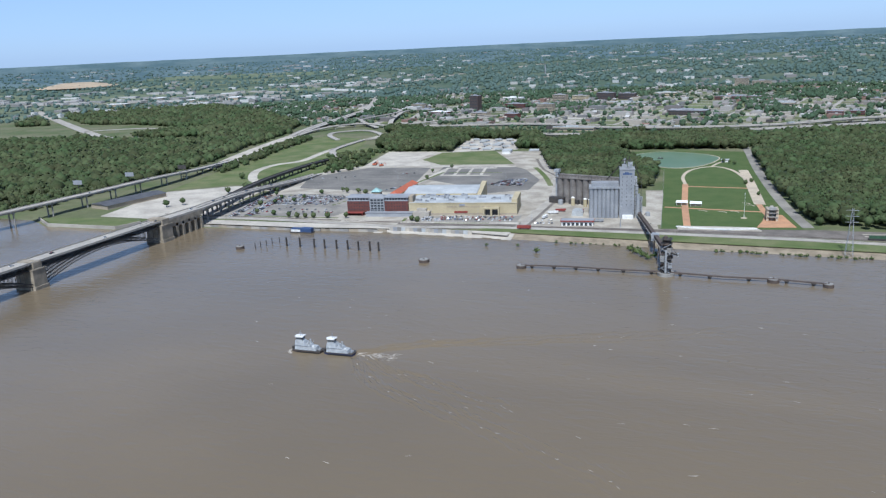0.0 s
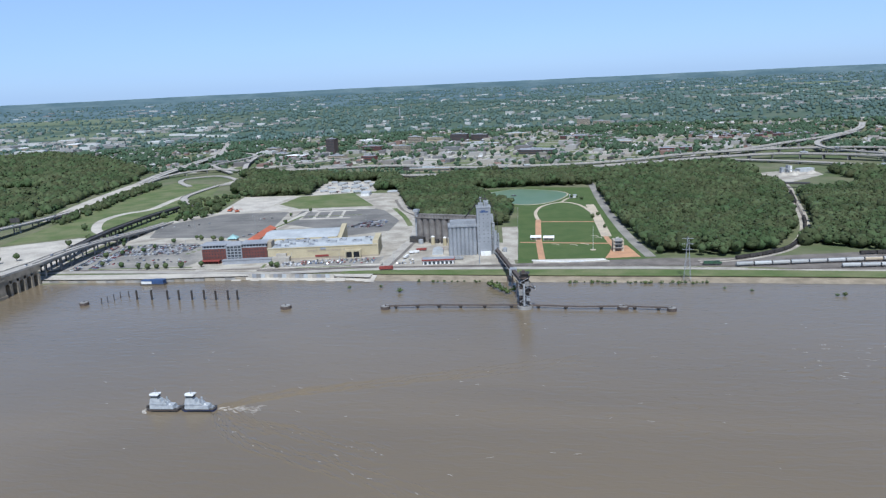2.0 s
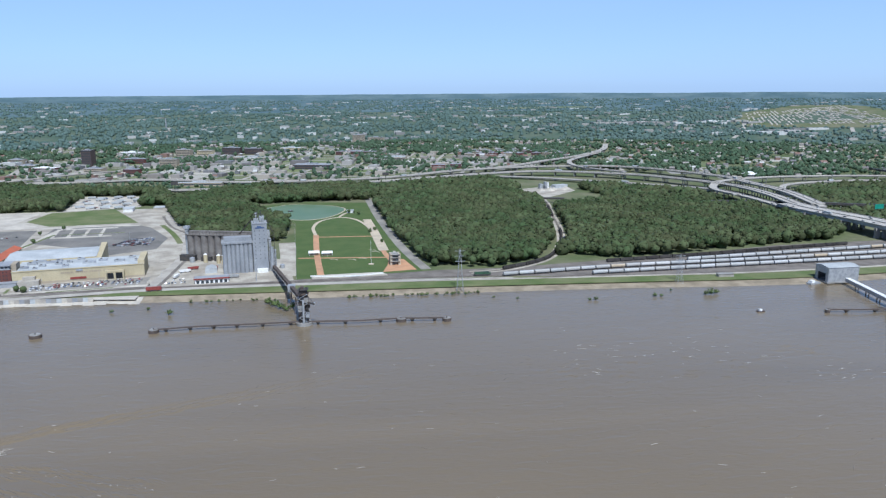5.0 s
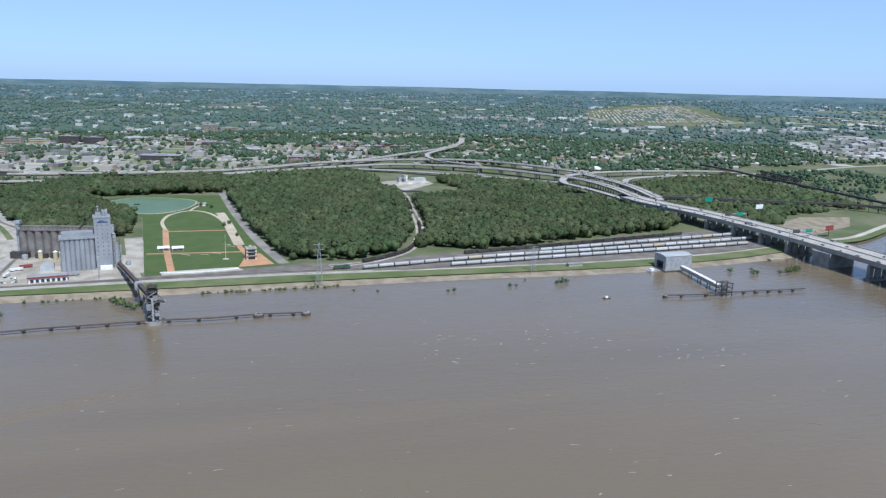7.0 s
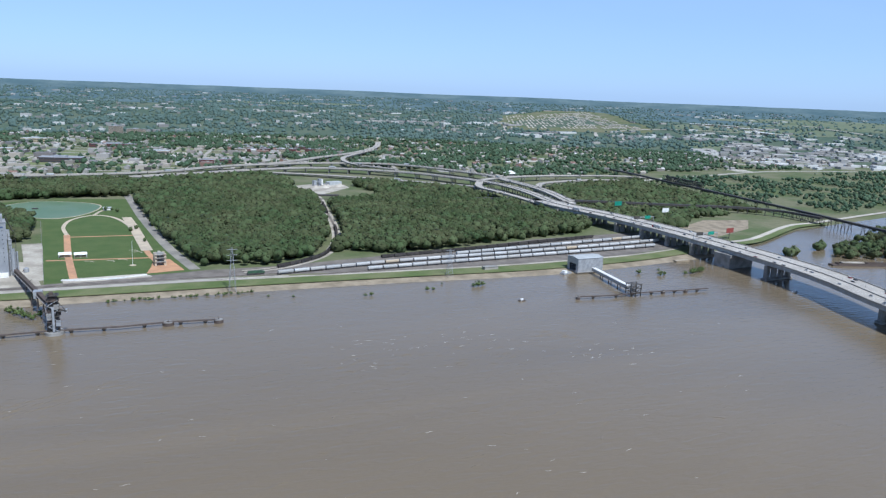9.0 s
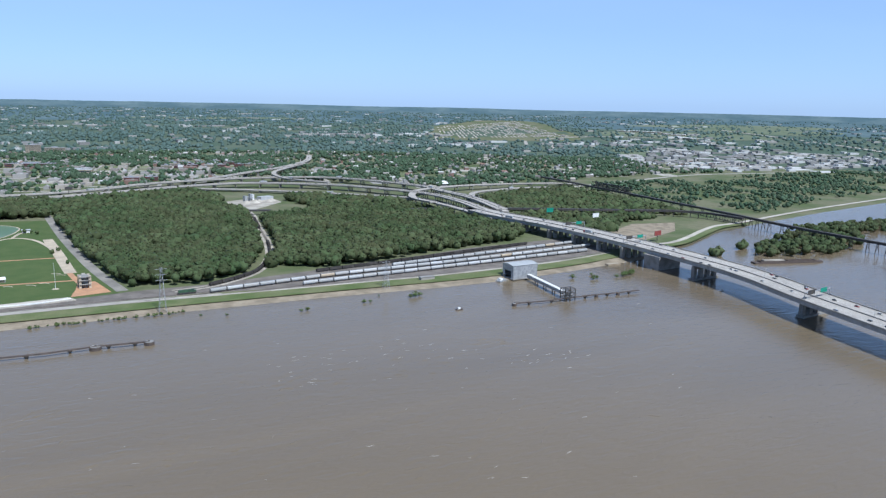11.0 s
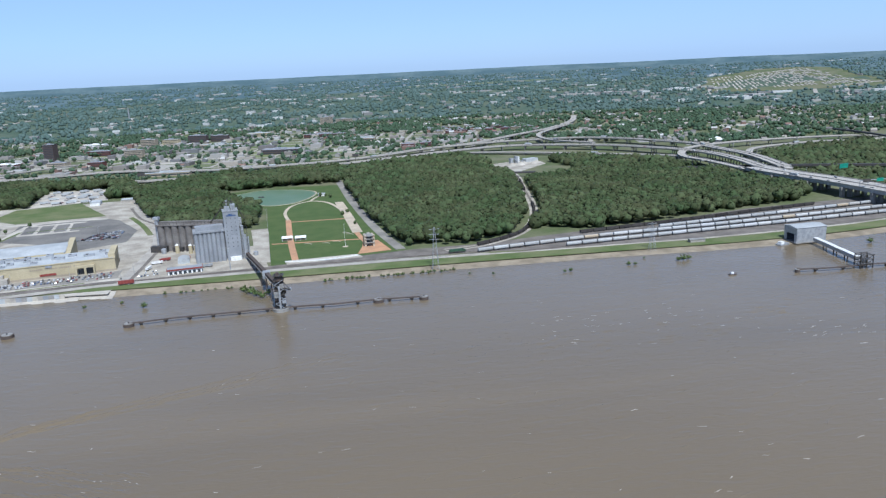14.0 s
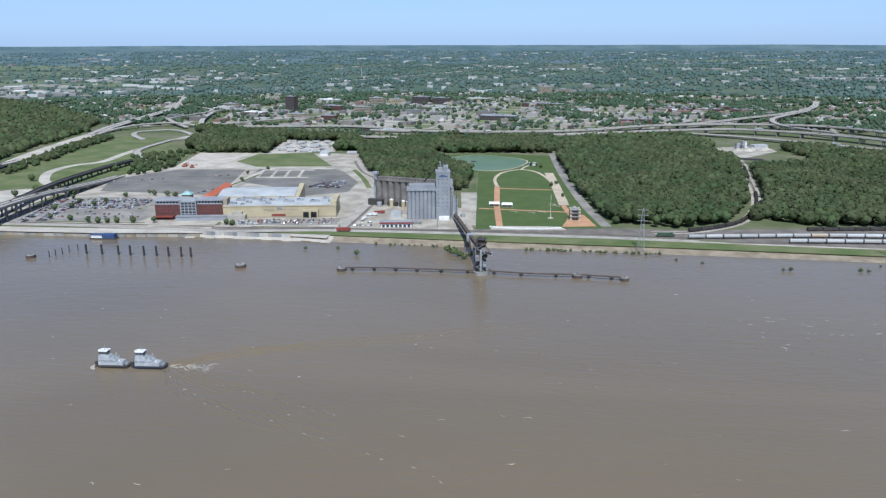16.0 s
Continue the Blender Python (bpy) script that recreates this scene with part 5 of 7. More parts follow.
part("rear_roof", Geo().add([(-17, 44.5, 15.5), (71, 44.5, 15.5), (71, 100.5, 15.5), (-17, 100.5, 15.5), (-17, 72, 18.4), (71, 72, 18.4)], [(0, 1, 5, 4), (2, 3, 4, 5), (0, 4, 3), (1, 2, 5)]), M_ROOF, cas, "pale bluish metal roof")
part("stage_tower", Geo().add([(70.2, 44, 0), (76, 44, 0), (76, 96, 0), (70.2, 96, 0), (70.2, 44, 14.5), (76, 44, 14.5), (76, 96, 21), (70.2, 96, 21)], [(0, 1, 5, 4), (1, 2, 6, 5), (2, 3, 7, 6), (3, 0, 4, 7), (4, 5, 6, 7)]), M_CREAM, cas, "cream sloping end wall")
part("end_parapet", Geo().box(116, 122.3, 1, 44, 13.9, 17.5), M_CREAM, cas)
part("portico", Geo().box(85, 103, -5.5, -0.3, 7.5, 9.5).box(85, 86.6, -5.5, -4, 0, 7.5).box(93, 95, -5.5, -4, 0, 7.5).box(101.4, 103, -5.5, -4, 0, 7.5), M_CREAM, cas, "cream entrance portico")
part("portico_doors", Geo().box(87, 101, -0.32, -0.27, 0, 6.5), M_GLASS, cas)
for i in range(26):
    if i % 7 != 6:
        part("wall_letter", Geo().box(44 + i * 1.9, 45.2 + i * 1.9, -0.16, -0.03, 8.6, 10.2), M_TAN, cas)
part("red_sign", Geo().box(52, 67, -0.8, -0.1, 2.6, 4.6), M_RED, cas)
part("blue_sign", Geo().box(58, 64, -0.7, -0.06, 10.6, 12.4), M_ROOFGREY, cas)
for i, (x, y, lx, ly, h) in enumerate([(6, 8, 7, 4, 2), (9, 24, 9, 5, 2.4), (22, 12, 6, 5, 1.8), (26, 28, 10, 4, 2.2), (36, 18, 6, 4, 2), (12, 36, 12, 4, 2), (34, 34, 6, 5, 2), (46, 22, 5, 5, 2), (62, 16, 12, 4, 2.2), (76, 24, 8, 4, 2), (92, 15, 10, 5, 2.2), (105, 30, 6, 5, 2), (112, 14, 4, 4, 1.8), (54, 36, 7, 4, 2.2), (18, 4, 4, 3, 1.6), (44, 8, 6, 3, 1.8)]):
    e = thing("roof_unit", 0, 0, 0, 0, "pale boxy air unit on the flat roof", "air unit", "roof air units")
    m4 = pose(-334, 769, LAND, 0, 0, 9.4) @ pose(x, y, 14.1)
    e.matrix_basis = m4
    part("unit_body", Geo().box(0, lx, 0, ly, 0, h), M_GALV if i % 3 else M_ROOFGREY, e)
    part("unit_fan", Geo().cyl(lx * 0.3, ly * 0.5, ly * 0.3, h, h + 0.35, 12), M_STEEL, e)
e = thing("orange_arcade", -388, 846, LAND, 95, "long orange tiled arcade roof behind the hotel", "arcade")
part("wall", Geo().box(0, 84, -6, 6, 0, 6), M_CREAM, e)
part("roof", Geo().add([(-1, -7, 6), (85, -7, 6), (85, 7, 6), (-1, 7, 6), (4, 0, 10.5), (80, 0, 10.5)], [(0, 1, 5, 4), (2, 3, 4, 5), (0, 4, 3), (1, 2, 5)]), M_ORANGE, e)
e = thing("teal_lantern", -388, 800, LAND, 9, "hipped verdigris entrance roof", "roof")
part("wall", Geo().box(-5, 5, -5, 5, 0, 20), M_TAN, e)
part("roof", Geo().add([(-6, -6, 20), (6, -6, 20), (6, 6, 20), (-6, 6, 20), (0, 0, 24.5)], [(0, 1, 4), (1, 2, 4), (2, 3, 4), (3, 0, 4)]), M_TEAL, e)
e = thing("orange_pavilion", -368, 822, LAND, 9, "orange tiled pavilion roof", "roof")
part("wall", Geo().box(-9, 9, -7, 7, 0, 9), M_CREAM, e)
part("roof", Geo().add([(-10, -8, 9), (10, -8, 9), (10, 8, 9), (-10, 8, 9), (-5, 0, 13), (5, 0, 13)], [(0, 1, 5, 4), (1, 2, 5), (2, 3, 4, 5), (3, 0, 4)]), M_ORANGE, e)

hot = thing("hotel", -406, 758, LAND, 9.0, "red brick hotel with a glazed bay and grey top storey", "hotel")
for x0, x1 in ((0, 27), (44.5, 72)):
    wing = part("brick_wing", Geo().box(x0, x1, 0, 19, 0, 16.5), M_BRICK, hot)
    attic = part("top_storey", Geo().box(x0 + 0.8, x1 - 0.8, 0.8, 18.2, 16.5, 19.8), M_ROOFGREY, hot, "grey set-back top storey")
    part("eave_slab", Geo().box(x0 - 0.8, x1 + 0.8, -0.8, 19.8, 19.8, 20.7), M_ROOFGREY, hot)
    part("stone_band", Geo().box(x0 - 0.15, x1 + 0.15, -0.15, 19.1, 16.0, 16.6), M_SILO, hot)
    for st in range(4):
        for k in range(8):
            xx = x0 + 1.6 + k * 3.1
            part("hotel_window", Geo().box(xx, xx + 1.0, -0.06, 0.03, 2.4 + st * 3.5, 3.8 + st * 3.5), M_GLASS, wing)
    for k in range(7):
        xx = x0 + 2.4 + k * 3.4
        part("top_window", Geo().box(xx, xx + 2.0, 0.72, 0.83, 17.3, 19.2), M_GLASS, attic)
bay = part("centre_bay", Geo().box(27, 44.5, -1.2, 18, 0, 19.2), M_SILO, hot, "pale grey centre bay")
for st in range(5):
    for k in range(4):
        part("bay_window", Geo().box(28.4 + k * 4.0, 31.4 + k * 4.0, -1.28, -1.16, 3.4 + st * 3.2, 5.6 + st * 3.2), M_GLASS, bay)
part("bay_gable", Geo().add([(26.5, -1.4, 19.2), (45, -1.4, 19.2), (45, 18, 19.2), (26.5, 18, 19.2), (30, 8, 22.5), (41, 8, 22.5)], [(0, 1, 5, 4), (1, 2, 5), (2, 3, 4, 5), (3, 0, 4)]), M_SILO, hot)
part("stair_tower", Geo().box(72, 77, 2, 17, 0, 21), M_TAN, hot)
part("podium", Geo().box(24, 78, -9, -1.3, 0, 4.2), M_ROOFGREY, hot, "grey glazed podium")
part("podium_roof", Geo().box(23.5, 78.5, -9.5, -1.3, 4.2, 4.7), M_SILO, hot)
part("entrance_canopy", Geo().box(-1, 20, -6, -0.1, 3.2, 4.0).box(0, 0.6, -5.6, -5, 0, 3.2).box(18.6, 19.2, -5.6, -5, 0, 3.2), M_RED, hot, "red entrance canopy")
part("white_porch", Geo().box(79, 98, -10, 6, 0, 5.2).box(83, 94, -6, 4, 5.2, 8.4), M_CONC, hot, "pale porch wing")

# river wall, landing stage
e = thing("painted_flood_wall", 0, 0, 0, 0, "concrete flood wall with faded painted panels", "wall")
for i in range(20):
    x0 = -330 + i * 4.6
    part("wall_panel", Geo().box(x0, x0 + 4.4, 704.6 - i * 0.05, 705.2 - i * 0.05, 0.5, 5.0), (M_CONC, M_ROOF, M_SILO, M_WHITELOT, M_CONC2)[(i * 7) % 5], e)
wl = thing("low_river_wall", 0, 0, 0, 0, "low stained concrete river wall", "wall")
for i in range(23):
    x0 = -575 + i * 10.6
    y0 = float(np.interp(x0, [-575, -435, -331], [686, 690, 702]))
    part("wall_panel", Geo().obox(x0 + 5.2, y0, 10.56, 0.9, float(math.degrees(math.atan(0.03))), -2, 2.6), (M_CONC2, M_CONC, M_STONE)[(i * 5) % 3], wl)
e = thing("landing_stage", -423, 684, 0, 2, "blue and white floating landing stage", "landing stage")
part("hull", Geo().box(-13, 13, -4, 4, -0.5, 1.2), M_STEEL, e)
part("cabin", Geo().box(-12, -1, -3, 3, 1.2, 4.2), M_WHITE, e)
part("blue_cabin", Geo().box(-0.6, 12, -3.2, 3.2, 1.2, 5.2), M_BLUE, e)
part("roof", Geo().box(-12.4, -0.7, -3.4, 3.4, 4.2, 4.6), M_BLUE, e)

# park things
for x, y in ((-45, 864), (-30, 861)):
    e = thing("park_pavilion", x, y, LAND, 2, "small white-roofed park pavilion", "pavilion", "park pavilions")
    part("wall", Geo().box(-5, 5, 0, 5, 0, 3.2), M_TAN, e)
    part("roof", Geo().add([(-6.4, -2, 3.3), (6.4, -2, 3.3), (6.4, 6, 3.3), (-6.4, 6, 3.3), (-6, 2, 5.4), (6, 2, 5.4)], [(0, 1, 5, 4), (1, 2, 5), (2, 3, 4, 5), (3, 0, 4), (3, 2, 1, 0)]), M_WHITE, e)
    for px_ in (-5.6, 0, 5.6):
        part("post", Geo().beam((px_, -1.6, 0), (px_, -1.6, 3.4), 0.3), M_WHITE, e)
e = thing("flagpole", 19, 811, LAND, 0, "tall white flagpole on the lawn", "flagpole")
part("pole", Geo().cyl(0, 0, 0.2, 0, 26, 8, 0.1), M_WHITE, e)
part("base", Geo().cyl(0, 0, 3.2, 0, 0.35, 20), M_SANDPATH, e)
e = thing("lookout_tower", 45, 803, LAND, 4, "pale concrete lookout with a ramp tower", "lookout")
for x, y in ((-4.5, 0), (4.5, 0), (-4.5, 9), (4.5, 9)):
    part("pylon", Geo().box(x - 1.1, x + 1.1, y - 1.1, y + 1.1, 0, 12.5), M_SANDPATH, e)
for z in (4.0, 8.0, 11.4):
    part("landing", Geo().box(-5.2, 5.2, -2.2, 11.2, z, z + 0.6), M_CONC2, e)
part("core", Geo().box(-2.4, 2.4, 2, 7, 0, 11), M_CONC2, e)
part("ramp", Geo().beam((-2, 30, 0.3), (-2, 10, 4.2), 3.0, 0.5).beam((3, 10, 4.4), (3, 34, 8.2), 3.0, 0.5), M_CONC, e)
e = thing("fountain_house", -3, 1172, LAND, 0, "small white pump house by the pond", "pump house")
part("wall", Geo().box(-5, 5, -4, 4, 0, 3.4), M_WHITE, e)
part("roof", Geo().box(-5.6, 5.6, -4.6, 4.6, 3.4, 4.0), M_ROOF, e)
e = thing("fountain_raft", -96, 1196, LAND + 0.3, 0, "dark fountain raft in the pond", "fountain")
part("raft", Geo().box(-4, 4, -2.5, 2.5, 0, 1.2), M_STEEL, e)
part("nozzle", Geo().cyl(0, 0, 0.5, 1.2, 2.6, 10), M_GALV, e)
for x0, y0, x1, y1 in ((-46, 757, 36, 764),):
    e = thing("terrace_wall", 0, 0, 0, 0, "long white curved seat wall", "wall")
    part("seat_wall", Geo().strip(smooth([(-44, 759, LAND + 2.0), (-25, 755, LAND + 2.0), (5, 755, LAND + 2.0), (30, 762, LAND + 2.0)], 5), 1.4, 1.2), M_WHITE, e)

# transmission pylon by the levee
def pylon(x, y, h):
    e = thing("power_pylon", x, y, 0, 0, "thin grey lattice power pylon", "pylon", "power pylons")
    g = Geo()
    for sx_ in (-1, 1):
        for sy_ in (-1, 1):
            g.beam((sx_ * 3.2, sy_ * 3.2, -2), (sx_ * 0.5, sy_ * 0.5, h), 0.22)
    for k in range(9):
        z0, z1 = h * k / 9, h * (k + 1) / 9
        w0, w1 = 3.2 - 2.7 * k / 9, 3.2 - 2.7 * (k + 1) / 9
        for s_ in (-1, 1):
            g.beam((-w0, s_ * w0, z0), (w1, s_ * w1, z1), 0.12).beam((s_ * w0, -w0, z0), (s_ * w1, w1, z1), 0.12)
    part("lattice", g, M_GALV, e)
    for z in (h * 0.72, h * 0.84, h * 0.96):
        part("cross_arm", Geo().beam((-5, 0, z), (5, 0, z), 0.3), M_GALV, e)


pylon(100, 692, 42)
pylon(318, 690, 30)

# road gantries and billboards along the motorway bridge
for y, s_ in ((424, 1), (712, 0), (832, 0)):
    cx = float(np.interp(y, [p[1] for p in _p], [p[0] for p in _p]))
    e = thing("sign_gantry", cx, y, 20.5, 4, "motorway sign gantry with a green board", "gantry", "sign gantries")
    part("gantry_post", Geo().beam((-20, 0, 0), (-20, 0, 8), 0.5), M_GALV, e)
    part("gantry_post", Geo().beam((20, 0, 0), (20, 0, 8), 0.5), M_GALV, e)
    part("gantry_beam", Geo().beam((-20, 0, 7.6), (20, 0, 7.6), 0.8), M_GALV, e)
    part("sign_board", Geo().box(-16, -5, -0.6, -0.4, 5.2, 9.4), M_STEEL, e, "dark back of a road sign")
    part("sign_board", Geo().box(4, 14, -0.6, -0.4, 5.2, 9.4), M_SIGNGREEN, e, "green road sign")
def billboard(x, y, w, mt, lb, h=9):
    e = thing("billboard", x, y, LAND, 10, lb, "billboard", "billboards")
    part("post", Geo().cyl(0, 0.5, 0.5, 0, h, 8), M_STEEL, e)
    board = part("board", Geo().box(-w / 2, w / 2, -0.3, 0.3, h - 0.5, h + w * 0.4), mt, e)
    part("catwalk", Geo().box(-w / 2, w / 2, -1.1, -0.3, h - 0.8, h - 0.6), M_STEEL, board)
billboard(783, 780, 15, M_RED, "red roadside billboard on one post")
billboard(800, 935, 15, M_WHITE, "pale roadside billboard on one post", 12)
billboard(765, 1010, 16, M_SIGNGREEN, "green roadside billboard on one post", 12)
billboard(-840, 890, 14, M_ROOFGREY, "grey billboard among green trees", 14)
billboard(-800, 960, 14, M_STEEL, "dark billboard back among trees", 14)
billboard(-870, 820, 14, M_ROOFGREY, "grey billboard among green trees", 14)
billboard(-330, 1470, 13, M_STEEL, "dark billboard back beside the motorway", 14)
billboard(70, 1545, 13, M_STEEL, "dark billboard back beside the motorway", 16)

# ------------------------------------------------------------------ vehicles
def wheel_set(owner, xs, w, r):
    for x in xs:
        for s_ in (-1, 1):
            g = Geo()
            n = 10
            ring = [(x + r * math.cos(2 * math.pi * i / n), r + r * math.sin(2 * math.pi * i / n)) for i in range(n)]
            y0, y1 = s_ * (w / 2 - 0.22), s_ * w / 2
            g.add([(a, y0, b) for a, b in ring] + [(a, y1, b) for a, b in ring], [tuple(range(n)), tuple(range(2 * n - 1, n - 1, -1))] + [(i, n + i, n + (i + 1) % n, (i + 1) % n) for i in range(n)])
            part("wheel", g, M_TYRE, owner)


def side_form(owner, name, prof, w0, w1, material):
    """A closed side outline (x, z), swept across the width; the upper points may be narrower."""
    zs = [p[1] for p in prof]
    lo, hi = min(zs), max(zs)
    n = len(prof)
    half = [(w0 + (w1 - w0) * (z - lo) / (hi - lo)) / 2 for z in zs]
    g = Geo().add([(x, -h, z) for (x, z), h in zip(prof, half)] + [(x, h, z) for (x, z), h in zip(prof, half)], [tuple(range(n)), tuple(range(2 * n - 1, n - 1, -1))] + [(i, n + i, n + (i + 1) % n, (i + 1) % n) for i in range(n)])
    return part(name, g, material, owner)


def make_car(label, group, tall=0.0):
    e = thing("car", 0, -500, -50, 0, label, "car", group)
    side_form(e, "body", [(-2.25, 0.3), (-2.3, 0.75), (-2.1, 0.95), (-1.2, 1.0 + tall * 0.4), (1.0, 0.98 + tall * 0.4), (2.05, 0.8), (2.25, 0.55), (2.2, 0.3)], 1.78, 1.66, M_CAR)
    side_form(e, "glasshouse", [(-1.75 - tall * 0.3, 0.97), (-1.3 - tall * 0.3, 1.38 + tall), (0.35, 1.42 + tall), (1.15, 0.97)], 1.62, 1.34, M_GLASS)
    side_form(e, "roof", [(-1.25 - tall * 0.3, 1.36 + tall), (-1.2 - tall * 0.3, 1.47 + tall), (0.28, 1.5 + tall), (0.36, 1.40 + tall)], 1.36, 1.3, M_CAR)
    wheel_set(e, (-1.4, 1.4), 1.82, 0.33)
    return e


def make_truck(label, group):
    e = thing("lorry", 0, -500, -50, 0, label, "lorry", group)
    part("trailer", Geo().box(-7.5, 4.5, -1.28, 1.28, 1.1, 4.0), M_ROOF, e, "pale box trailer")
    part("chassis", Geo().box(-7.4, 7.0, -0.5, 0.5, 0.75, 1.1), M_STEEL, e)
    side_form(e, "cab", [(5.0, 0.6), (5.0, 3.0), (5.6, 3.2), (7.0, 2.9), (7.5, 1.6), (7.6, 0.6)], 2.4, 2.3, M_CAR)
    wheel_set(e, (-6.4, -5.2, 4.4, 6.6), 2.5, 0.5)
    return e


CARS = [make_car("parked saloon car on the asphalt", "parked cars"), make_car("parked tall estate car on the asphalt", "parked cars", 0.25)]
ROADCARS = [make_car("car driving on the pale roadway", "cars on the roads"), make_car("tall car driving on the pale roadway", "cars on the roads", 0.25)]
TRUCK = make_truck("pale box lorry with dark chassis", "lorries")
rng = np.random.default_rng(77)
used = {"car": False}


PARKED = Geo()


def joined_car(x, y, deg):
    """A plain small car in the joined mesh of the far car parks."""
    c, s_ = math.cos(radians(deg)), math.sin(radians(deg))
    prof = [(-2.2, 0.3), (-2.2, 0.9), (-1.4, 1.0), (-1.0, 1.45), (0.4, 1.45), (1.1, 0.95), (2.1, 0.8), (2.2, 0.3)]
    n = len(prof)
    PARKED.add([(x + c * a - s_ * w_, y + s_ * a + c * w_, LAND + 0.1 + b) for w_ in (-0.85, 0.85) for a, b in prof], [tuple(range(n)), tuple(range(2 * n - 1, n - 1, -1))] + [(i, n + i, n + (i + 1) % n, (i + 1) % n) for i in range(n)])


def park_row(x0, y0, x1, y1, fill, facing, joined=False):
    n = int(math.dist((x0, y0), (x1, y1)) / 2.75)
    for i in range(n):
        if rng.uniform() < fill:
            t = (i + 0.5) / n
            if joined:
                joined_car(x0 + (x1 - x0) * t, y0 + (y1 - y0) * t, facing + rng.normal(0, 2))
                continue
            copy_thing(CARS[int(rng.integers(0, 2))], pose(x0 + (x1 - x0) * t, y0 + (y1 - y0) * t, LAND + 0.1, 0, 0, facing + rng.normal(0, 2) + (180 if rng.uniform() < 0.4 else 0)))


for k in range(6):
    park_row(-545 + k * 2, 795 + k * 12, -455 + k * 2, 806 + k * 10, 0.42 if k < 5 else 0.2, 100)
for k in range(3):
    park_row(-560 + k * 4, 752 + k * 13, -430, 766 + k * 13, 0.16, 100)
for k in range(5):
    park_row(-540 + k * 2, 801 + k * 12, -460 + k * 2, 811 + k * 10, 0.72, 100, True)
for k in range(2):
    park_row(-312, 749.5 + k * 9, -212, 765.5 + k * 9, 0.6, 100, True)
for k in range(4):
    park_row(-300 + k * 6, 956 + k * 13, -250 - k, 964 + k * 11, 0.8, 80, True)
for k in range(3):
    park_row(-312, 744 + k * 9, -212, 760 + k * 9, (0.42, 0.45, 0.34)[k], 100)
for k in range(5):
    park_row(-302 + k * 6, 950 + k * 13, -250 - k * 1, 958 + k * 11, 0.72 if k < 4 else 0.2, 80, True)
park_row(-546, 726, -572, 846, 0.8, 12)
park_row(-540, 727, -565, 846, 0.75, 12, True)
park_row(-528, 732, -552, 846, 0.75, 12)
park_row(-522, 733, -545, 846, 0.7, 12, True)
park_row(-425, 900, -408, 935, 0.6, 20, True)
park_row(-590, 960, -420, 1040, 0.08, 100, True)
park_row(-186, 752, -166, 756, 0.7, 100)
park_row(-182, 766, -166, 769, 0.5, 100)
for k in range(5):
    for i in range(11):
        if rng.uniform() < 0.55:
            if rng.uniform() < 0.5:
                copy_thing(TRUCK, pose(-464 + k * 22 + i * 0.8, 1275 + i * 12.5, LAND + 0.1, 0, 0, 20 + rng.normal(0, 3)))
            else:
                joined_car(-464 + k * 22 + i * 0.8, 1275 + i * 12.5, 20)
                joined_car(-460 + k * 22 + i * 0.8, 1275 + i * 12.5, 20)


def drive(path, lanes, gap, start=0.0, flip=True, lorry=0.12):
    gone = rng.uniform(0, gap)
    for a, b in zip(path, path[1:]):
        d = math.dist(a[:2], b[:2])
        while gone < d:
            t = gone / d
            off = float(rng.choice(lanes))
            h = math.degrees(math.atan2(b[1] - a[1], b[0] - a[0]))
            nx, ny = -math.sin(radians(h)), math.cos(radians(h))
            src = TRUCK if rng.uniform() < lorry else ROADCARS[int(rng.integers(0, 2))]
            copy_thing(src, pose(a[0] + (b[0] - a[0]) * t + nx * off, a[1] + (b[1] - a[1]) * t + ny * off, a[2] + (b[2] - a[2]) * t + 0.02, 0, 0, h + (180 if off < 0 else 0)))
            gone += gap * rng.uniform(0.35, 1.8)
        gone -= d


drive(_p, (-16.5, -12.5, -8.5, 8.5, 12.5, 16.5), 17)
for q in HWYS[1:3]:
    drive(q, (-6, -3, 3, 6), 70)
for q in HWYS[3:8]:
    drive(q, (-2, 2), 160)
drive([(EX + x, y, z) for x, y, z in deckp], (-5, -2, 2, 5), 45, lorry=0.0)
drive(approach, (-4, 4), 60, lorry=0.0)
drive(MLK, (-2.5, 2.5), 110)
for src in CARS + ROADCARS + [TRUCK]:
    for o in [src, *src.children_recursive]:
        bpy.data.objects.remove(o)
for k in range(26):
    joined_car(-60 + rng.uniform(-60, 190), 1800 + rng.uniform(-20, 60), -13)
tagged(part("parked_cars", PARKED, palette("car paint mixed", [(0.42, 0.42, 0.43), (0.05, 0.05, 0.055), (0.25, 0.26, 0.28), (0.36, 0.36, 0.37), (0.10, 0.13, 0.2), (0.13, 0.035, 0.035), (0.03, 0.03, 0.035), (0.16, 0.17, 0.18)], 0.4)), "many parked cars in the far car parks", "cars", kind="stuff")
e = thing("red_wagon", -190, 727, LAND + 0.2, 8, "parked red railway wagon on the river line", "wagon")
part("body", Geo().box(-7, 7, -1.5, 1.5, 1.1, 4.0), M_RED, e)
part("bogie", Geo().box(-5.5, -3, -1.2, 1.2, 0, 1.1), M_STEEL, e)
part("bogie", Geo().box(3, 5.5, -1.2, 1.2, 0, 1.1), M_STEEL, e)

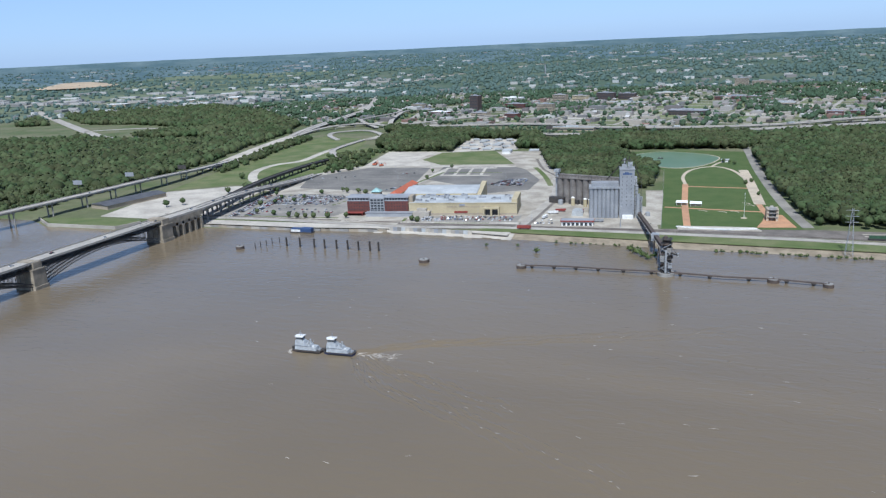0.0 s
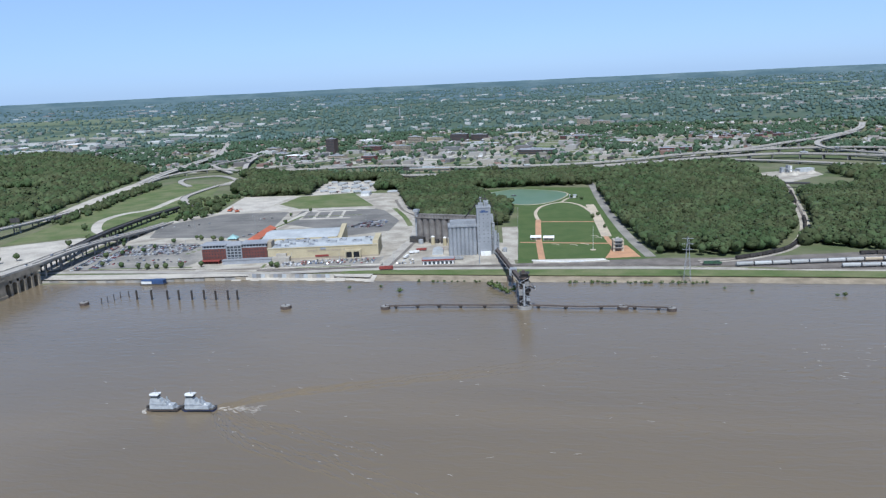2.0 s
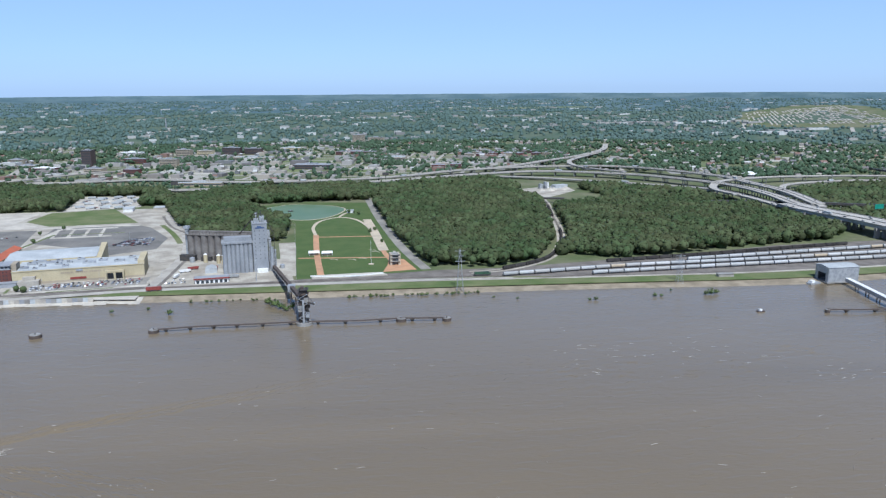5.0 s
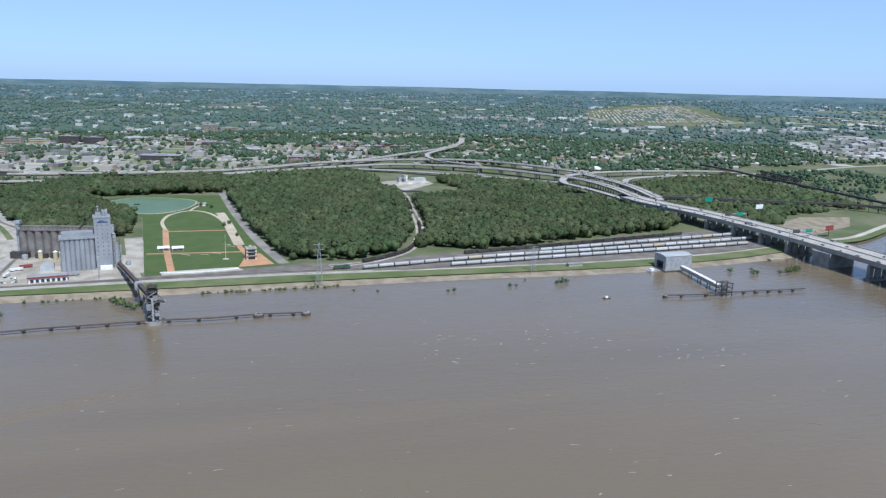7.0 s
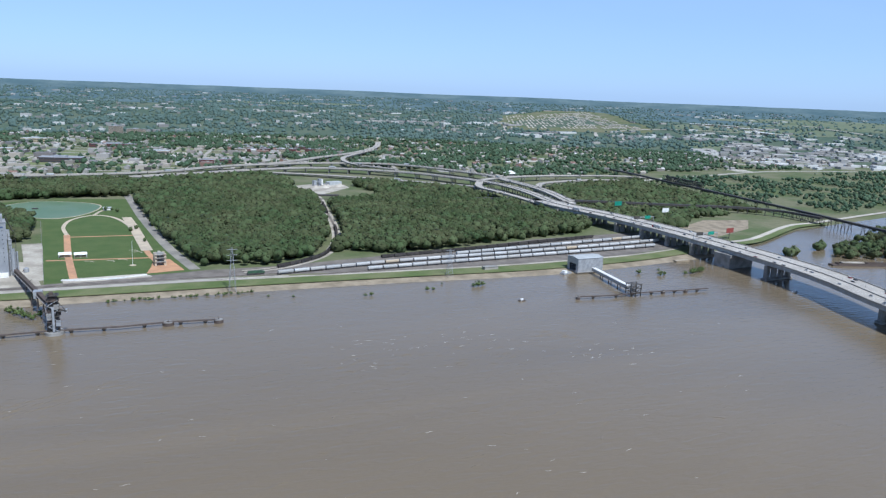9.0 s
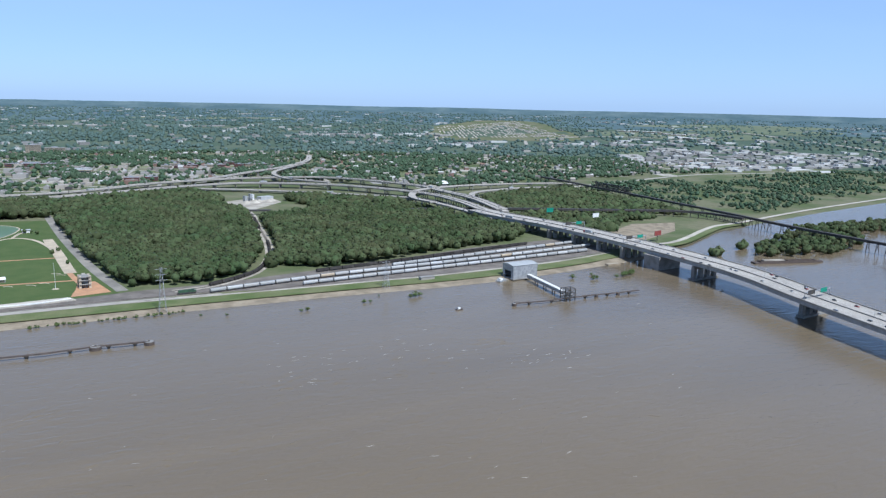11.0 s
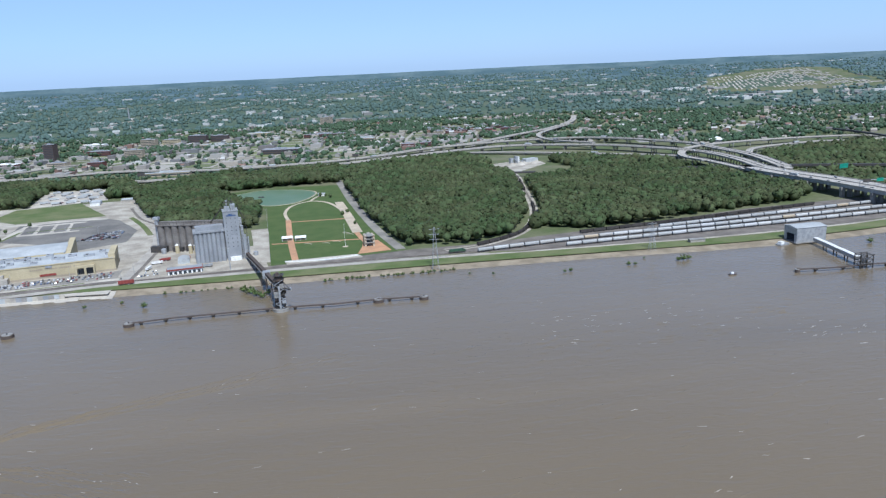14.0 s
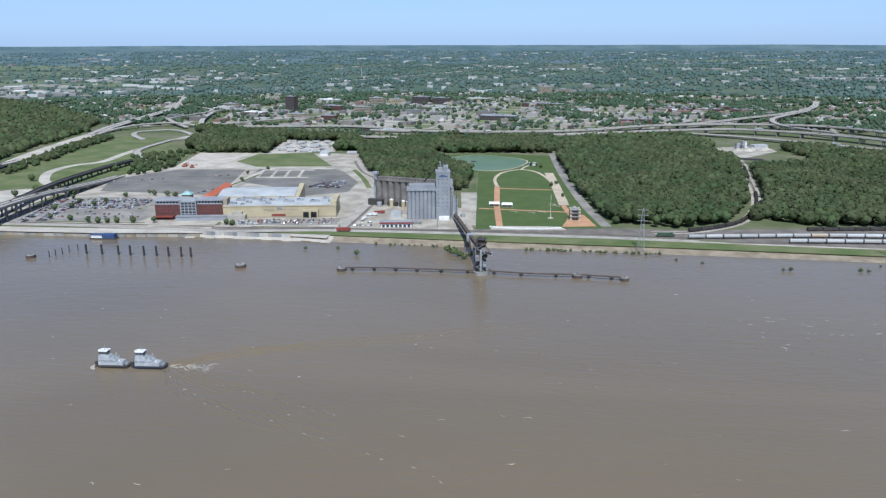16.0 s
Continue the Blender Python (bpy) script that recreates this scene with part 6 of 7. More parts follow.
# bay lines, kerbed islands and aisles in the car parks
lines = Geo()
def bays(x0, y0, x1, y1, depth, side):
    n = int(math.dist((x0, y0), (x1, y1)) / 2.75)
    ux, uy = (x1 - x0) / math.dist((x0, y0), (x1, y1)), (y1 - y0) / math.dist((x0, y0), (x1, y1))
    for i in range(n + 1):
        bx_, by_ = x0 + ux * i * 2.75, y0 + uy * i * 2.75
        lines.beam((bx_, by_, LAND + 0.13), (bx_ - uy * depth * side, by_ + ux * depth * side, LAND + 0.13), 0.22, 0.02)
for k in range(6):
    bays(-545 + k * 2, 792 + k * 12, -455 + k * 2, 803 + k * 10, 5.2, 1)
for k in range(3):
    bays(-560 + k * 4, 749 + k * 13, -430, 763 + k * 13, 5.2, 1)
    bays(-312, 741 + k * 9, -212, 757 + k * 9, 5.2, 1)
for k in range(5):
    bays(-302 + k * 6, 947 + k * 13, -250 - k, 955 + k * 11, 5.2, 1)
for k in range(7):
    bays(-575 + k * 5, 912 + k * 20, -425 - k * 2, 925 + k * 21, 5.0, 1)
for k in range(4):
    bays(-392, 1030 + k * 14, -320, 1037 + k * 14, 5.0, 1)
tagged(part("bay_lines", lines, M_CONC), "faded white parking bay lines", "marking", kind="stuff")
def island(x, y, l, w, deg):
    e = thing("kerb_island", x, y, LAND, deg, "kerbed grass island in the car park", "island", "car park islands")
    part("kerb", Geo().box(-l / 2, l / 2, -w / 2, w / 2, -0.2, 0.24), M_CONC, e)
    part("turf", Geo().box(-l / 2 + 0.3, l / 2 - 0.3, -w / 2 + 0.3, w / 2 - 0.3, 0.2, 0.32), M_GRASS, e)
for k in range(6):
    island(-550 + k * 2, 794 + k * 12, 6, 5, 100)
    island(-450 + k * 2, 806 + k * 10, 6, 5, 100)
for x, y, l, w, dg in ((-470, 737, 120, 4, 4), (-398, 1000, 90, 5, 84), (-330, 745, 4, 16, 9), (-262, 741, 60, 3, 9), (-412, 940, 70, 4, 96), (-345, 1046, 80, 4, 6), (-345, 940, 90, 4, -6), (-575, 800, 60, 5, 75)):
    island(x, y, l, w, dg)

# ------------------------------------------------------------------ goods trains
def make_hopper():
    e = thing("hopper_wagon", 0, -500, -50, 0, "pale grey covered hopper wagon in the yard", "wagon", "covered hopper wagons")
    n, prof = 14, []
    for i in range(n + 1):
        a = math.pi * i / n
        prof.append((-1.6 * math.cos(a), 3.0 + 1.35 * math.sin(a)))
    prof += [(1.6, 1.9), (0.8, 0.9), (-0.8, 0.9), (-1.6, 1.9)]
    g = Geo()
    m = len(prof)
    g.add([(-7.9, y, z) for y, z in prof] + [(7.9, y, z) for y, z in prof], [tuple(range(m)), tuple(range(2 * m - 1, m - 1, -1))] + [(i, (i + 1) % m, m + (i + 1) % m, m + i) for i in range(m)])
    part("body", g, M_WAGON, e)
    part("roof_walk", Geo().box(-7.6, 7.6, -0.4, 0.4, 4.36, 4.5), M_GALV, e)
    for x in (-5.6, 5.6):
        part("bogie", Geo().box(x - 1.3, x + 1.3, -1.2, 1.2, 0, 0.95), M_STEEL, e)
    for x in (-8.0, 8.0):
        part("end_sill", Geo().box(x - 0.3, x + 0.3, -1.4, 1.4, 0.9, 1.5), M_STEEL, e)
    return e


def make_gondola():
    e = thing("coal_wagon", 0, -500, -50, 0, "dark open coal wagon", "wagon", "coal wagons")
    part("body", Geo().box(-7.6, 7.6, -1.5, -1.3, 1.0, 3.6).box(-7.6, 7.6, 1.3, 1.5, 1.0, 3.6).box(-7.6, -7.4, -1.3, 1.3, 1.0, 3.6).box(7.4, 7.6, -1.3, 1.3, 1.0, 3.6).box(-7.4, 7.4, -1.3, 1.3, 1.0, 1.3), M_COAL, e)
    part("coal_load", Geo().add([(-7.3, -1.3, 2.9), (7.3, -1.3, 2.9), (7.3, 1.3, 2.9), (-7.3, 1.3, 2.9), (-5, 0, 3.9), (0, 0, 3.5), (5, 0, 3.9)], [(0, 1, 6, 5, 4), (1, 2, 6), (2, 3, 4, 5, 6), (3, 0, 4)]), M_COAL, e)
    for x in (-5.4, 5.4):
        part("bogie", Geo().box(x - 1.3, x + 1.3, -1.2, 1.2, 0, 1.0), M_STEEL, e)
    return e


def train(src, pts, pitch, ride=LAND + 0.25):
    path = smooth(pts, 12)
    left = pitch / 2
    for a, b in zip(path, path[1:]):
        d = math.dist(a[:2], b[:2])
        while left < d:
            t = left / d
            copy_thing(src, pose(a[0] + (b[0] - a[0]) * t, a[1] + (b[1] - a[1]) * t, ride, 0, 0, math.degrees(math.atan2(b[1] - a[1], b[0] - a[0]))))
            left += pitch
        left -= d


def track(pts):
    path = smooth([(x, y) for x, y in pts], 10)
    e = tagged(new("rail_track"), "worn steel track on grey ballast", "track", "rail tracks", "structure")
    for s_ in (-0.75, 0.75):
        part("rail", Geo().strip([(x, y, LAND + 0.25) for x, y in offset(path, s_)], 0.14, 0.2), M_RUST, e)
    part("ballast_bed", Geo().strip([(x, y, LAND + 0.12) for x, y in path], 3.4, 0.3), M_BALLAST, e)


hop, gon = make_hopper(), make_gondola()
T1 = [(364, 774), (453, 785), (590, 802), (660, 811)]
T2 = [(150, 735), (197, 742), (296, 755), (440, 763), (570, 774), (655, 783)]
T3 = [(242, 729), (320, 735), (431, 743), (552, 751), (645, 758)]
for tr in (T1, T2, T3):
    track([(tr[0][0] - 60, tr[0][1] - 5)] + tr + [(tr[-1][0] + 60, tr[-1][1] + 10)])
    train(hop, tr, 17.2)
track(COAL)
lane("coal_line_bed", COAL, 11, M_GRAVEL, "pale gravel bed of the coal line", 0.09)
train(gon, [(156, 763), (190, 784), (219, 812), (248, 873), (266, 930), (277, 978)], 16)
train(gon, [(296, 1085), (306, 1139), (314, 1180)], 16)
train(gon, [(275, 781), (390, 797), (500, 815), (590, 829)], 16)
for src in (hop, gon):
    for o in [src, *src.children_recursive]:
        bpy.data.objects.remove(o)
track([(-640, 726), (-390, 732), (-200, 737), (-40, 744), (129, 741), (200, 742)])
e = thing("locomotive", 130, 741, LAND + 0.25, 2, "dark green diesel locomotive on the river line", "locomotive")
part("frame", Geo().box(-9, 9, -1.4, 1.4, 1.0, 1.6), M_STEEL, e)
part("hood", Geo().box(-8.2, 4, -1.0, 1.0, 1.6, 4.0), M_GREENPAINT, e)
part("cab", Geo().box(4, 6.6, -1.4, 1.4, 1.6, 4.5), M_GREENPAINT, e)
part("nose", Geo().box(6.6, 8.6, -0.9, 0.9, 1.6, 3.2), M_GREENPAINT, e)
part("cab_windows", Geo().box(4.4, 6.2, -1.44, 1.44, 3.3, 4.1), M_GLASS, e)
for x in (-5.8, 5.8):
    part("bogie", Geo().box(x - 1.8, x + 1.8, -1.2, 1.2, 0, 1.0), M_STEEL, e)
e = thing("short_rail_bridge", 327, 1225, LAND, 75, "low dark railway bridge over the coal line", "railway bridge")
part("span", Geo().box(-4, 4, -26, 26, 6, 8.4), M_STEEL, e)
for y in (-14, 14):
    part("pier", Geo().box(-3, 3, y - 1, y + 1, 0, 6), M_CONC2, e)

# ------------------------------------------------------------------ boats
def tug(x, y, turn, hull_mat, label, bridge_x):
    e = thing("tugboat", x, y, 0, turn, label, "tugboat", "pair of tugs")
    out = [(-10, -3.2), (7, -3.6), (9.6, -2.4), (10.2, 0), (9.6, 2.4), (7, 3.6), (-10, 3.2), (-10.8, 0)]
    part("hull", Geo().prism(out, -1.2, 1.5), hull_mat, e)
    part("bulwark", Geo().prism([(a * 1.01, b * 1.03) for a, b in out], 1.3, 1.62), M_STEEL, e)
    dh = side_form(e, "deckhouse", [(-7.2, 1.5), (8.0, 1.5), (8.0, 4.6), (7.6, 7.4), (1.6, 7.4), (0.6, 5.6), (-2.6, 5.2), (-3.4, 3.9), (-6.6, 3.5)], 5.6, 4.2, M_TUG)
    part("boat_deck", Geo().box(-3.0, 8.3, -2.9, 2.9, 4.5, 4.65), M_TUG, e)
    wh = part("wheelhouse", Geo().prism([(2.6, -2.0), (6.6, -2.0), (7.6, -0.9), (7.6, 0.9), (6.6, 2.0), (2.6, 2.0)], 7.4, 10.0), M_TUG, e)
    part("wheelhouse_windows", Geo().prism([(2.52, -2.06), (6.65, -2.06), (7.68, -0.92), (7.68, 0.92), (6.65, 2.06), (2.52, 2.06)], 8.5, 9.4), M_GLASS, wh)
    part("wheelhouse_roof", Geo().prism([(2.0, -2.5), (6.9, -2.5), (8.2, -1.1), (8.2, 1.1), (6.9, 2.5), (2.0, 2.5)], 10.0, 10.35), M_WHITE, wh)
    for s_ in (-1.5, 1.5):
        part("funnel", Geo().cyl(-1.6, s_, 0.55, 5.2, 7.8, 10).box(-2.3, -0.9, s_ - 0.6, s_ + 0.6, 5.0, 6.0), M_TUG, e)
        part("push_knee", Geo().box(9.4, 10.6, s_ - 0.4, s_ + 0.4, -0.5, 3.4), M_STEEL, e)
        part("fender", Geo().box(-9.5, 6.5, s_ * 2.35 - 0.16, s_ * 2.35 + 0.16, 0.2, 0.8), M_TYRE, e)
    part("mast", Geo().cyl(4.4, 0, 0.14, 10.3, 14, 6).beam((4.4, -1.2, 12.6), (4.4, 1.2, 12.6), 0.12).beam((4.4, 0, 13.2), (2.4, 0, 10.3), 0.08), M_GALV, e)
    for k in range(5):
        part("deckhouse_window", Geo().box(-5.2 + k * 2.5, -4.2 + k * 2.5, -2.86, -2.5, 2.6, 3.4), M_GLASS, dh)
    for k in range(3):
        part("cabin_window", Geo().box(2.4 + k * 1.7, 3.3 + k * 1.7, -2.5, -2.3, 5.6, 6.5), M_GLASS, dh)
    g = Geo()
    for k in range(11):
        g.beam((-7 + k * 1.4, -3.2, 1.6), (-7 + k * 1.4, -3.2, 2.6), 0.09)
    g.beam((-7, -3.2, 2.6), (7.4, -3.2, 2.6), 0.09).beam((-3, -2.8, 5.6), (1.6, -2.8, 5.6), 0.09)
    part("hand_rail", g, M_TUG, e)
    part("winch", Geo().cyl(-8.6, 0, 0.8, 1.5, 2.5, 10).box(-9.4, -7.8, -1.4, -1.0, 1.5, 2.4).box(-9.4, -7.8, 1.0, 1.4, 1.5, 2.4), M_GALV, e)
    part("life_raft", Geo().cyl(-4.6, 1.2, 0.5, 3.8, 4.6, 10), M_WHITE, e)


tug(-249.5, 396.6, 183, M_RUST, "white harbour tug with a rusty hull, lashed ahead", 0)
tug(-227.0, 397.8, 183, M_NAVY, "white harbour tug with a dark blue hull, under way", 0)

barge = thing("cargo_barge", 840, 611, 0, -17, "long rusty open cargo barge at its mooring", "barge")
part("hull", Geo().prism([(-48, -5), (44, -5), (50, -3), (50, 3), (44, 5), (-48, 5)], -1, 1.8), M_RUST, barge)
part("coaming", Geo().box(-40, 40, -4, -3.6, 1.8, 3.4).box(-40, 40, 3.6, 4, 1.8, 3.4).box(-40, -39.6, -3.6, 3.6, 1.8, 3.4).box(39.6, 40, -3.6, 3.6, 1.8, 3.4).box(-0.3, 0.3, -3.6, 3.6, 1.8, 3.4), M_RUST, barge)
part("cargo", Geo().box(-34, -6, -3.2, 3.2, 1.8, 4.2), M_GRAVEL, barge, "pale heaped cargo")
e = thing("dredge_pontoon", 622, 690, 0, 0, "small tan pontoon at the bank", "pontoon")
part("hull", Geo().box(-10, 10, -3, 3, -0.4, 1.6), M_MUD, e)
part("deck", Geo().box(-9.6, 9.6, -2.6, 2.6, 1.6, 1.8), M_TAN, e)
e = thing("river_buoy", 640, 540, 0, 0, "small white float on the river", "float")
part("hull", Geo().prism([(-3, -1.2), (2, -1.2), (3.2, 0), (2, 1.2), (-3, 1.2)], -0.4, 0.9), M_WHITE, e)
part("cabin", Geo().box(-1.6, 0.6, -0.9, 0.9, 0.9, 2.0), M_WHITE, e)
e = thing("bank_hut", 372, 703, LAND - 1.6, 0, "pale concrete hut on the levee", "hut")
part("wall", Geo().box(-8, 8, -3, 3, 0, 4.4), M_CONC, e)
part("roof", Geo().box(-8.4, 8.4, -3.4, 3.4, 4.4, 4.8), M_CONC2, e)

# ------------------------------------------------------------------ single trees and flooded scrub
def tree(x, y, r, h, z, label, group, kinds=FULL, name="tree", mt=M_LEAF, cat="tree"):
    e = thing(name, x, y, z, float(rng.uniform(0, 360)), label, cat, group)
    g = Geo().cyl(0, 0, 0.28 * r / 3.5, -1.2, h, 8, 0.14 * r / 3.5)
    for k in range(4):
        a = k * 1.6 + 0.4
        g.beam((0, 0, h * 0.55), (math.cos(a) * r * 0.55, math.sin(a) * r * 0.55, h * 1.05), 0.16)
    part("trunk", g, M_BARK, e)
    tv, tf = kinds[int(rng.integers(0, len(kinds)))]
    c = Geo()
    c.add((tv * (r, r, r * 1.1) + (0, 0, h)).tolist(), tf.tolist())
    leaf = part("crown", c, mt, e)
    leaf.data.polygons.foreach_set("use_smooth", [True] * len(leaf.data.polygons))


for x, y in ((-469, 733), (-459, 734), (-449, 735), (-439, 737), (-422, 739), (-400, 742), (-410, 1040), (-394, 1080), (-398, 987), (-480, 887), (-501, 867), (-506, 831), (-511, 814), (-530, 800), (-545, 790), (-470, 880), (-320, 742), (-312, 738), (-520, 745), (-495, 742), (-440, 875), (-452, 878), (-538, 828), (-560, 850), (-572, 870)):
    tree(x, y, rng.uniform(2.6, 3.8), rng.uniform(3.4, 4.6), LAND, "small round street tree in the car park", "car park trees")
for x, y in ((-665, 760), (-652, 775), (-640, 855), (-628, 880), (-620, 1120), (-650, 1160), (-690, 960), (-640, 1210), (-618, 1050)):
    tree(x, y, rng.uniform(4, 5.5), rng.uniform(4.5, 6.5), LAND, "broad leafy tree beside the viaduct", "viaduct trees")
for x, y in ((23, 1000), (30, 1015), (-5, 1165), (10, 1150), (3, 1156), (48, 830), (36, 930), (50, 815)):
    tree(x, y, rng.uniform(2, 3.2), rng.uniform(2.6, 4), LAND, "young park tree by the path", "park trees")
for x, y, r in ((-72, 668, 5), (-66, 660, 4.5), (-60, 652, 4), (-78, 676, 4.5), (-55, 660, 3.5), (-160, 655, 3.4), (-212, 668, 2.2), (-182, 672, 2.0),
                (332, 651, 4.2), (338, 653, 3.2), (326, 650, 2.8), (277, 651, 2.6), (283, 650, 2.0), (219, 647, 2.4), (213, 646, 2.0), (149, 660, 1.8), (128, 668, 1.6),
                (530, 652, 3.6), (548, 638, 3.8), (554, 639, 2.8), (597, 638, 4.8), (590, 636, 4.2), (604, 640, 4.4), (580, 636, 3), (612, 645, 3.8), (560, 656, 2.2), (300, 668, 1.5)):
    tree(x, y, r, r * 0.55, 0, "half-drowned green willow bush in the river", "flooded bushes", BUSH, "willow_bush", M_WILLOW, "bush")
for k in range(46):
    x = float(rng.uniform(-10, 118)) if k % 5 else float(rng.uniform(-150, -70))
    tree(x, float(shore(x)) - rng.uniform(1, 6), rng.uniform(1.1, 2.4), 0.8, 0.2, "low green scrub at the flooded bank", "bank scrub", BUSH, "scrub_bush", M_WILLOW, "bush")
ix, iy, irng = scatter([(832, 650), (880, 630), (965, 622), (1060, 655), (1140, 700), (1300, 730), (1300, 768), (1190, 778), (1090, 786), (1000, 735), (930, 712), (890, 700)], 10.5, 0.72, 3)
forest("island_trees", ix, iy, np.zeros(len(ix)), irng.uniform(3.8, 7.0, len(ix)), irng.uniform(3.5, 8.5, len(ix)), FULL, M_LEAF, "flooded island trees in full leaf")
for x, y, r in ((784, 676, 7), (794, 680, 7.5), (789, 686, 6), (858, 698, 7), (868, 702, 7.5), (876, 708, 6), (962, 632, 5), (1000, 640, 5)):
    tree(x, y, r, r * 0.75, 0, "large leafy tree standing in flood water", "flooded trees")
vx, vy, vrng = scatter([(-660, 1200), (-600, 1250), (-580, 1245), (-545, 1060), (-575, 1010), (-600, 1060)], 11, 0.75, 8)
forest("embankment_trees", vx, vy, np.full(len(vx), LAND), vrng.uniform(3, 5.5, len(vx)), vrng.uniform(2.5, 6, len(vx)), FULL, M_LEAF, "scrubby trees on the embankment")
vx, vy, vrng = scatter([(-776, 1000), (-752, 1010), (-800, 1250), (-826, 1420), (-868, 1430), (-848, 1290), (-812, 1140)], 8, 0.75, 9)
forest("roadside_trees", vx, vy, np.full(len(vx), LAND), vrng.uniform(3, 5.5, len(vx)), vrng.uniform(2.5, 6, len(vx)), FULL, M_LEAF, "roadside scrub between the ramp and the meadow")
vx, vy, vrng = scatter([(-180, 1480), (-560, 1520), (-600, 1590), (-420, 1630), (-100, 1540), (250, 1580), (300, 1500), (60, 1470)], 13, 0.5, 12)
ok = np.ones(len(vx), bool)
for q in HWYS[1:]:
    ok &= ~near(vx, vy, q, 16)
forest("motorway_trees", vx[ok], vy[ok], np.full(ok.sum(), LAND), vrng.uniform(3, 5.5, ok.sum()), vrng.uniform(2, 4, ok.sum()), MID, M_LEAFTOWN_HAZE, "low trees along the motorway")
vx, vy, vrng = scatter([(1110, 900), (1110, 1420), (1400, 1430), (2200, 1480), (2600, 1200), (1500, 1010)], 12, 0.7, 14)
ok = np.array([noise.noise((a * 0.011, b * 0.011, 4)) > -0.1 for a, b in zip(vx, vy)])
forest("plain_trees", vx[ok], vy[ok], np.full(ok.sum(), LAND), vrng.uniform(2.6, 6.5, ok.sum()), vrng.uniform(2.5, 7, ok.sum()), MID, M_LEAFTOWN_HAZE, "loose trees on the flooded plain")
vx, vy, vrng = scatter([(-1012, 700), (-1000, 790), (-840, 850), (-830, 720), (-860, 700)], 10, 0.8, 15)
forest("bank_trees", vx, vy, np.full(len(vx), LAND), vrng.uniform(4, 6.5, len(vx)), vrng.uniform(3, 7, len(vx)), FULL, M_LEAF, "bank trees behind the north bridge")

# long dark-roofed warehouse and white lot furniture on the north bank
e = thing("warehouse", -742, 780, LAND, 78, "long low dark-roofed warehouse", "warehouse")
part("wall", Geo().box(-45, 45, -17, 17, 0, 5.5), M_TAN, e)
part("roof", Geo().add([(-46, -18, 5.5), (46, -18, 5.5), (46, 18, 5.5), (-46, 18, 5.5), (-46, 0, 8), (46, 0, 8)], [(0, 1, 5, 4), (2, 3, 4, 5), (0, 4, 3), (1, 2, 5)]), M_SLATE, e)
e = thing("wharf_wall", 0, 0, 0, 0, "concrete edge wall of the green wharf", "wall")
part("edge_wall", Geo().strip([(-792, 679, 3.9), (-751, 654, 3.9), (-651, 656, 3.9), (-640, 684, 3.9)], 1.6, 6), M_CONC, e)

# ------------------------------------------------------------------ named town buildings
def block(name, x, y, lx, ly, h, turn, wall, label, storeys, roof=M_ROOFGREY):
    e = thing(name, x, y, LAND, turn, label, "building", "town buildings")
    part("wall", Geo().box(-lx / 2, lx / 2, -ly / 2, ly / 2, 0, h), wall, e)
    part("parapet", Geo().box(-lx / 2 - 0.3, lx / 2 + 0.3, -ly / 2 - 0.3, ly / 2 + 0.3, h, h + 0.9), wall, e)
    part("roof", Geo().box(-lx / 2 + 0.5, lx / 2 - 0.5, -ly / 2 + 0.5, ly / 2 - 0.5, h + 0.9, h + 1.0), roof, e)
    part("roof_house", Geo().box(-lx / 6, lx / 8, -ly / 6, ly / 6, h + 1.0, h + 4), roof, e)
    for st in range(storeys):
        z = (st + 0.35) * h / storeys
        part("ribbon_window", Geo().box(-lx / 2 + 0.8, lx / 2 - 0.8, -ly / 2 - 0.12, -ly / 2 + 0.05, z, z + h / storeys * 0.38), M_GLASS, e)


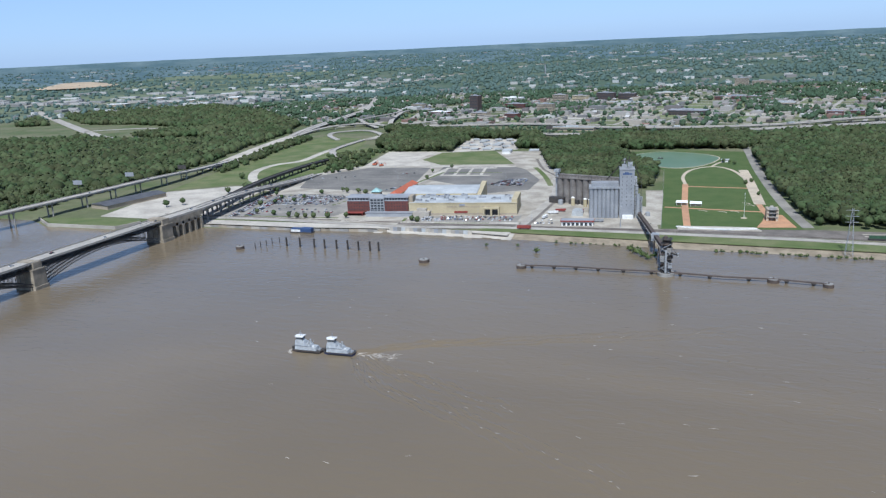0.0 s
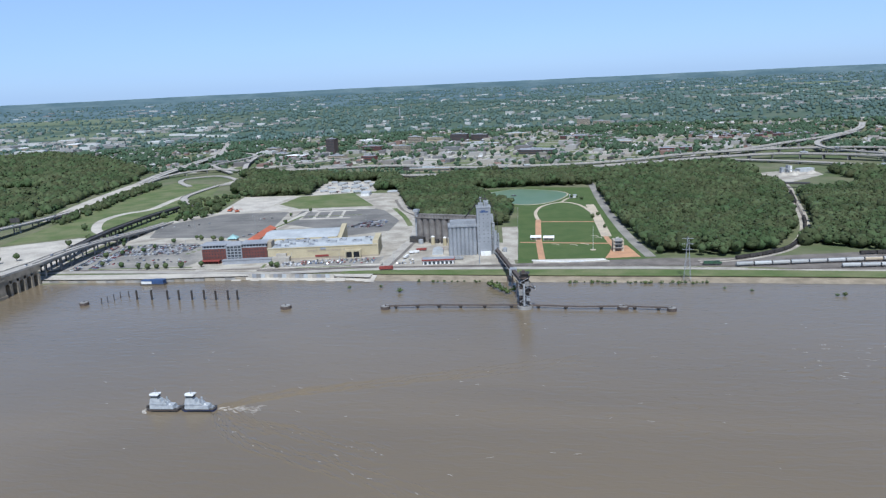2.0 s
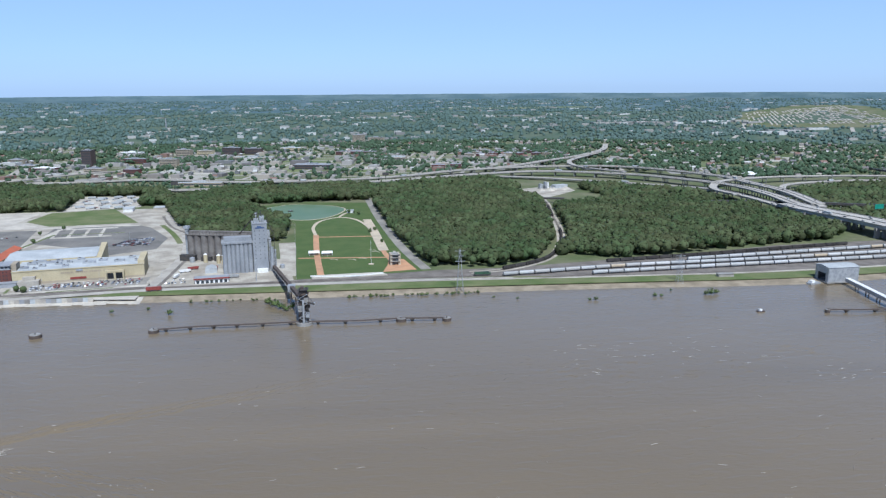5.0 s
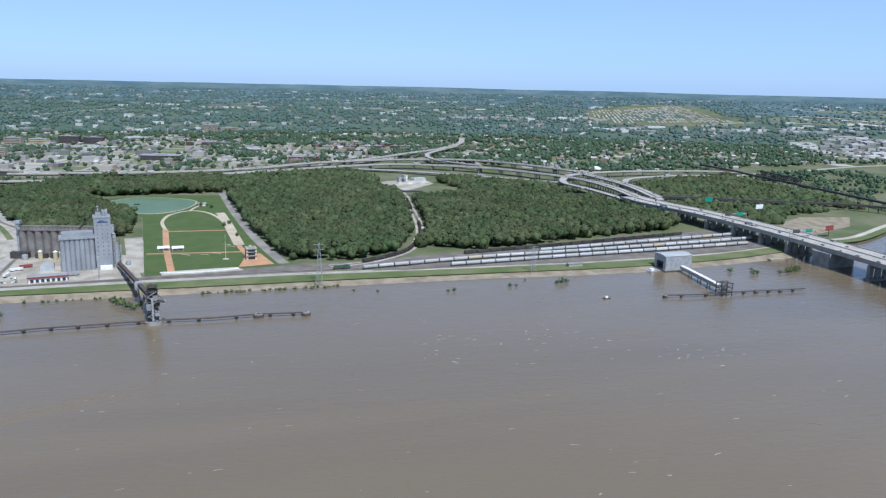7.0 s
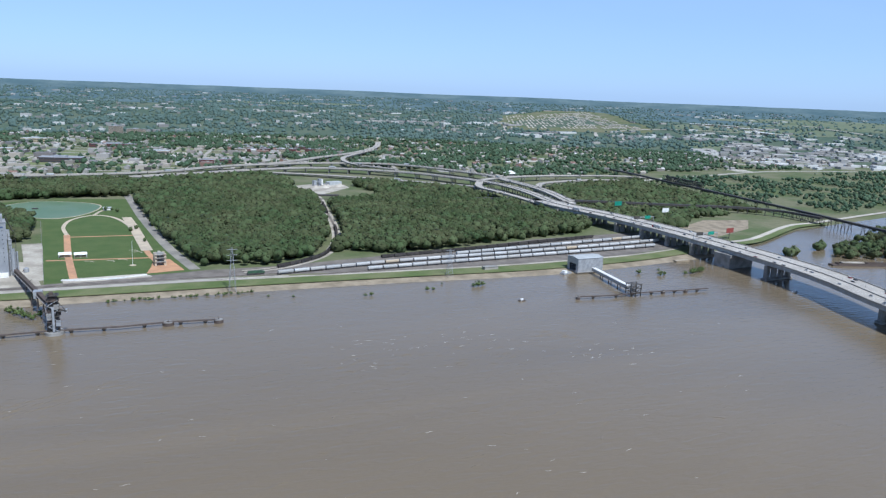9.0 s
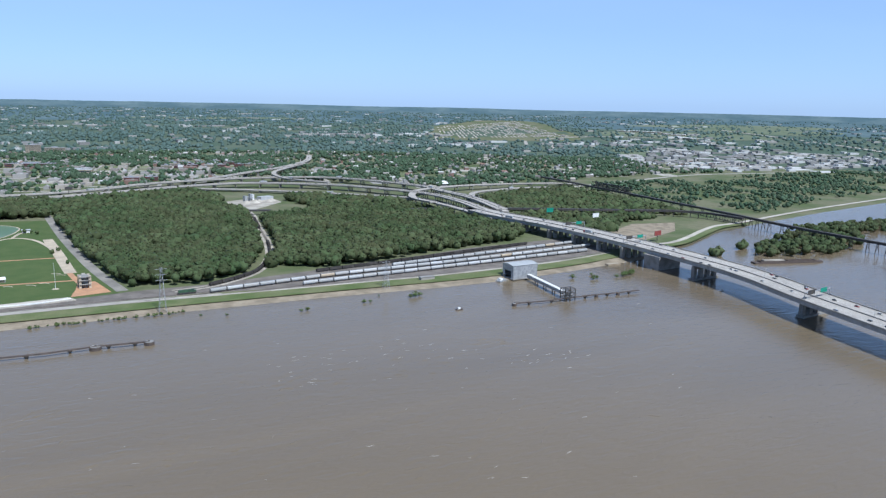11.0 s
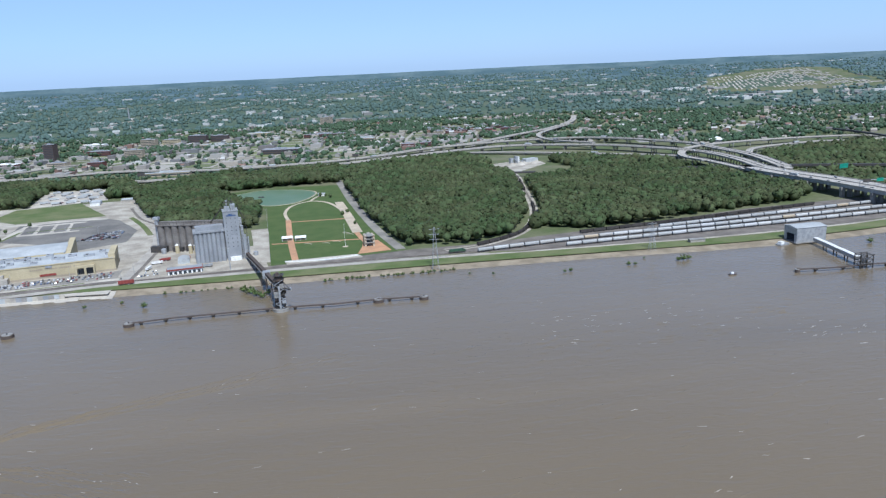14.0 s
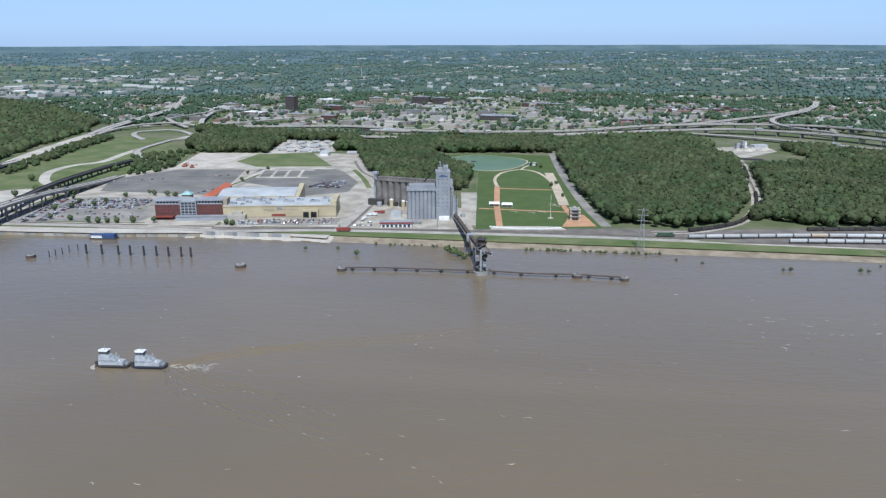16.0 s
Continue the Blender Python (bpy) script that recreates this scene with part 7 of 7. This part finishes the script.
for row in (
    ("office_tower", -656, 2012, 26, 22, 41, -13, M_DARKBRICK, "dark brick office tower", 10), ("office_block", -448, 1962, 44, 18, 20, -13, M_TAN, "tan brick office block", 5),
    ("office_block", -471, 2250, 42, 20, 22, -13, M_TAN, "pale tan office block", 5), ("office_block", -414, 2268, 46, 20, 17, -13, M_CREAM, "cream office block with flat roof", 4),
    ("brick_block", -346, 2310, 54, 22, 21, -13, M_DARKBRICK, "dark red brick block", 5), ("brick_block", -285, 2320, 50, 20, 17, -13, M_DARKBRICK, "dark red brick block", 4),
    ("apartment_slab", 33, 2780, 44, 16, 26, -5, M_TAN, "pale slab of flats", 8), ("apartment_slab", 95, 2775, 60, 14, 17, -5, M_TAN, "long pale slab of flats", 5),
    ("brick_school", 208, 1798, 32, 20, 10, -8, M_BRICK, "low red brick school wing", 2), ("brick_school", 252, 1815, 28, 18, 9, -8, M_BRICK, "low red brick school wing", 2),
    ("shop_block", -720, 1900, 60, 30, 9, -13, M_BRICK, "low red brick shop block with a white roof", 2, M_WHITE), ("shop_block", -790, 1990, 46, 30, 8, -13, M_TAN, "low tan shop block", 2),
    ("shop_block", -600, 1880, 44, 26, 8, -13, M_TAN, "low tan shop block", 2), ("shop_block", -560, 2080, 60, 24, 12, -13, M_BRICK, "low brick works with flat roof", 3),
    ("long_shed", -260, 2120, 110, 26, 8, -13, M_TAN, "long low pale shed", 1, M_ROOF), ("long_shed", -90, 1860, 90, 40, 10, -13, M_DARKBRICK, "large dark brick works hall", 2),
    ("white_shed", -300, 1560, 90, 14, 6, -6, M_TAN, "long pale-roofed shed by the motorway", 1, M_ROOF), ("long_shed", 20, 2250, 120, 30, 9, -13, M_BRICK, "long red brick works", 2),
    ("shop_block", -500, 1820, 34, 22, 10, -13, M_BRICK, "low brick block with flat roof", 2), ("shop_block", -870, 2120, 40, 24, 12, -13, M_TAN, "tan block with flat roof", 3), ("shop_block", 120, 2060, 60, 30, 7, -13, M_TAN, "low pale shop hall", 1, M_ROOF),
    ("shop_block", -180, 2420, 70, 30, 10, -13, M_CREAM, "low cream hall with pale roof", 2, M_ROOF), ("shop_block", -640, 2350, 60, 26, 9, -13, M_WHITE, "low white hall with white roof", 2, M_WHITE),
):
    block(*row)
# apartments with red roofs
for i in range(22):
    block("row_house", 330 + (i % 8) * 38 + rng.uniform(-8, 8), 2130 + (i // 8) * 62 + rng.uniform(-10, 10), 28, 13, 7, -10 + rng.uniform(-8, 8), M_BRICK if i % 3 else M_TAN, "low red brick row of flats", 2)
# gravel works
e = thing("gravel_works", 372, 1402, LAND, 20, "white gravel works with hoppers and heaps", "works")
part("hopper", Geo().box(-20, -14, -3, 3, 0, 10), M_GALV, e)
part("hopper", Geo().box(-8, -3, -2, 4, 0, 13), M_GALV, e)
part("tank", Geo().cyl(2, 4, 2.6, 0, 11, 14), M_WHITE, e)
part("shed", Geo().box(12, 40, -8, 6, 0, 6), M_ROOF, e)
part("belt", Geo().beam((-14, 0, 9), (8, -14, 2), 1.2), M_GALV, e)
for k in range(5):
    part("gravel_heap", Geo().cyl(-30 + k * 14, -22 - (k % 2) * 10, 8, 0, 5, 14, 0.6), M_WHITELOT, e)
e = thing("white_dome", 848, 1528, LAND, 0, "white tent-roofed pavilion among trees", "pavilion")
part("roof", Geo().cyl(0, 0, 17, 5, 11, 16, 1.0), M_WHITE, e)
part("wall", Geo().cyl(0, 0, 14, 0, 5, 16), M_ROOFGREY, e)
e = thing("yard_office", -344, 1240, LAND, 5, "white flat-roofed yard office", "shed")
part("wall", Geo().box(-14, 0, -8, 14, 0, 5), M_WHITE, e)
part("roof", Geo().box(-14.6, 0.6, -8.6, 14.6, 5, 5.8), M_ROOF, e)
e = thing("yard_store", -300, 1250, LAND, 5, "pale flat-roofed yard store", "shed")
part("wall", Geo().box(-14, 10, -8, 8, 0, 4.5), M_CONC, e)
part("roof", Geo().box(-14.6, 10.6, -8.6, 8.6, 4.5, 5.2), M_ROOF, e)
for k, (x, y) in enumerate(((-545, 1098), (-530, 1092), (-548, 1108))):
    e = thing("earth_mover", x + 12, y, LAND + 0.1, k * 40, "orange earth mover on the bare lot", "excavator", "earth movers")
    part("body", Geo().box(-3, 3, -1.6, 1.6, 1, 3.2), M_ORANGE, e)
    part("track", Geo().box(-3.4, 3.4, -2, 2, 0, 1), M_TYRE, e)
    part("arm", Geo().beam((2, 0, 3), (6.5, 0, 5), 0.5).beam((6.5, 0, 5), (8, 0, 1.5), 0.4), M_ORANGE, e)
    part("cab", Geo().box(-1, 1, -1.4, 0, 3.2, 4.6), M_GLASS, e)

# clutter of the silo yard: trailers, tanks, a fence, a gantry leg
for k, (x, y, dg) in enumerate(((-176, 800, 20), (-170, 812, 20), (-122, 770, 5), (-180, 778, 80), (-150, 812, 10), (-118, 806, 0))):
    e = thing("grain_trailer", x, y, LAND, dg, "parked grain trailer in the dusty yard", "trailer", "grain trailers")
    side_form(e, "hopper_body", [(-5.5, 1.5), (-5.8, 3.3), (5.8, 3.3), (5.5, 1.5), (2.5, 0.8), (0, 1.4), (-2.5, 0.8)], 2.2, 2.5, (M_WHITE, M_RED, M_GALV)[k % 3])
    wheel_set(e, (-4.6, -3.4), 2.4, 0.5)
    part("landing_leg", Geo().box(4.2, 4.5, -0.8, 0.8, 0, 1.5), M_STEEL, e)
for x, y, r, h in ((-178, 850, 3, 5), (-100, 822, 2.2, 7), (-96, 826, 2.2, 7), (-76, 806, 2.5, 4)):
    e = thing("steel_tank", x, y, LAND, 0, "small grey steel tank in the yard", "tank", "yard tanks")
    part("tank_shell", Geo().cyl(0, 0, r, 0, h, 16), M_GALV, e)
    part("tank_roof", Geo().cyl(0, 0, r, h, h + 1, 16, 0.3), M_ROOFGREY, e)
fn = thing("wire_fence", 0, 0, 0, 0, "thin wire fence along the lawn", "fence")
fence_pts = [(-58 - 24 * k / 40, 756 + 330 * k / 40) for k in range(41)]
for k, (x, y) in enumerate(fence_pts):
    part("fence_post", Geo().cyl(x, y, 0.1, LAND, LAND + 2.0, 6), M_GALV, fn)
for h in (0.4, 1.2, 1.9):
    part("fence_wire", Geo().strip([(x, y, LAND + h) for x, y in fence_pts], 0.05, 0.05), M_GALV, fn)
e = thing("mast_pole", -97, 752, LAND, 0, "tall pale steel pole by the river line", "pole")
part("shaft", Geo().cyl(0, 0, 0.5, -1, 22, 8, 0.25), M_GALV, e)
part("head", Geo().box(-1.2, 1.2, -0.3, 0.3, 21.4, 22), M_GALV, e)
for x, y in ((-24, 835), (-4, 832), (8, 836), (20, 880), (24, 870)):
    e = thing("play_ring", x, y, LAND, 0, "pale curved paving ring in the lawn", "paving", "lawn rings")
    ring = [(6 * math.cos(a * 0.16), 6 * math.sin(a * 0.16), 0.22) for a in range(13)]
    part("ring_stones", Geo().strip(ring, 0.8, 0.3), M_SANDPATH, e)
    part("ring_kerb", Geo().strip([(p[0] * 1.1, p[1] * 1.1, 0.26) for p in ring], 0.25, 0.3), M_CONC, e)

# far things on the valley's rim: yards, works, roads, a sand heap
yard = Geo()
for i in range(34):
    u = i / 33
    x0, y0, x1, y1 = 1960 + 930 * u, 3540 + 110 * u, 2850 + 1900 * u, 5250 + 1750 * u
    for k in range(9):
        if rng.uniform() < 0.75:
            t0 = k / 9 + rng.uniform(0, 0.03)
            t1 = t0 + rng.uniform(0.04, 0.09)
            pts = []
            for t in (t0, min(t1, 1)):
                fx, fy, fz, fk = (float(c) for c in far(x0 + (x1 - x0) * t, y0 + (y1 - y0) * t))
                pts.append((fx, fy, fz + 2.4))
            yard.strip(pts, 7, 2.8)
yard_floor = Geo()
yf = []
for x, y in smooth(YARD + YARD[:1], 5)[:-1]:
    fx, fy, fz, fk = (float(c) for c in far(x, y))
    yf.append((fx, fy, fz + 0.6))
yard_floor.add(yf, [tuple(range(len(yf)))])
surface("far_yard_floor", yard_floor, M_LAND, "green and bare floor of a distant goods yard", "goods yard")
tagged(part("far_yard", yard, M_WHITELOT), "pale rows of a distant goods yard", "goods yard", kind="stuff")
works = Geo()
wpoly = WORKS
kx, ky, krng = scatter(wpoly, 46, 0.42, 30)
for x, y in zip(kx, ky):
    fx, fy, fz, fk = (float(c) for c in far(x, y))
    works.obox(fx, fy, krng.uniform(12, 60) * fk, krng.uniform(10, 26) * fk, -10, fz - 0.5, fz + krng.uniform(4, 8) * fk)
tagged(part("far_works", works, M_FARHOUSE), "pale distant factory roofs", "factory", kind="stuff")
lots = Geo()
kx, ky, krng = scatter(wpoly, 90, 0.55, 31)
for x, y in zip(kx, ky):
    fx, fy, fz, fk = (float(c) for c in far(x, y))
    lots.obox(fx, fy, 80 * fk, 60 * fk, -10, fz - 1, fz + 0.3)
for cx_, cy_, m_, sp in ((1720, 3950, 40, 260), (-3000, 2600, 60, 420), (-1900, 2700, 40, 320), (2900, 2900, 50, 500), (-1700, 3600, 24, 300), (900, 5200, 24, 600)):
    for _ in range(m_):
        fx, fy, fz, fk = (float(c) for c in far(cx_ + rng.normal(0, sp), cy_ + rng.normal(0, sp * 0.5)))
        s_ = fk * 1.3
        lots.obox(fx, fy, rng.uniform(20, 90) * s_, rng.uniform(15, 40) * s_, rng.uniform(-20, 20), fz - 1, fz + 7 * fk)
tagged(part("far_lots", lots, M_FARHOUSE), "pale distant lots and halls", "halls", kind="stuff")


def far_road(pts, w, label):
    path = []
    for x, y in smooth(pts, 8):
        fx, fy, fz, fk = (float(c) for c in far(x, y))
        path.append((fx, fy, fz + 1.2))
    surface("far_road", Geo().strip(path, w, 1.0), M_CONC, label, "road")


far_road([(-2461, 2190), (-2000, 1850), (-1597, 1560), (-1400, 1430), (-1262, 1390), (-1150, 1410)], 26, "pale road through the north woods")
far_road([(-1600, 1560), (-1480, 1620), (-1300, 1610)], 12, "pale side road through woods")
far_road([(-1050, 2100), (-1250, 2600), (-1500, 3300), (-1500, 4300), (-1300, 5600)], 26, "pale distant motorway on the plain")
far_road([(-950, 3500), (-700, 4100), (-300, 5200), (100, 6300)], 22, "pale distant main road")
far_road([(2600, 3500), (3200, 3700), (3600, 3300)], 24, "pale distant road on the plain")
far_road([(-4200, 2600), (-3000, 2500), (-2000, 2560), (-1200, 2560)], 20, "pale distant railway road")
sx0, sy0, sz0, sk0 = (float(c) for c in far(-4400, 4300))
e = tagged(part("sand_heap", Geo().cyl(sx0, sy0, 300 * sk0, sz0 - 4, sz0 + 22 * sk0, 24, 90 * sk0), mat("orange sand", (0.42, 0.33, 0.23), (0.36, 0.285, 0.2), 0.02, 0.2, rough=0.95)), "broad tan sand heap on the plain", "sand heap")
fx, fy, fz, fk = (float(c) for c in far(-920, 4017))
e = thing("far_chimney", fx, fy, fz, 0, "slender pale chimney over the trees", "chimney")
part("shaft", Geo().cyl(0, 0, 4.0 * fk, -2, 50 * fk, 10, 2.6 * fk), M_SILO, e)
part("rim", Geo().cyl(0, 0, 3.0 * fk, 50 * fk, 52 * fk, 10), M_SILO, e)

def far_field(pts, material, label, category="field", lift=0.5):
    ring = []
    for x, y in smooth(pts + pts[:1], 4)[:-1]:
        fx, fy, fz, fk = (float(c) for c in far(x, y))
        ring.append((fx, fy, fz + lift))
    surface("far_field", Geo().add(ring, [tuple(range(len(ring)))]), material, label, category)


M_FIELD = mat("distant pasture", (0.115, 0.145, 0.085), (0.145, 0.165, 0.105), 0.006, 0.05, rough=0.95, bump=0.0)
for pts in ([(2380, 2700), (2640, 2560), (2377, 2425), (2110, 2180), (2080, 2320)], [(3300, 3900), (4000, 4500), (4700, 4100), (4300, 3300), (3500, 3250)], [(4800, 4600), (5600, 5000), (6400, 4300), (5200, 3700)],
            [(-3300, 2700), (-2900, 3100), (-2300, 2900), (-2500, 2450)], [(-3800, 4250), (-2775, 4450), (-2600, 3900), (-3500, 3700)], [(900, 7600), (2300, 7900), (2300, 7200), (950, 7000)], [(-2400, 1900), (-2150, 1780), (-2050, 1980), (-2300, 2150)], [(-5200, 3400), (-3900, 3300), (-3300, 2900), (-3800, 2500)], [(-4600, 5600), (-3000, 5600), (-2400, 4900), (-4200, 4800)], [(-2600, 3500), (-1900, 3400), (-1800, 3000), (-2500, 3150)], [(-2900, 2350), (-2560, 2420), (-2480, 2200), (-2750, 2100)], [(5200, 5800), (7200, 6400), (7800, 5200), (6000, 4700)]):
    far_field(pts, M_FIELD, "flat pale green fields on the plain")
for k, ((x0, y0), (x1, y1), w, h) in enumerate((((4032, 4535), (4082, 4108), 46, 9), ((3678, 3592), (3440, 3193), 50, 9), ((-2450, 2780), (-2250, 2640), 40, 8), ((-2330, 2420), (-2200, 2380), 34, 8), ((-1960, 2760), (-1840, 2560), 40, 9), ((-2080, 2600), (-1990, 2500), 30, 8), ((3900, 3900), (3960, 3760), 40, 8))):
    a, b = far(x0, y0), far(x1, y1)
    e = thing("far_hall", float(a[0] + b[0]) / 2, float(a[1] + b[1]) / 2, float(a[2] + b[2]) / 2, math.degrees(math.atan2(float(b[1] - a[1]), float(b[0] - a[0]))), "long low white hall on the plain", "hall", "far halls")
    ln = math.dist((float(a[0]), float(a[1])), (float(b[0]), float(b[1])))
    kk = float(a[3])
    part("wall", Geo().box(-ln / 2, ln / 2, -w * kk / 2, w * kk / 2, -2, h * kk), M_TAN, e)
    part("roof", Geo().box(-ln / 2 - 1, ln / 2 + 1, -w * kk / 2 - 1, w * kk / 2 + 1, h * kk, h * kk + 1), M_WHITE, e)
far_road([(5429, 4749), (4650, 3600), (3869, 2515), (3500, 2050)], 30, "pale distant runway on the plain")
far_road([(2110, 3900), (1700, 3150), (1422, 2700)], 14, "pale distant street")
far_road([(2300, 3280), (2080, 2950), (1900, 2680)], 14, "pale distant street")
far_road([(2560, 3420), (2250, 2980), (1950, 2560)], 14, "pale distant street")

# lamp posts on the bridges and in the car parks
def lamp(x, y, z, h, turn):
    e = thing("street_lamp", x, y, z, turn, "tall grey street lamp with a short arm", "street lamp", "street lamps")
    part("post", Geo().cyl(0, 0, 0.16, 0, h, 6, 0.09), M_GALV, e)
    part("arm", Geo().beam((0, 0, h), (1.8, 0, h + 0.3), 0.12), M_GALV, e)
    part("lamp_head", Geo().box(1.5, 2.4, -0.18, 0.18, h + 0.2, h + 0.38), M_ROOFGREY, e)


for i in range(0, len(_p), 4):
    lamp(_p[i][0], _p[i][1], _p[i][2] + 0.8, 9, 0)
for x, y in ((-540, 815), (-500, 825), (-470, 840), (-300, 752), (-250, 762), (-280, 980), (-330, 1020), (-190, 760), (-196, 735), (-440, 980), (-520, 960), (-470, 1040)):
    lamp(x, y, LAND, 12, float(rng.uniform(0, 360)))
for y in range(430, 630, 40):
    lamp(EX + 7.4, y, 23.6, 7, 180)

# foam flecks and the tugs' wake
foam = Geo()


def fleck(x, y, l, w, deg):
    pts = smooth([(-l / 2, 0), (-l / 6, w * rng.uniform(-1, 1)), (l / 5, w * rng.uniform(-1, 1)), (l / 2, w * rng.uniform(-0.8, 0.8))], 3)
    c, s_ = math.cos(radians(deg)), math.sin(radians(deg))
    n = len(pts)
    lift = 0.04 + 0.0006 * (len(foam.f) % 400)
    top, low = [], []
    for i, (a, b) in enumerate(pts):
        wd = w * 0.5 * math.sin(math.pi * (i + 0.35) / n) * rng.uniform(0.5, 1.2)
        top.append((x + c * a - s_ * (b + wd), y + s_ * a + c * (b + wd), lift))
        low.append((x + c * a - s_ * (b - wd), y + s_ * a + c * (b - wd), lift))
    foam.add(low + top, [(i, i + 1, n + i + 1, n + i) for i in range(n - 1)])


for _ in range(95):
    y = float(rng.uniform(270, 600))
    fleck(float(rng.uniform(-0.75, 1.15)) * y, y, rng.uniform(1.5, 5.5), rng.uniform(0.25, 0.7), rng.uniform(-25, 25))
for _ in range(60):
    k = rng.uniform(0, 1)
    fleck(float(150 + 220 * k + rng.normal(0, 12)), float(480 + 40 * math.sin(k * 5) + rng.normal(0, 12)), rng.uniform(1.5, 6), rng.uniform(0.25, 0.8), rng.uniform(-25, 25))
for _ in range(300):
    k = rng.uniform(0, 1) ** 1.6
    fleck(float(-214 + 26 * k), float(400 + rng.normal(0, 1.0 + 2.6 * k)), rng.uniform(1, 4), rng.uniform(0.3, 0.9) * (1 - 0.5 * k), rng.uniform(-12, 25))
WAKE = [[(-214, 403), (-190, 420), (-150, 437), (-104, 453), (-50, 472), (10, 495)], [(-212, 391), (-198, 374), (-178, 358), (-150, 347), (-115, 333), (-70, 312), (-35, 296)], [(-208, 394), (-190, 383), (-160, 374), (-128, 361), (-100, 350)]]
for arm in WAKE:
    path = smooth(arm, 10)
    for a, b in zip(path, path[1:]):
        if rng.uniform() < 0.22:
            dg = math.degrees(math.atan2(b[1] - a[1], b[0] - a[0]))
            fleck(a[0] + rng.normal(0, 1.2), a[1] + rng.normal(0, 1.2), rng.uniform(1.2, 3.6), rng.uniform(0.2, 0.5), dg + rng.normal(0, 14))
for k in range(40):
    a = k / 40 * math.pi
    fleck(-258 - 3.5 * math.sin(a), 394.5 + 4.2 * math.cos(a), 2.2, 0.6, 90 + math.degrees(a))
tagged(part("river_foam", foam, M_FOAM), "pale foam flecks and a thin wake on the river", "foam", kind="stuff")


def wave(ridge, x, y, length, width, h, deg):
    """A short low wave with a soft crest."""
    c, s_ = math.cos(radians(deg)), math.sin(radians(deg))
    m, vs = 9, []
    bend = rng.uniform(-0.12, 0.12) * length
    for i in range(m + 1):
        t = i / m
        u = (t - 0.5) * length
        k = math.sin(math.pi * t)
        for j, (w_, z_) in enumerate(((-1, 0), (-0.45, 0.5), (0, 1), (0.3, 0.5), (0.7, 0))):
            b_ = w_ * width / 2 * (0.25 + 0.75 * k) + bend * k
            vs.append((x + c * u - s_ * b_, y + s_ * u + c * b_, 0.012 + z_ * h * k - (0.06 if j in (0, 4) else 0.0)))
    ridge.add(vs, [(5 * i + j, 5 * i + 5 + j, 5 * i + 6 + j, 5 * i + 1 + j) for i in range(m) for j in range(4)])


waves = Geo()
for k, arm in enumerate(WAKE):
    path = smooth(arm, 10)
    for i in range(0, len(path) - 1, 1):
        a, b = path[i], path[i + 1]
        dg = math.degrees(math.atan2(b[1] - a[1], b[0] - a[0]))
        fade = 1 - 0.75 * i / len(path)
        for row in range(3):
            side = (row - 1) * (3.0 + 5.0 * i / len(path)) + rng.normal(0, 0.8)
            nx, ny = -math.sin(radians(dg)), math.cos(radians(dg))
            wave(waves, a[0] + nx * side, a[1] + ny * side, rng.uniform(8, 15), rng.uniform(2.2, 3.4), 0.75 * fade * rng.uniform(0.4, 1.1), dg + (9 if k == 0 else -9) + rng.normal(0, 4))
# eddies and boils further out
for cx_, cy_, n_, sp in ((150, 480, 26, 34), (250, 470, 26, 30), (60, 400, 18, 40), (330, 500, 22, 26), (-60, 430, 14, 40), (200, 350, 20, 50), (420, 520, 16, 30), (90, 300, 12, 40), (480, 430, 12, 40)):
    for _ in range(n_):
        wave(waves, cx_ + rng.normal(0, sp), cy_ + rng.normal(0, sp * 0.5), rng.uniform(4, 11), rng.uniform(0.9, 2.0), rng.uniform(0.12, 0.34), rng.normal(8, 22))
ww = part("river_waves", waves, M_RIVER)
ww.data.polygons.foreach_set("use_smooth", [True] * len(ww.data.polygons))
tagged(ww, "low brown wake waves and eddies on the river", "waves", kind="stuff")
